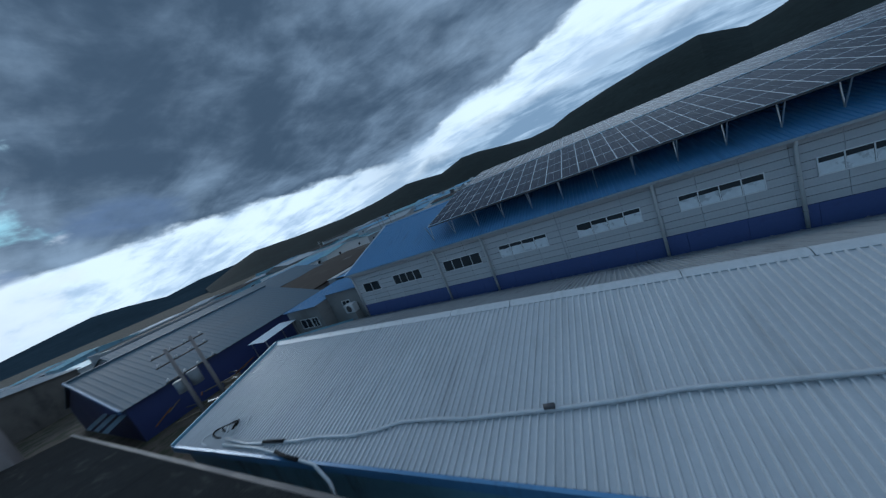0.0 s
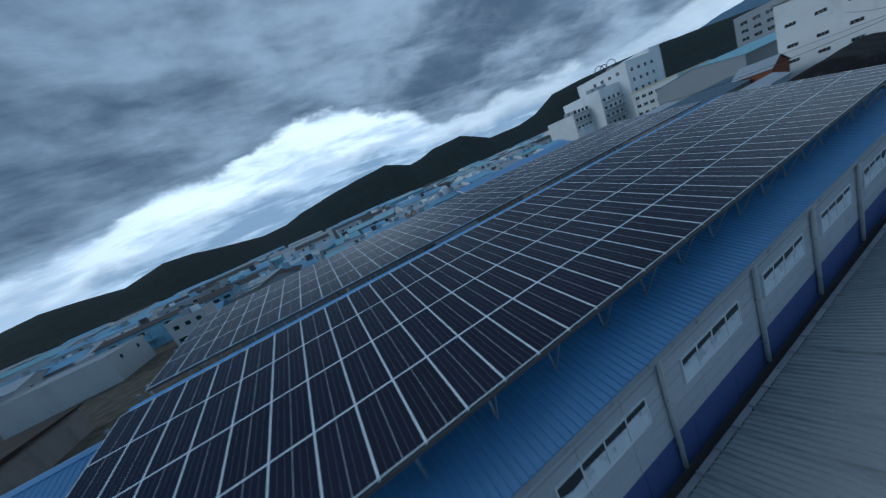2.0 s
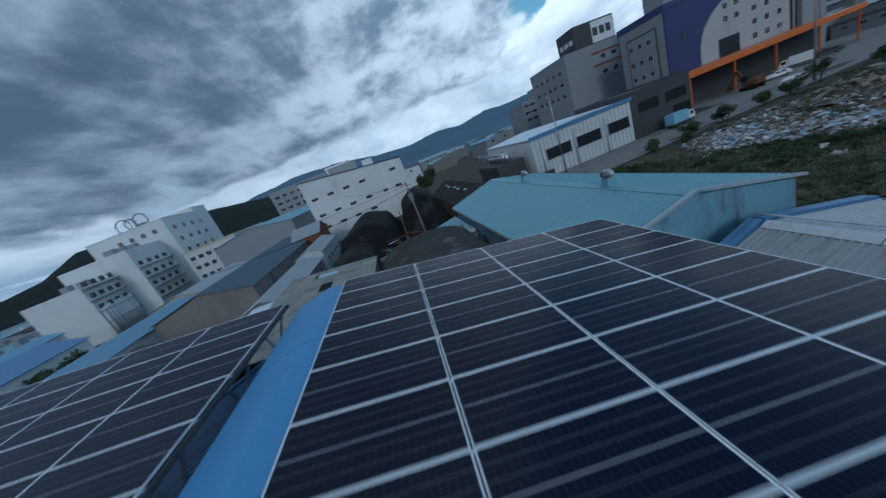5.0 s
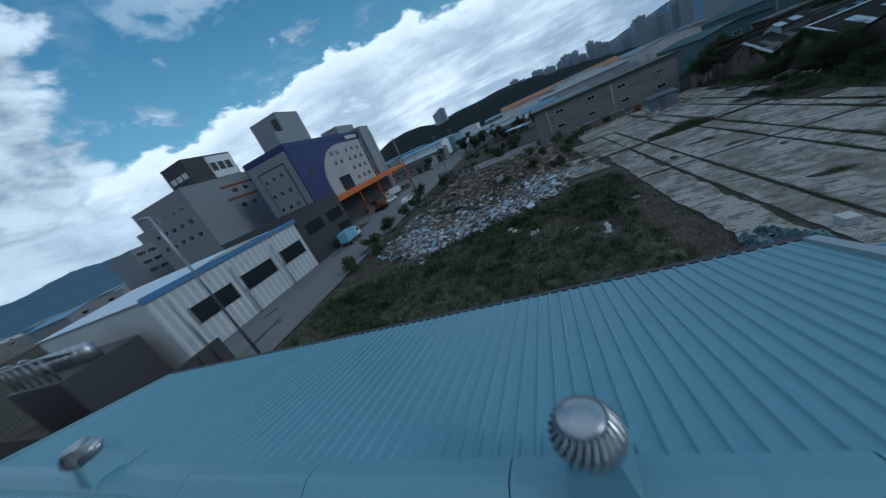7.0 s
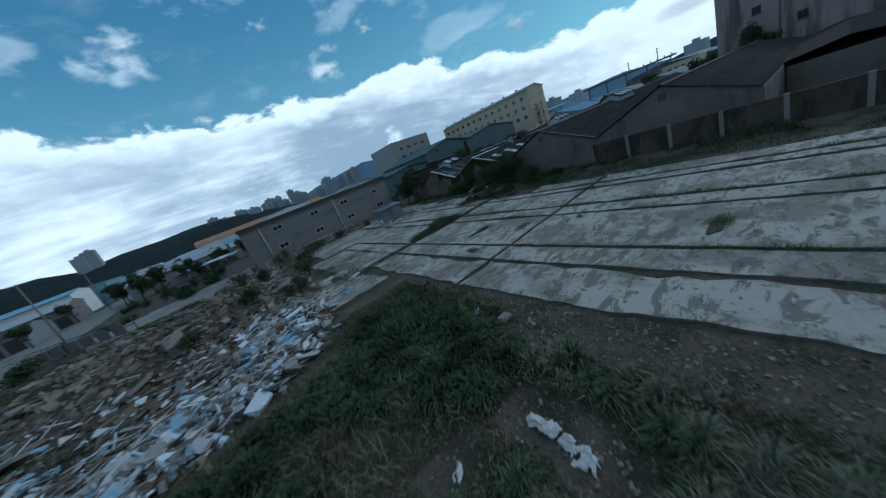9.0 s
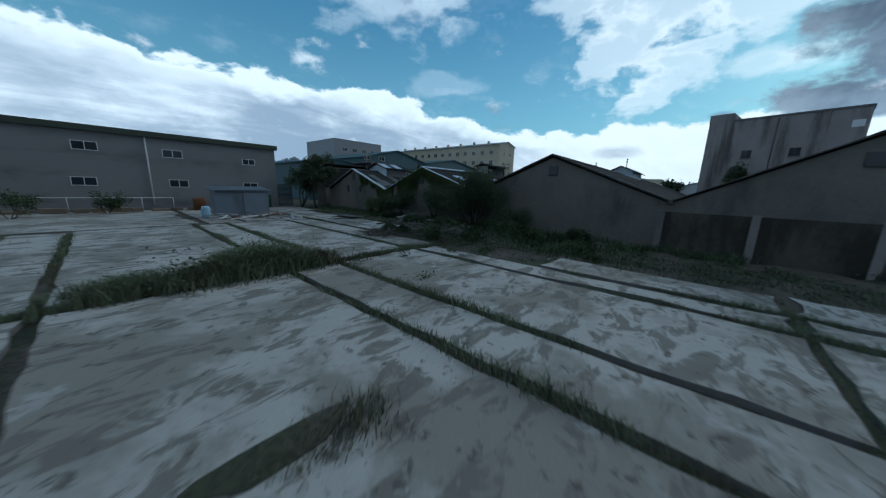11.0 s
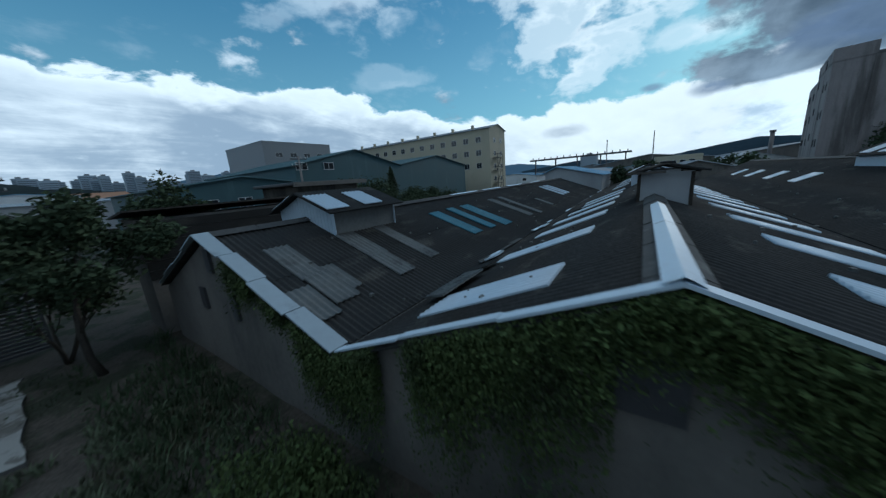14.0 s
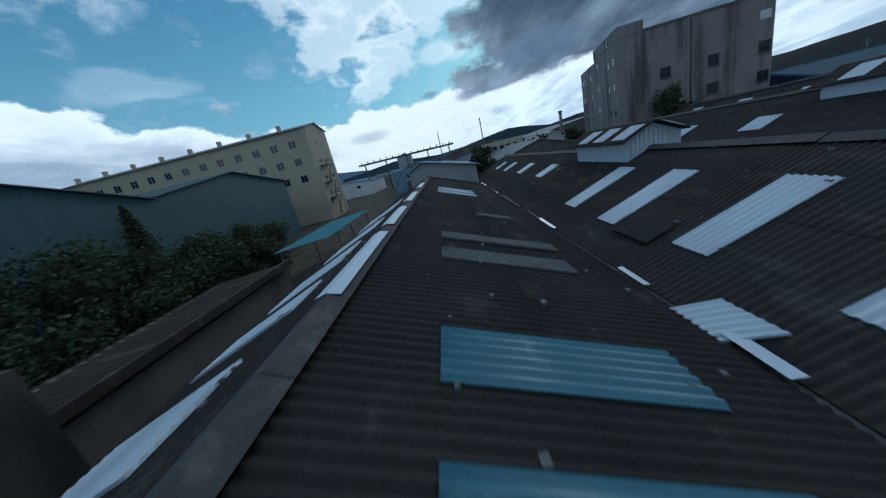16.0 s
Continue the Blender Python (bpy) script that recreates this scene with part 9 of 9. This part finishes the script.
LOGS = [((16.29, -50.92), (16.36, -50.12), 0.07), ((16.41, -50.08), (16.16, -49.3), 0.075), ((17.35, -51.08), (16.66, -50.82), 0.06), ((16.46, -49.2), (14.97, -49.42), 0.065), ((16.93, -50.13), (16.91, -49.09), 0.03),
        ((15.13, -48.91), (15.22, -48.28), 0.09), ((13.19, -50.26), (13.88, -48.9), 0.05), ((15.05, -53.65), (15.37, -51.29), 0.045), ((17.41, -51.45), (16.22, -51.86), 0.035), ((14.81, -49.12), (16.07, -48.74), 0.045), ((15.98, -48.67), (15.46, -47.92), 0.04)]
for i, (a, b, r0) in enumerate(LOGS):
    p, d = Vector((*a, 0)), Vector((b[0] - a[0], b[1] - a[1], 0.06 * ((i % 4) - 1)))
    p.z = max(0.34, ground_z(*a) + 0.12, ground_z(*b) + 0.12)
    across = Vector((-d.y, d.x, 0)).normalized()
    bend = 0.10 * d.length * r.uniform(-1, 1)
    log = part("log", tube([p + d * (k / 6) + across * bend * math.sin(k * 0.52) + Vector((0, 0, 0.025 * math.sin(2 * k + i))) for k in range(7)], [r0 * q for q in (1.25, 1.0, 0.94, 1.04, 0.9, 0.86, 0.7)], 9), M["deadwood"], heap_)
    for k in range(4):
        q = p + d * (0.06 if k < 3 else 0.85)
        u = Vector((r.uniform(-1, 1), r.uniform(-1, 1), r.uniform(0.0, 0.7))).normalized()
        w_ = r.uniform(0.5, 1.0)
        part("root", tube([q, q + u * 0.2 * w_, q + u * 0.38 * w_ + Vector((0, 0, -0.05)), q + u * 0.55 * w_ + Vector((r.uniform(-0.15, 0.15), r.uniform(-0.1, 0.1), -0.16))], [r0 * 0.5, r0 * 0.36, r0 * 0.24, r0 * 0.1], 5), M["deadwood"], log)
for i, (x, y, h, w_) in enumerate(((15.2, -51.5, 0.65, 0.8), (14.0, -51.3, 0.8, 0.9), (17.7, -51.2, 0.55, 0.5), (12.6, -48.6, 0.7, 1.0), (14.4, -50.6, 0.6, 0.8), (13.3, -47.7, 0.6, 0.9), (15.8, -47.3, 0.6, 0.8), (13.7, -46.4, 0.8, 1.0), (17.7, -52.6, 0.5, 0.6), (14.4, -44.6, 0.7, 1.0), (12.4, -43.0, 0.8, 1.1), (14.9, -42.2, 0.6, 0.9))):
    tree(x, y, h, w_, 5200, "low green bush growing through the branch heap", 230 + i, 0.05, "weed", 0.015, ground_z(x, y), "bush", 6, "bush")

# ---- loose planks, sheets and pipes on the yard ----
def plank(name, label, cat, a, b, w, h, m, grp="loose planks in the yard"):
    bm_ = bmesh.new()
    add_beam(bm_, a, b, w, h)
    bmesh.ops.bevel(bm_, geom=bm_.edges[:], offset=min(w, h) * 0.15, segments=1, affect="EDGES")
    t = part(name, bm_, M[m], None)
    return tagged(t, label, cat, grp)


plank("plank", "dark timber beam lying on the concrete", "plank", (16.1, -55.9, 0.13), (14.3, -56.2, 0.16), 0.10, 0.08, "bark")
plank("plank", "long thin timber lying on the concrete", "plank", (16.9, -60.7, 0.12), (15.2, -60.5, 0.12), 0.10, 0.07, "driftwood")
plank("plank", "thin timber beside the corrugated sheet", "plank", (16.4, -62.0, 0.12), (15.2, -62.2, 0.12), 0.06, 0.05, "driftwood")
plank("board", "white painted board lying in the weeds", "plank", (12.17, -54.5, 0.34), (11.95, -53.1, 0.3), 0.42, 0.04, "fibre_white")
plank("board", "weathered grey board lying in the weeds", "plank", (12.49, -53.1, 0.3), (12.68, -51.75, 0.26), 0.34, 0.06, "concrete_old")
plank("board", "white painted board on bare soil", "plank", (11.9, -52.1, 0.32), (12.75, -51.25, 0.3), 0.2, 0.04, "fibre_white")
plank("pipe", "white plastic pipe lying beside the slab joint", "pipe", (18.4, -63.0, 0.15), (18.3, -65.2, 0.15), 0.13, 0.13, "pvc")
ws2 = thing("corrugated_sheet", "loose grey corrugated sheet on the concrete", "sheet metal")
for k in range(3):
    part("sheet", sheet((14.75 + 0.06 * k, -62.5 + 0.1 * k, 0.14 + 0.05 * k), (0.85, 0.12, 0), (-0.1, 2.4, 0.02), "sine", 0.15, 0.03, 0.01), M["slate_light"], ws2)
sc = thing("scrap_boards", "pile of broken white boards against the hall", "boards")
r = random.Random(23)
for i in range(26):
    x, y = r.gauss(11.9, 0.45), r.gauss(-56.8, 0.55)
    a, l = r.uniform(0, 3.1), r.uniform(0.5, 1.4)
    bm = bmesh.new()
    z = ground_z(x, y) + r.uniform(0.1, 0.55)
    add_beam(bm, (x, y, z), (x + l * math.cos(a), y + l * math.sin(a), z + r.uniform(-0.25, 0.25)), r.uniform(0.12, 0.4), 0.03)
    part("board", bm, M[r.choice(["fibre_white", "concrete_old", "slate_light"])], sc)
db = thing("scrap_pile", "pile of pipes, bars and scrap beside the tool shed", "scrap")
for i in range(44):
    x, y = r.uniform(18.6, 21.6), r.uniform(-66.0, -63.4)
    if i > 26:
        x, y = r.uniform(18.8, 23.4), r.uniform(-66.3, -65.3)
    a, l = r.gauss(0.5, 0.5), r.uniform(0.6, 2.0)
    bm = bmesh.new()
    z = r.uniform(0.12, 0.4)
    add_beam(bm, (x, y, z), (x + l * math.cos(a), y + l * math.sin(a), max(0.1, z + r.uniform(-0.2, 0.15))), r.choice([0.05, 0.08, 0.14]), 0.05)
    part("bar", bm, M[r.choice(["galv", "driftwood", "rust", "slate_light", "concrete_old", "pvc"])], db)
hs = thing("garden_hose", "loose coil of pale hose on the concrete", "hose")
part("hose", tube([(20.3 + 0.9 * math.cos(a) + 0.1 * a, -62.6 + 0.7 * math.sin(a), 0.12 + 0.012 * a) for a in np.linspace(0, 11, 40)], 0.018, 6), M["pvc"], hs)
for i in range(14):
    x = 22.5 + i * 0.85 + r.uniform(-0.2, 0.2)
    bl = thing("timber_block", "short brown timber block stacked along the wall", "timber", "timber blocks along the wall")
    part("block", B((x, x + r.uniform(0.5, 0.9), -75.2 + r.uniform(-0.3, 0.3), -74.6, 0.02, r.uniform(0.2, 0.5)), bevel=0.03), M["wood"], bl)
box_ = thing("rusty_drum", "rusty brown metal tank at the wall", "tank")
part("drum", tube([(23.0, -74.6, 0.0), (23.0, -74.6, 1.1), (23.0, -74.6, 1.2)], [0.5, 0.5, 0.42], 16), M["rust"], box_)
bc = thing("blue_barrel", "blue-grey plastic barrel beside the shed", "barrel")
part("barrel", tube([(24.1, -66.4, 0.05), (24.1, -66.4, 0.3), (24.1, -66.4, 0.8), (24.1, -66.4, 0.95)], [0.24, 0.29, 0.29, 0.22], 14), M["plastic_blue"], bc)
rail = thing("wall_railing", "low pale pipe railing along the grey building", "railing")
part("rail", tube([(24.5, -77.6, 1.1), (40, -78.0, 1.1)], 0.035, 6), M["pvc"], rail)
for x in np.arange(24.5, 40.1, 2.2):
    part("post", tube([(x, -77.6 - 0.026 * (x - 24.5), 0.0), (x, -77.6 - 0.026 * (x - 24.5), 1.1)], 0.035, 6), M["pvc"], rail)
pp = thing("paper_scrap", "crumpled white paper scrap on the weeds", "paper")
bm = bmesh.new()
v = [bm.verts.new(p) for p in ((14.45, -55.15, 0.3), (14.8, -55.2, 0.34), (14.75, -54.8, 0.42), (14.5, -54.95, 0.38))]
bm.faces.new(v)
bmesh.ops.solidify(bm, geom=bm.faces[:], thickness=0.006)
part("sheet", bm, M["plastic_white"], pp)
for x, y, h in ((-71.3, 70.7, 11), (-92.3, 109, 11.5), (-84, 84, 10.5), (-60, 60.5, 10), (-104, 66, 11)):
    pole(x, y, h, "concrete utility pole among the low sheds", 2)
pole(-75, -56.6, 13.2, "tall utility pole beyond the slate roofs", 2)
pole(-82, -66.8, 13.0, "utility pole with two arms beyond the white hall", 2)
pole(12.9, -96, 8.4, "concrete utility pole in the lane", 2)
pole(-7.3, -90.6, 9.6, "utility pole with crossarms beside the teal hall", 2)
plank("board", "weathered grey board on the slab corner", "plank", (19.35, -45.55, 0.11), (19.6, -45.2, 0.11), 0.22, 0.03, "slate_light")

# ---- rubbish on the waste ground ----
POLY = [(57, -29.6), (66.5, -39), (66, -54), (52, -50.5), (41, -51.5), (40.2, -42), (43.5, -38.6), (51, -33.2)]


def inside(x, y):
    c = False
    for (xa, ya), (xb, yb) in zip(POLY, POLY[1:] + POLY[:1]):
        if (ya > y) != (yb > y) and x < (xb - xa) * (y - ya) / (yb - ya) + xa:
            c = not c
    return c


r = random.Random(41)
kinds = {"plastic_white": [], "plastic_blue": [], "junk_grey": [], "junk_brown": [], "fibre_white": []}
meshes = {k: ([], []) for k in kinds}
lumps = {k: [] for k in kinds}


def scrap(kind, x, y, z, lx, ly, lz):
    v, f = meshes[kind]
    rot = Euler((r.gauss(0, 0.25), r.gauss(0, 0.25), r.uniform(0, 6.3))).to_matrix()
    k = len(v)
    for a, b, c in ((-1, -1, -1), (1, -1, -1), (1, 1, -1), (-1, 1, -1), (-1, -1, 1), (1, -1, 1), (1, 1, 1), (-1, 1, 1)):
        q = rot @ Vector((a * lx / 2 * r.uniform(0.8, 1.2), b * ly / 2 * r.uniform(0.7, 1.2), c * lz / 2 + r.uniform(-0.04, 0.04)))
        v.append((x + q.x, y + q.y, z + q.z))
    f.extend([tuple(k + i for i in t) for t in ((0, 3, 2, 1), (4, 5, 6, 7), (0, 1, 5, 4), (1, 2, 6, 5), (2, 3, 7, 6), (3, 0, 4, 7))])


for i in range(24000):
    x, y = r.uniform(39, 67), r.uniform(-55, -29)
    if not inside(x + r.gauss(0, 0.6), y + r.gauss(0, 0.6)):
        continue
    strip = mound(x, y, 54, -35, 6, 4, 1.0) + mound(x, y, 47, -39, 6, 3.5, 0.9) + mound(x, y, 43, -44.5, 3, 5, 0.8) + mound(x, y, 61, -40, 5, 6, 0.6)
    if r.random() > 0.18 + strip * 1.1:
        continue
    kind = r.choices(["plastic_white", "plastic_blue", "junk_grey", "junk_brown", "fibre_white"], [3.0, 1.1, 3.0, 1.6, 1.2] if strip > 0.4 else [0.7, 0.4, 2.4, 2.6, 0.5])[0]
    z = ground_z(x, y) + r.random() * (0.12 + 0.45 * strip)
    s = r.choice([0.08, 0.12, 0.16, 0.22, 0.32, 0.48])
    long_k = r.choice([1, 1.2, 1.6, 3.0])
    if r.random() < 0.3:
        lumps[kind].append((x, y, z, s * r.uniform(0.7, 1.5)))
    elif r.random() < 0.16:
        scrap(kind, x, y, z + 0.1, r.uniform(0.6, 1.8), r.uniform(0.03, 0.09), 0.03)
    else:
        scrap(kind, x, y, z, min(s * long_k, 1.5), s * r.uniform(0.4, 1.0), r.choice([0.02, 0.04, 0.08, s * 0.5]))
LAB = {"plastic_white": "white plastic and foam scraps dumped on waste ground", "plastic_blue": "pale blue plastic scraps among the rubbish", "junk_grey": "grey boards and debris among the rubbish",
       "junk_brown": "brown wood and cardboard among the rubbish", "fibre_white": "pale boards among the rubbish"}
for kind, (v, f) in meshes.items():
    me = bpy.data.meshes.new("rubbish")
    me.from_pydata(v, [], f)
    me.materials.append(M[kind])
    stuff("rubbish", me, LAB[kind], "rubbish")
    stuff("rubbish", scatter("rubbish", lumps[kind], M[kind], 77, 0.6), LAB[kind].replace("scraps", "lumps"), "rubbish")


def crumple(a, b, w, h, m, label, seed, cat="plastic sheet"):
    """A crumpled film lying between a and b."""
    a, b = Vector((*a, 0)), Vector((*b, 0))
    d = b - a
    n_ = Vector((-d.y, d.x, 0)).normalized()
    nu, nv = max(8, int(d.length / 0.06)), max(6, int(w / 0.06))
    v, f = [], []
    for i in range(nu + 1):
        for j in range(nv + 1):
            p = a + d * (i / nu) + n_ * (w * (j / nv - 0.5) * (0.55 + 0.45 * math.sin(3.1 * i / nu)) * (1 + 0.7 * noise.noise((i * 0.3, seed, 0))))
            k = noise.noise((p.x * 4, p.y * 4, seed)) + 0.6 * noise.noise((p.x * 11, p.y * 11, seed))
            q = p + n_ * 0.10 * noise.noise((p.x * 7, p.y * 7, seed + 5)) + d.normalized() * 0.10 * noise.noise((p.x * 8, p.y * 6, seed + 9))
            v.append((q.x, q.y, ground_z(p.x, p.y) + 0.05 + h * (0.5 + 0.6 * k) * math.sin(3.1 * min(max(j / nv, 0.03), 0.97))))
    for i in range(nu):
        for j in range(nv):
            if noise.noise((i * 0.35, j * 0.35, seed + 2)) < 0.42:
                k = i * (nv + 1) + j
                f.append((k, k + 1, k + nv + 2, k + nv + 1))
    me = bpy.data.meshes.new("plastic_sheet")
    me.from_pydata(v, [], f)
    me.materials.append(M[m])
    return tagged(new("plastic_sheet", me), label, cat, "plastic litter on the waste ground")


for i, (pa, pb, w, h, m) in enumerate((((39.95, -28.1), (39.9, -27.3), 0.45, 0.3, "plastic_white"), ((39.95, -27.2), (40.2, -26.3), 0.45, 0.3, "plastic_white"), ((44.9, -30.2), (45.6, -29.7), 0.6, 0.5, "plastic_white"), ((46.8, -31.5), (47.2, -31.2), 0.4, 0.35, "plastic_white"),
                                       ((47.2, -32.4), (47.7, -32.1), 0.4, 0.25, "plastic_white"), ((36.7, -33.0), (37.1, -32.6), 0.3, 0.15, "plastic_blue"), ((41.8, -28.8), (42.1, -28.5), 0.25, 0.1, "plastic_white"),
                                       ((36.5, -30.5), (36.8, -30.0), 0.2, 0.05, "straw"), ((38.6, -36.4), (39.1, -36.1), 0.4, 0.2, "plastic_blue"), ((51.5, -41), (52.6, -40.4), 0.9, 0.4, "junk_grey"), ((49, -38), (50, -37.4), 0.9, 0.3, "plastic_blue"),
                                       ((55, -36), (56.4, -35.4), 1.0, 0.4, "plastic_white"), ((50, -34.8), (51.2, -34.5), 0.8, 0.3, "orange"), ((57.5, -33.8), (59, -33.2), 1.0, 0.4, "plastic_white"), ((53, -44), (54.2, -43.6), 0.8, 0.3, "plastic_blue"),
                                       ((38.0, -45.5), (38.8, -44.8), 0.7, 0.3, "plastic_blue"), ((36.2, -48.2), (37.4, -47.8), 0.6, 0.2, "plastic_white"), ((37.6, -51.2), (39.4, -50.6), 0.7, 0.3, "plastic_white"))):
    crumple(pa, pb, w, h, m, {"plastic_white": "crumpled white plastic film on the ground", "plastic_blue": "crumpled pale blue plastic film on the ground", "junk_grey": "crumpled grey sheeting on the rubbish", "orange": "crumpled orange sheeting on the rubbish", "straw": "yellowed paper scrap on bare soil"}[m], i + 3)
st_ = tagged(part("concrete_lump", B((36.6, 37.2, -31.5, -31.1, 0.0, 0.24), bevel=0.07), M["concrete_old"], None), "pale concrete lump on the bare soil", "stone")
net = thing("plastic_net", "heap of turquoise plastic netting on the slab edge", "net")
NET = [((34.2, -22.2), (33.2, -20.2), 1.3, 0.55), ((35.4, -20.9), (33.6, -20.0), 1.2, 0.6), ((35.0, -21.9), (34.2, -19.8), 1.0, 0.4), ((32.6, -20.9), (33.8, -19.6), 1.0, 0.3)]
for i, (pa, pb, w, h) in enumerate(NET):
    ob = crumple(pa, pb, w, h, "net_teal", "", 31 + i)
    for key in ("label", "category", "group"):
        if key in ob:
            del ob[key]
    ob.name = "netting"
    ob.parent = net
bx = thing("white_box", "white plastic crate beside the netting", "crate")
part("crate", B((31.3, 31.9, -21.4, -20.8, 0.06, 0.46), bevel=0.03), M["plastic_white"], bx)

# ---- rubble mounds ----
sp = []
for i in range(15000):
    x, y = r.uniform(39, 64), r.uniform(-79, -46)
    w = mound(x, y, 47, -57, 8, 7, 1) + mound(x, y, 56, -62, 7, 10, 0.9) + mound(x, y, 44, -70, 6, 6, 0.7) + mound(x, y, 43, -49, 5, 3, 0.6)
    if r.random() > w + 0.08:
        continue
    sp.append((x, y, ground_z(x, y) + 0.02, r.choice([0.08, 0.12, 0.18, 0.25, 0.35, 0.6])))
stuff("rubble", scatter("rubble", sp, M["rubble"], 19), "brown broken concrete and brick rubble in mounds", "rubble")
for i in range(22):
    x, y = r.uniform(40, 60), r.uniform(-74, -47)
    s = r.uniform(0.8, 2.2)
    bm = B((-s / 2, s / 2, -s * 0.35, s * 0.35, -0.1, 0.12), bevel=0.03)
    t = part("concrete_chunk", bm, M["concrete_old"], None)
    t.location = (x, y, ground_z(x, y) + 0.25)
    t.rotation_euler = (r.uniform(-0.35, 0.35), r.uniform(-0.35, 0.35), r.uniform(0, 6))
    tagged(t, "tilted broken concrete slab on the rubble", "concrete", "broken slabs on the rubble")
fence = thing("steel_fence", "low dark steel frame fence beside the road", "fence")
a, b = Vector((69, -88, 0)), Vector((56, -76.5, 0))
for k in range(8):
    p = a.lerp(b, k / 7)
    part("post", tube([p, p + Vector((0, 0, 2.2))], 0.06, 6), M["steel_dark"], fence)
for z in (0.4, 1.2, 2.1):
    bm = bmesh.new()
    add_beam(bm, a + Vector((0, 0, z)), b + Vector((0, 0, z)), 0.07)
    part("rail", bm, M["steel_dark"], fence)
for k in range(7):
    p, q = a.lerp(b, (k + 0.12) / 7), a.lerp(b, (k + 0.88) / 7)
    bm = bmesh.new()
    add_beam(bm, p + Vector((0.6, 0.7, 1.2)), q + Vector((0.6, 0.7, 1.2)), 0.06, 1.3)
    part("panel", bm, M["junk_grey"], fence, "dull grey infill panel")
    bm = bmesh.new()
    add_beam(bm, a.lerp(b, k / 7) + Vector((0, 0, 2.15)), a.lerp(b, k / 7) + Vector((1.5, 1.7, 2.0)), 0.07)
    part("brace", bm, M["steel_dark"], fence)
cover = thing("tarpaulin_heap", "long heap covered with pale tarpaulin by the road", "tarpaulin")
xs_, ys_ = list(np.linspace(42, 62, 26)), list(np.linspace(-86, -80, 12))
ob = new("tarpaulin", grid_mesh("tarpaulin", xs_, ys_, lambda x, y: max(0.05, 0.9 * (1 - ((y + 83) / 3) ** 2) + 0.25 * noise.noise((x, y, 3))), M["junk_grey"]))
ob.parent = cover
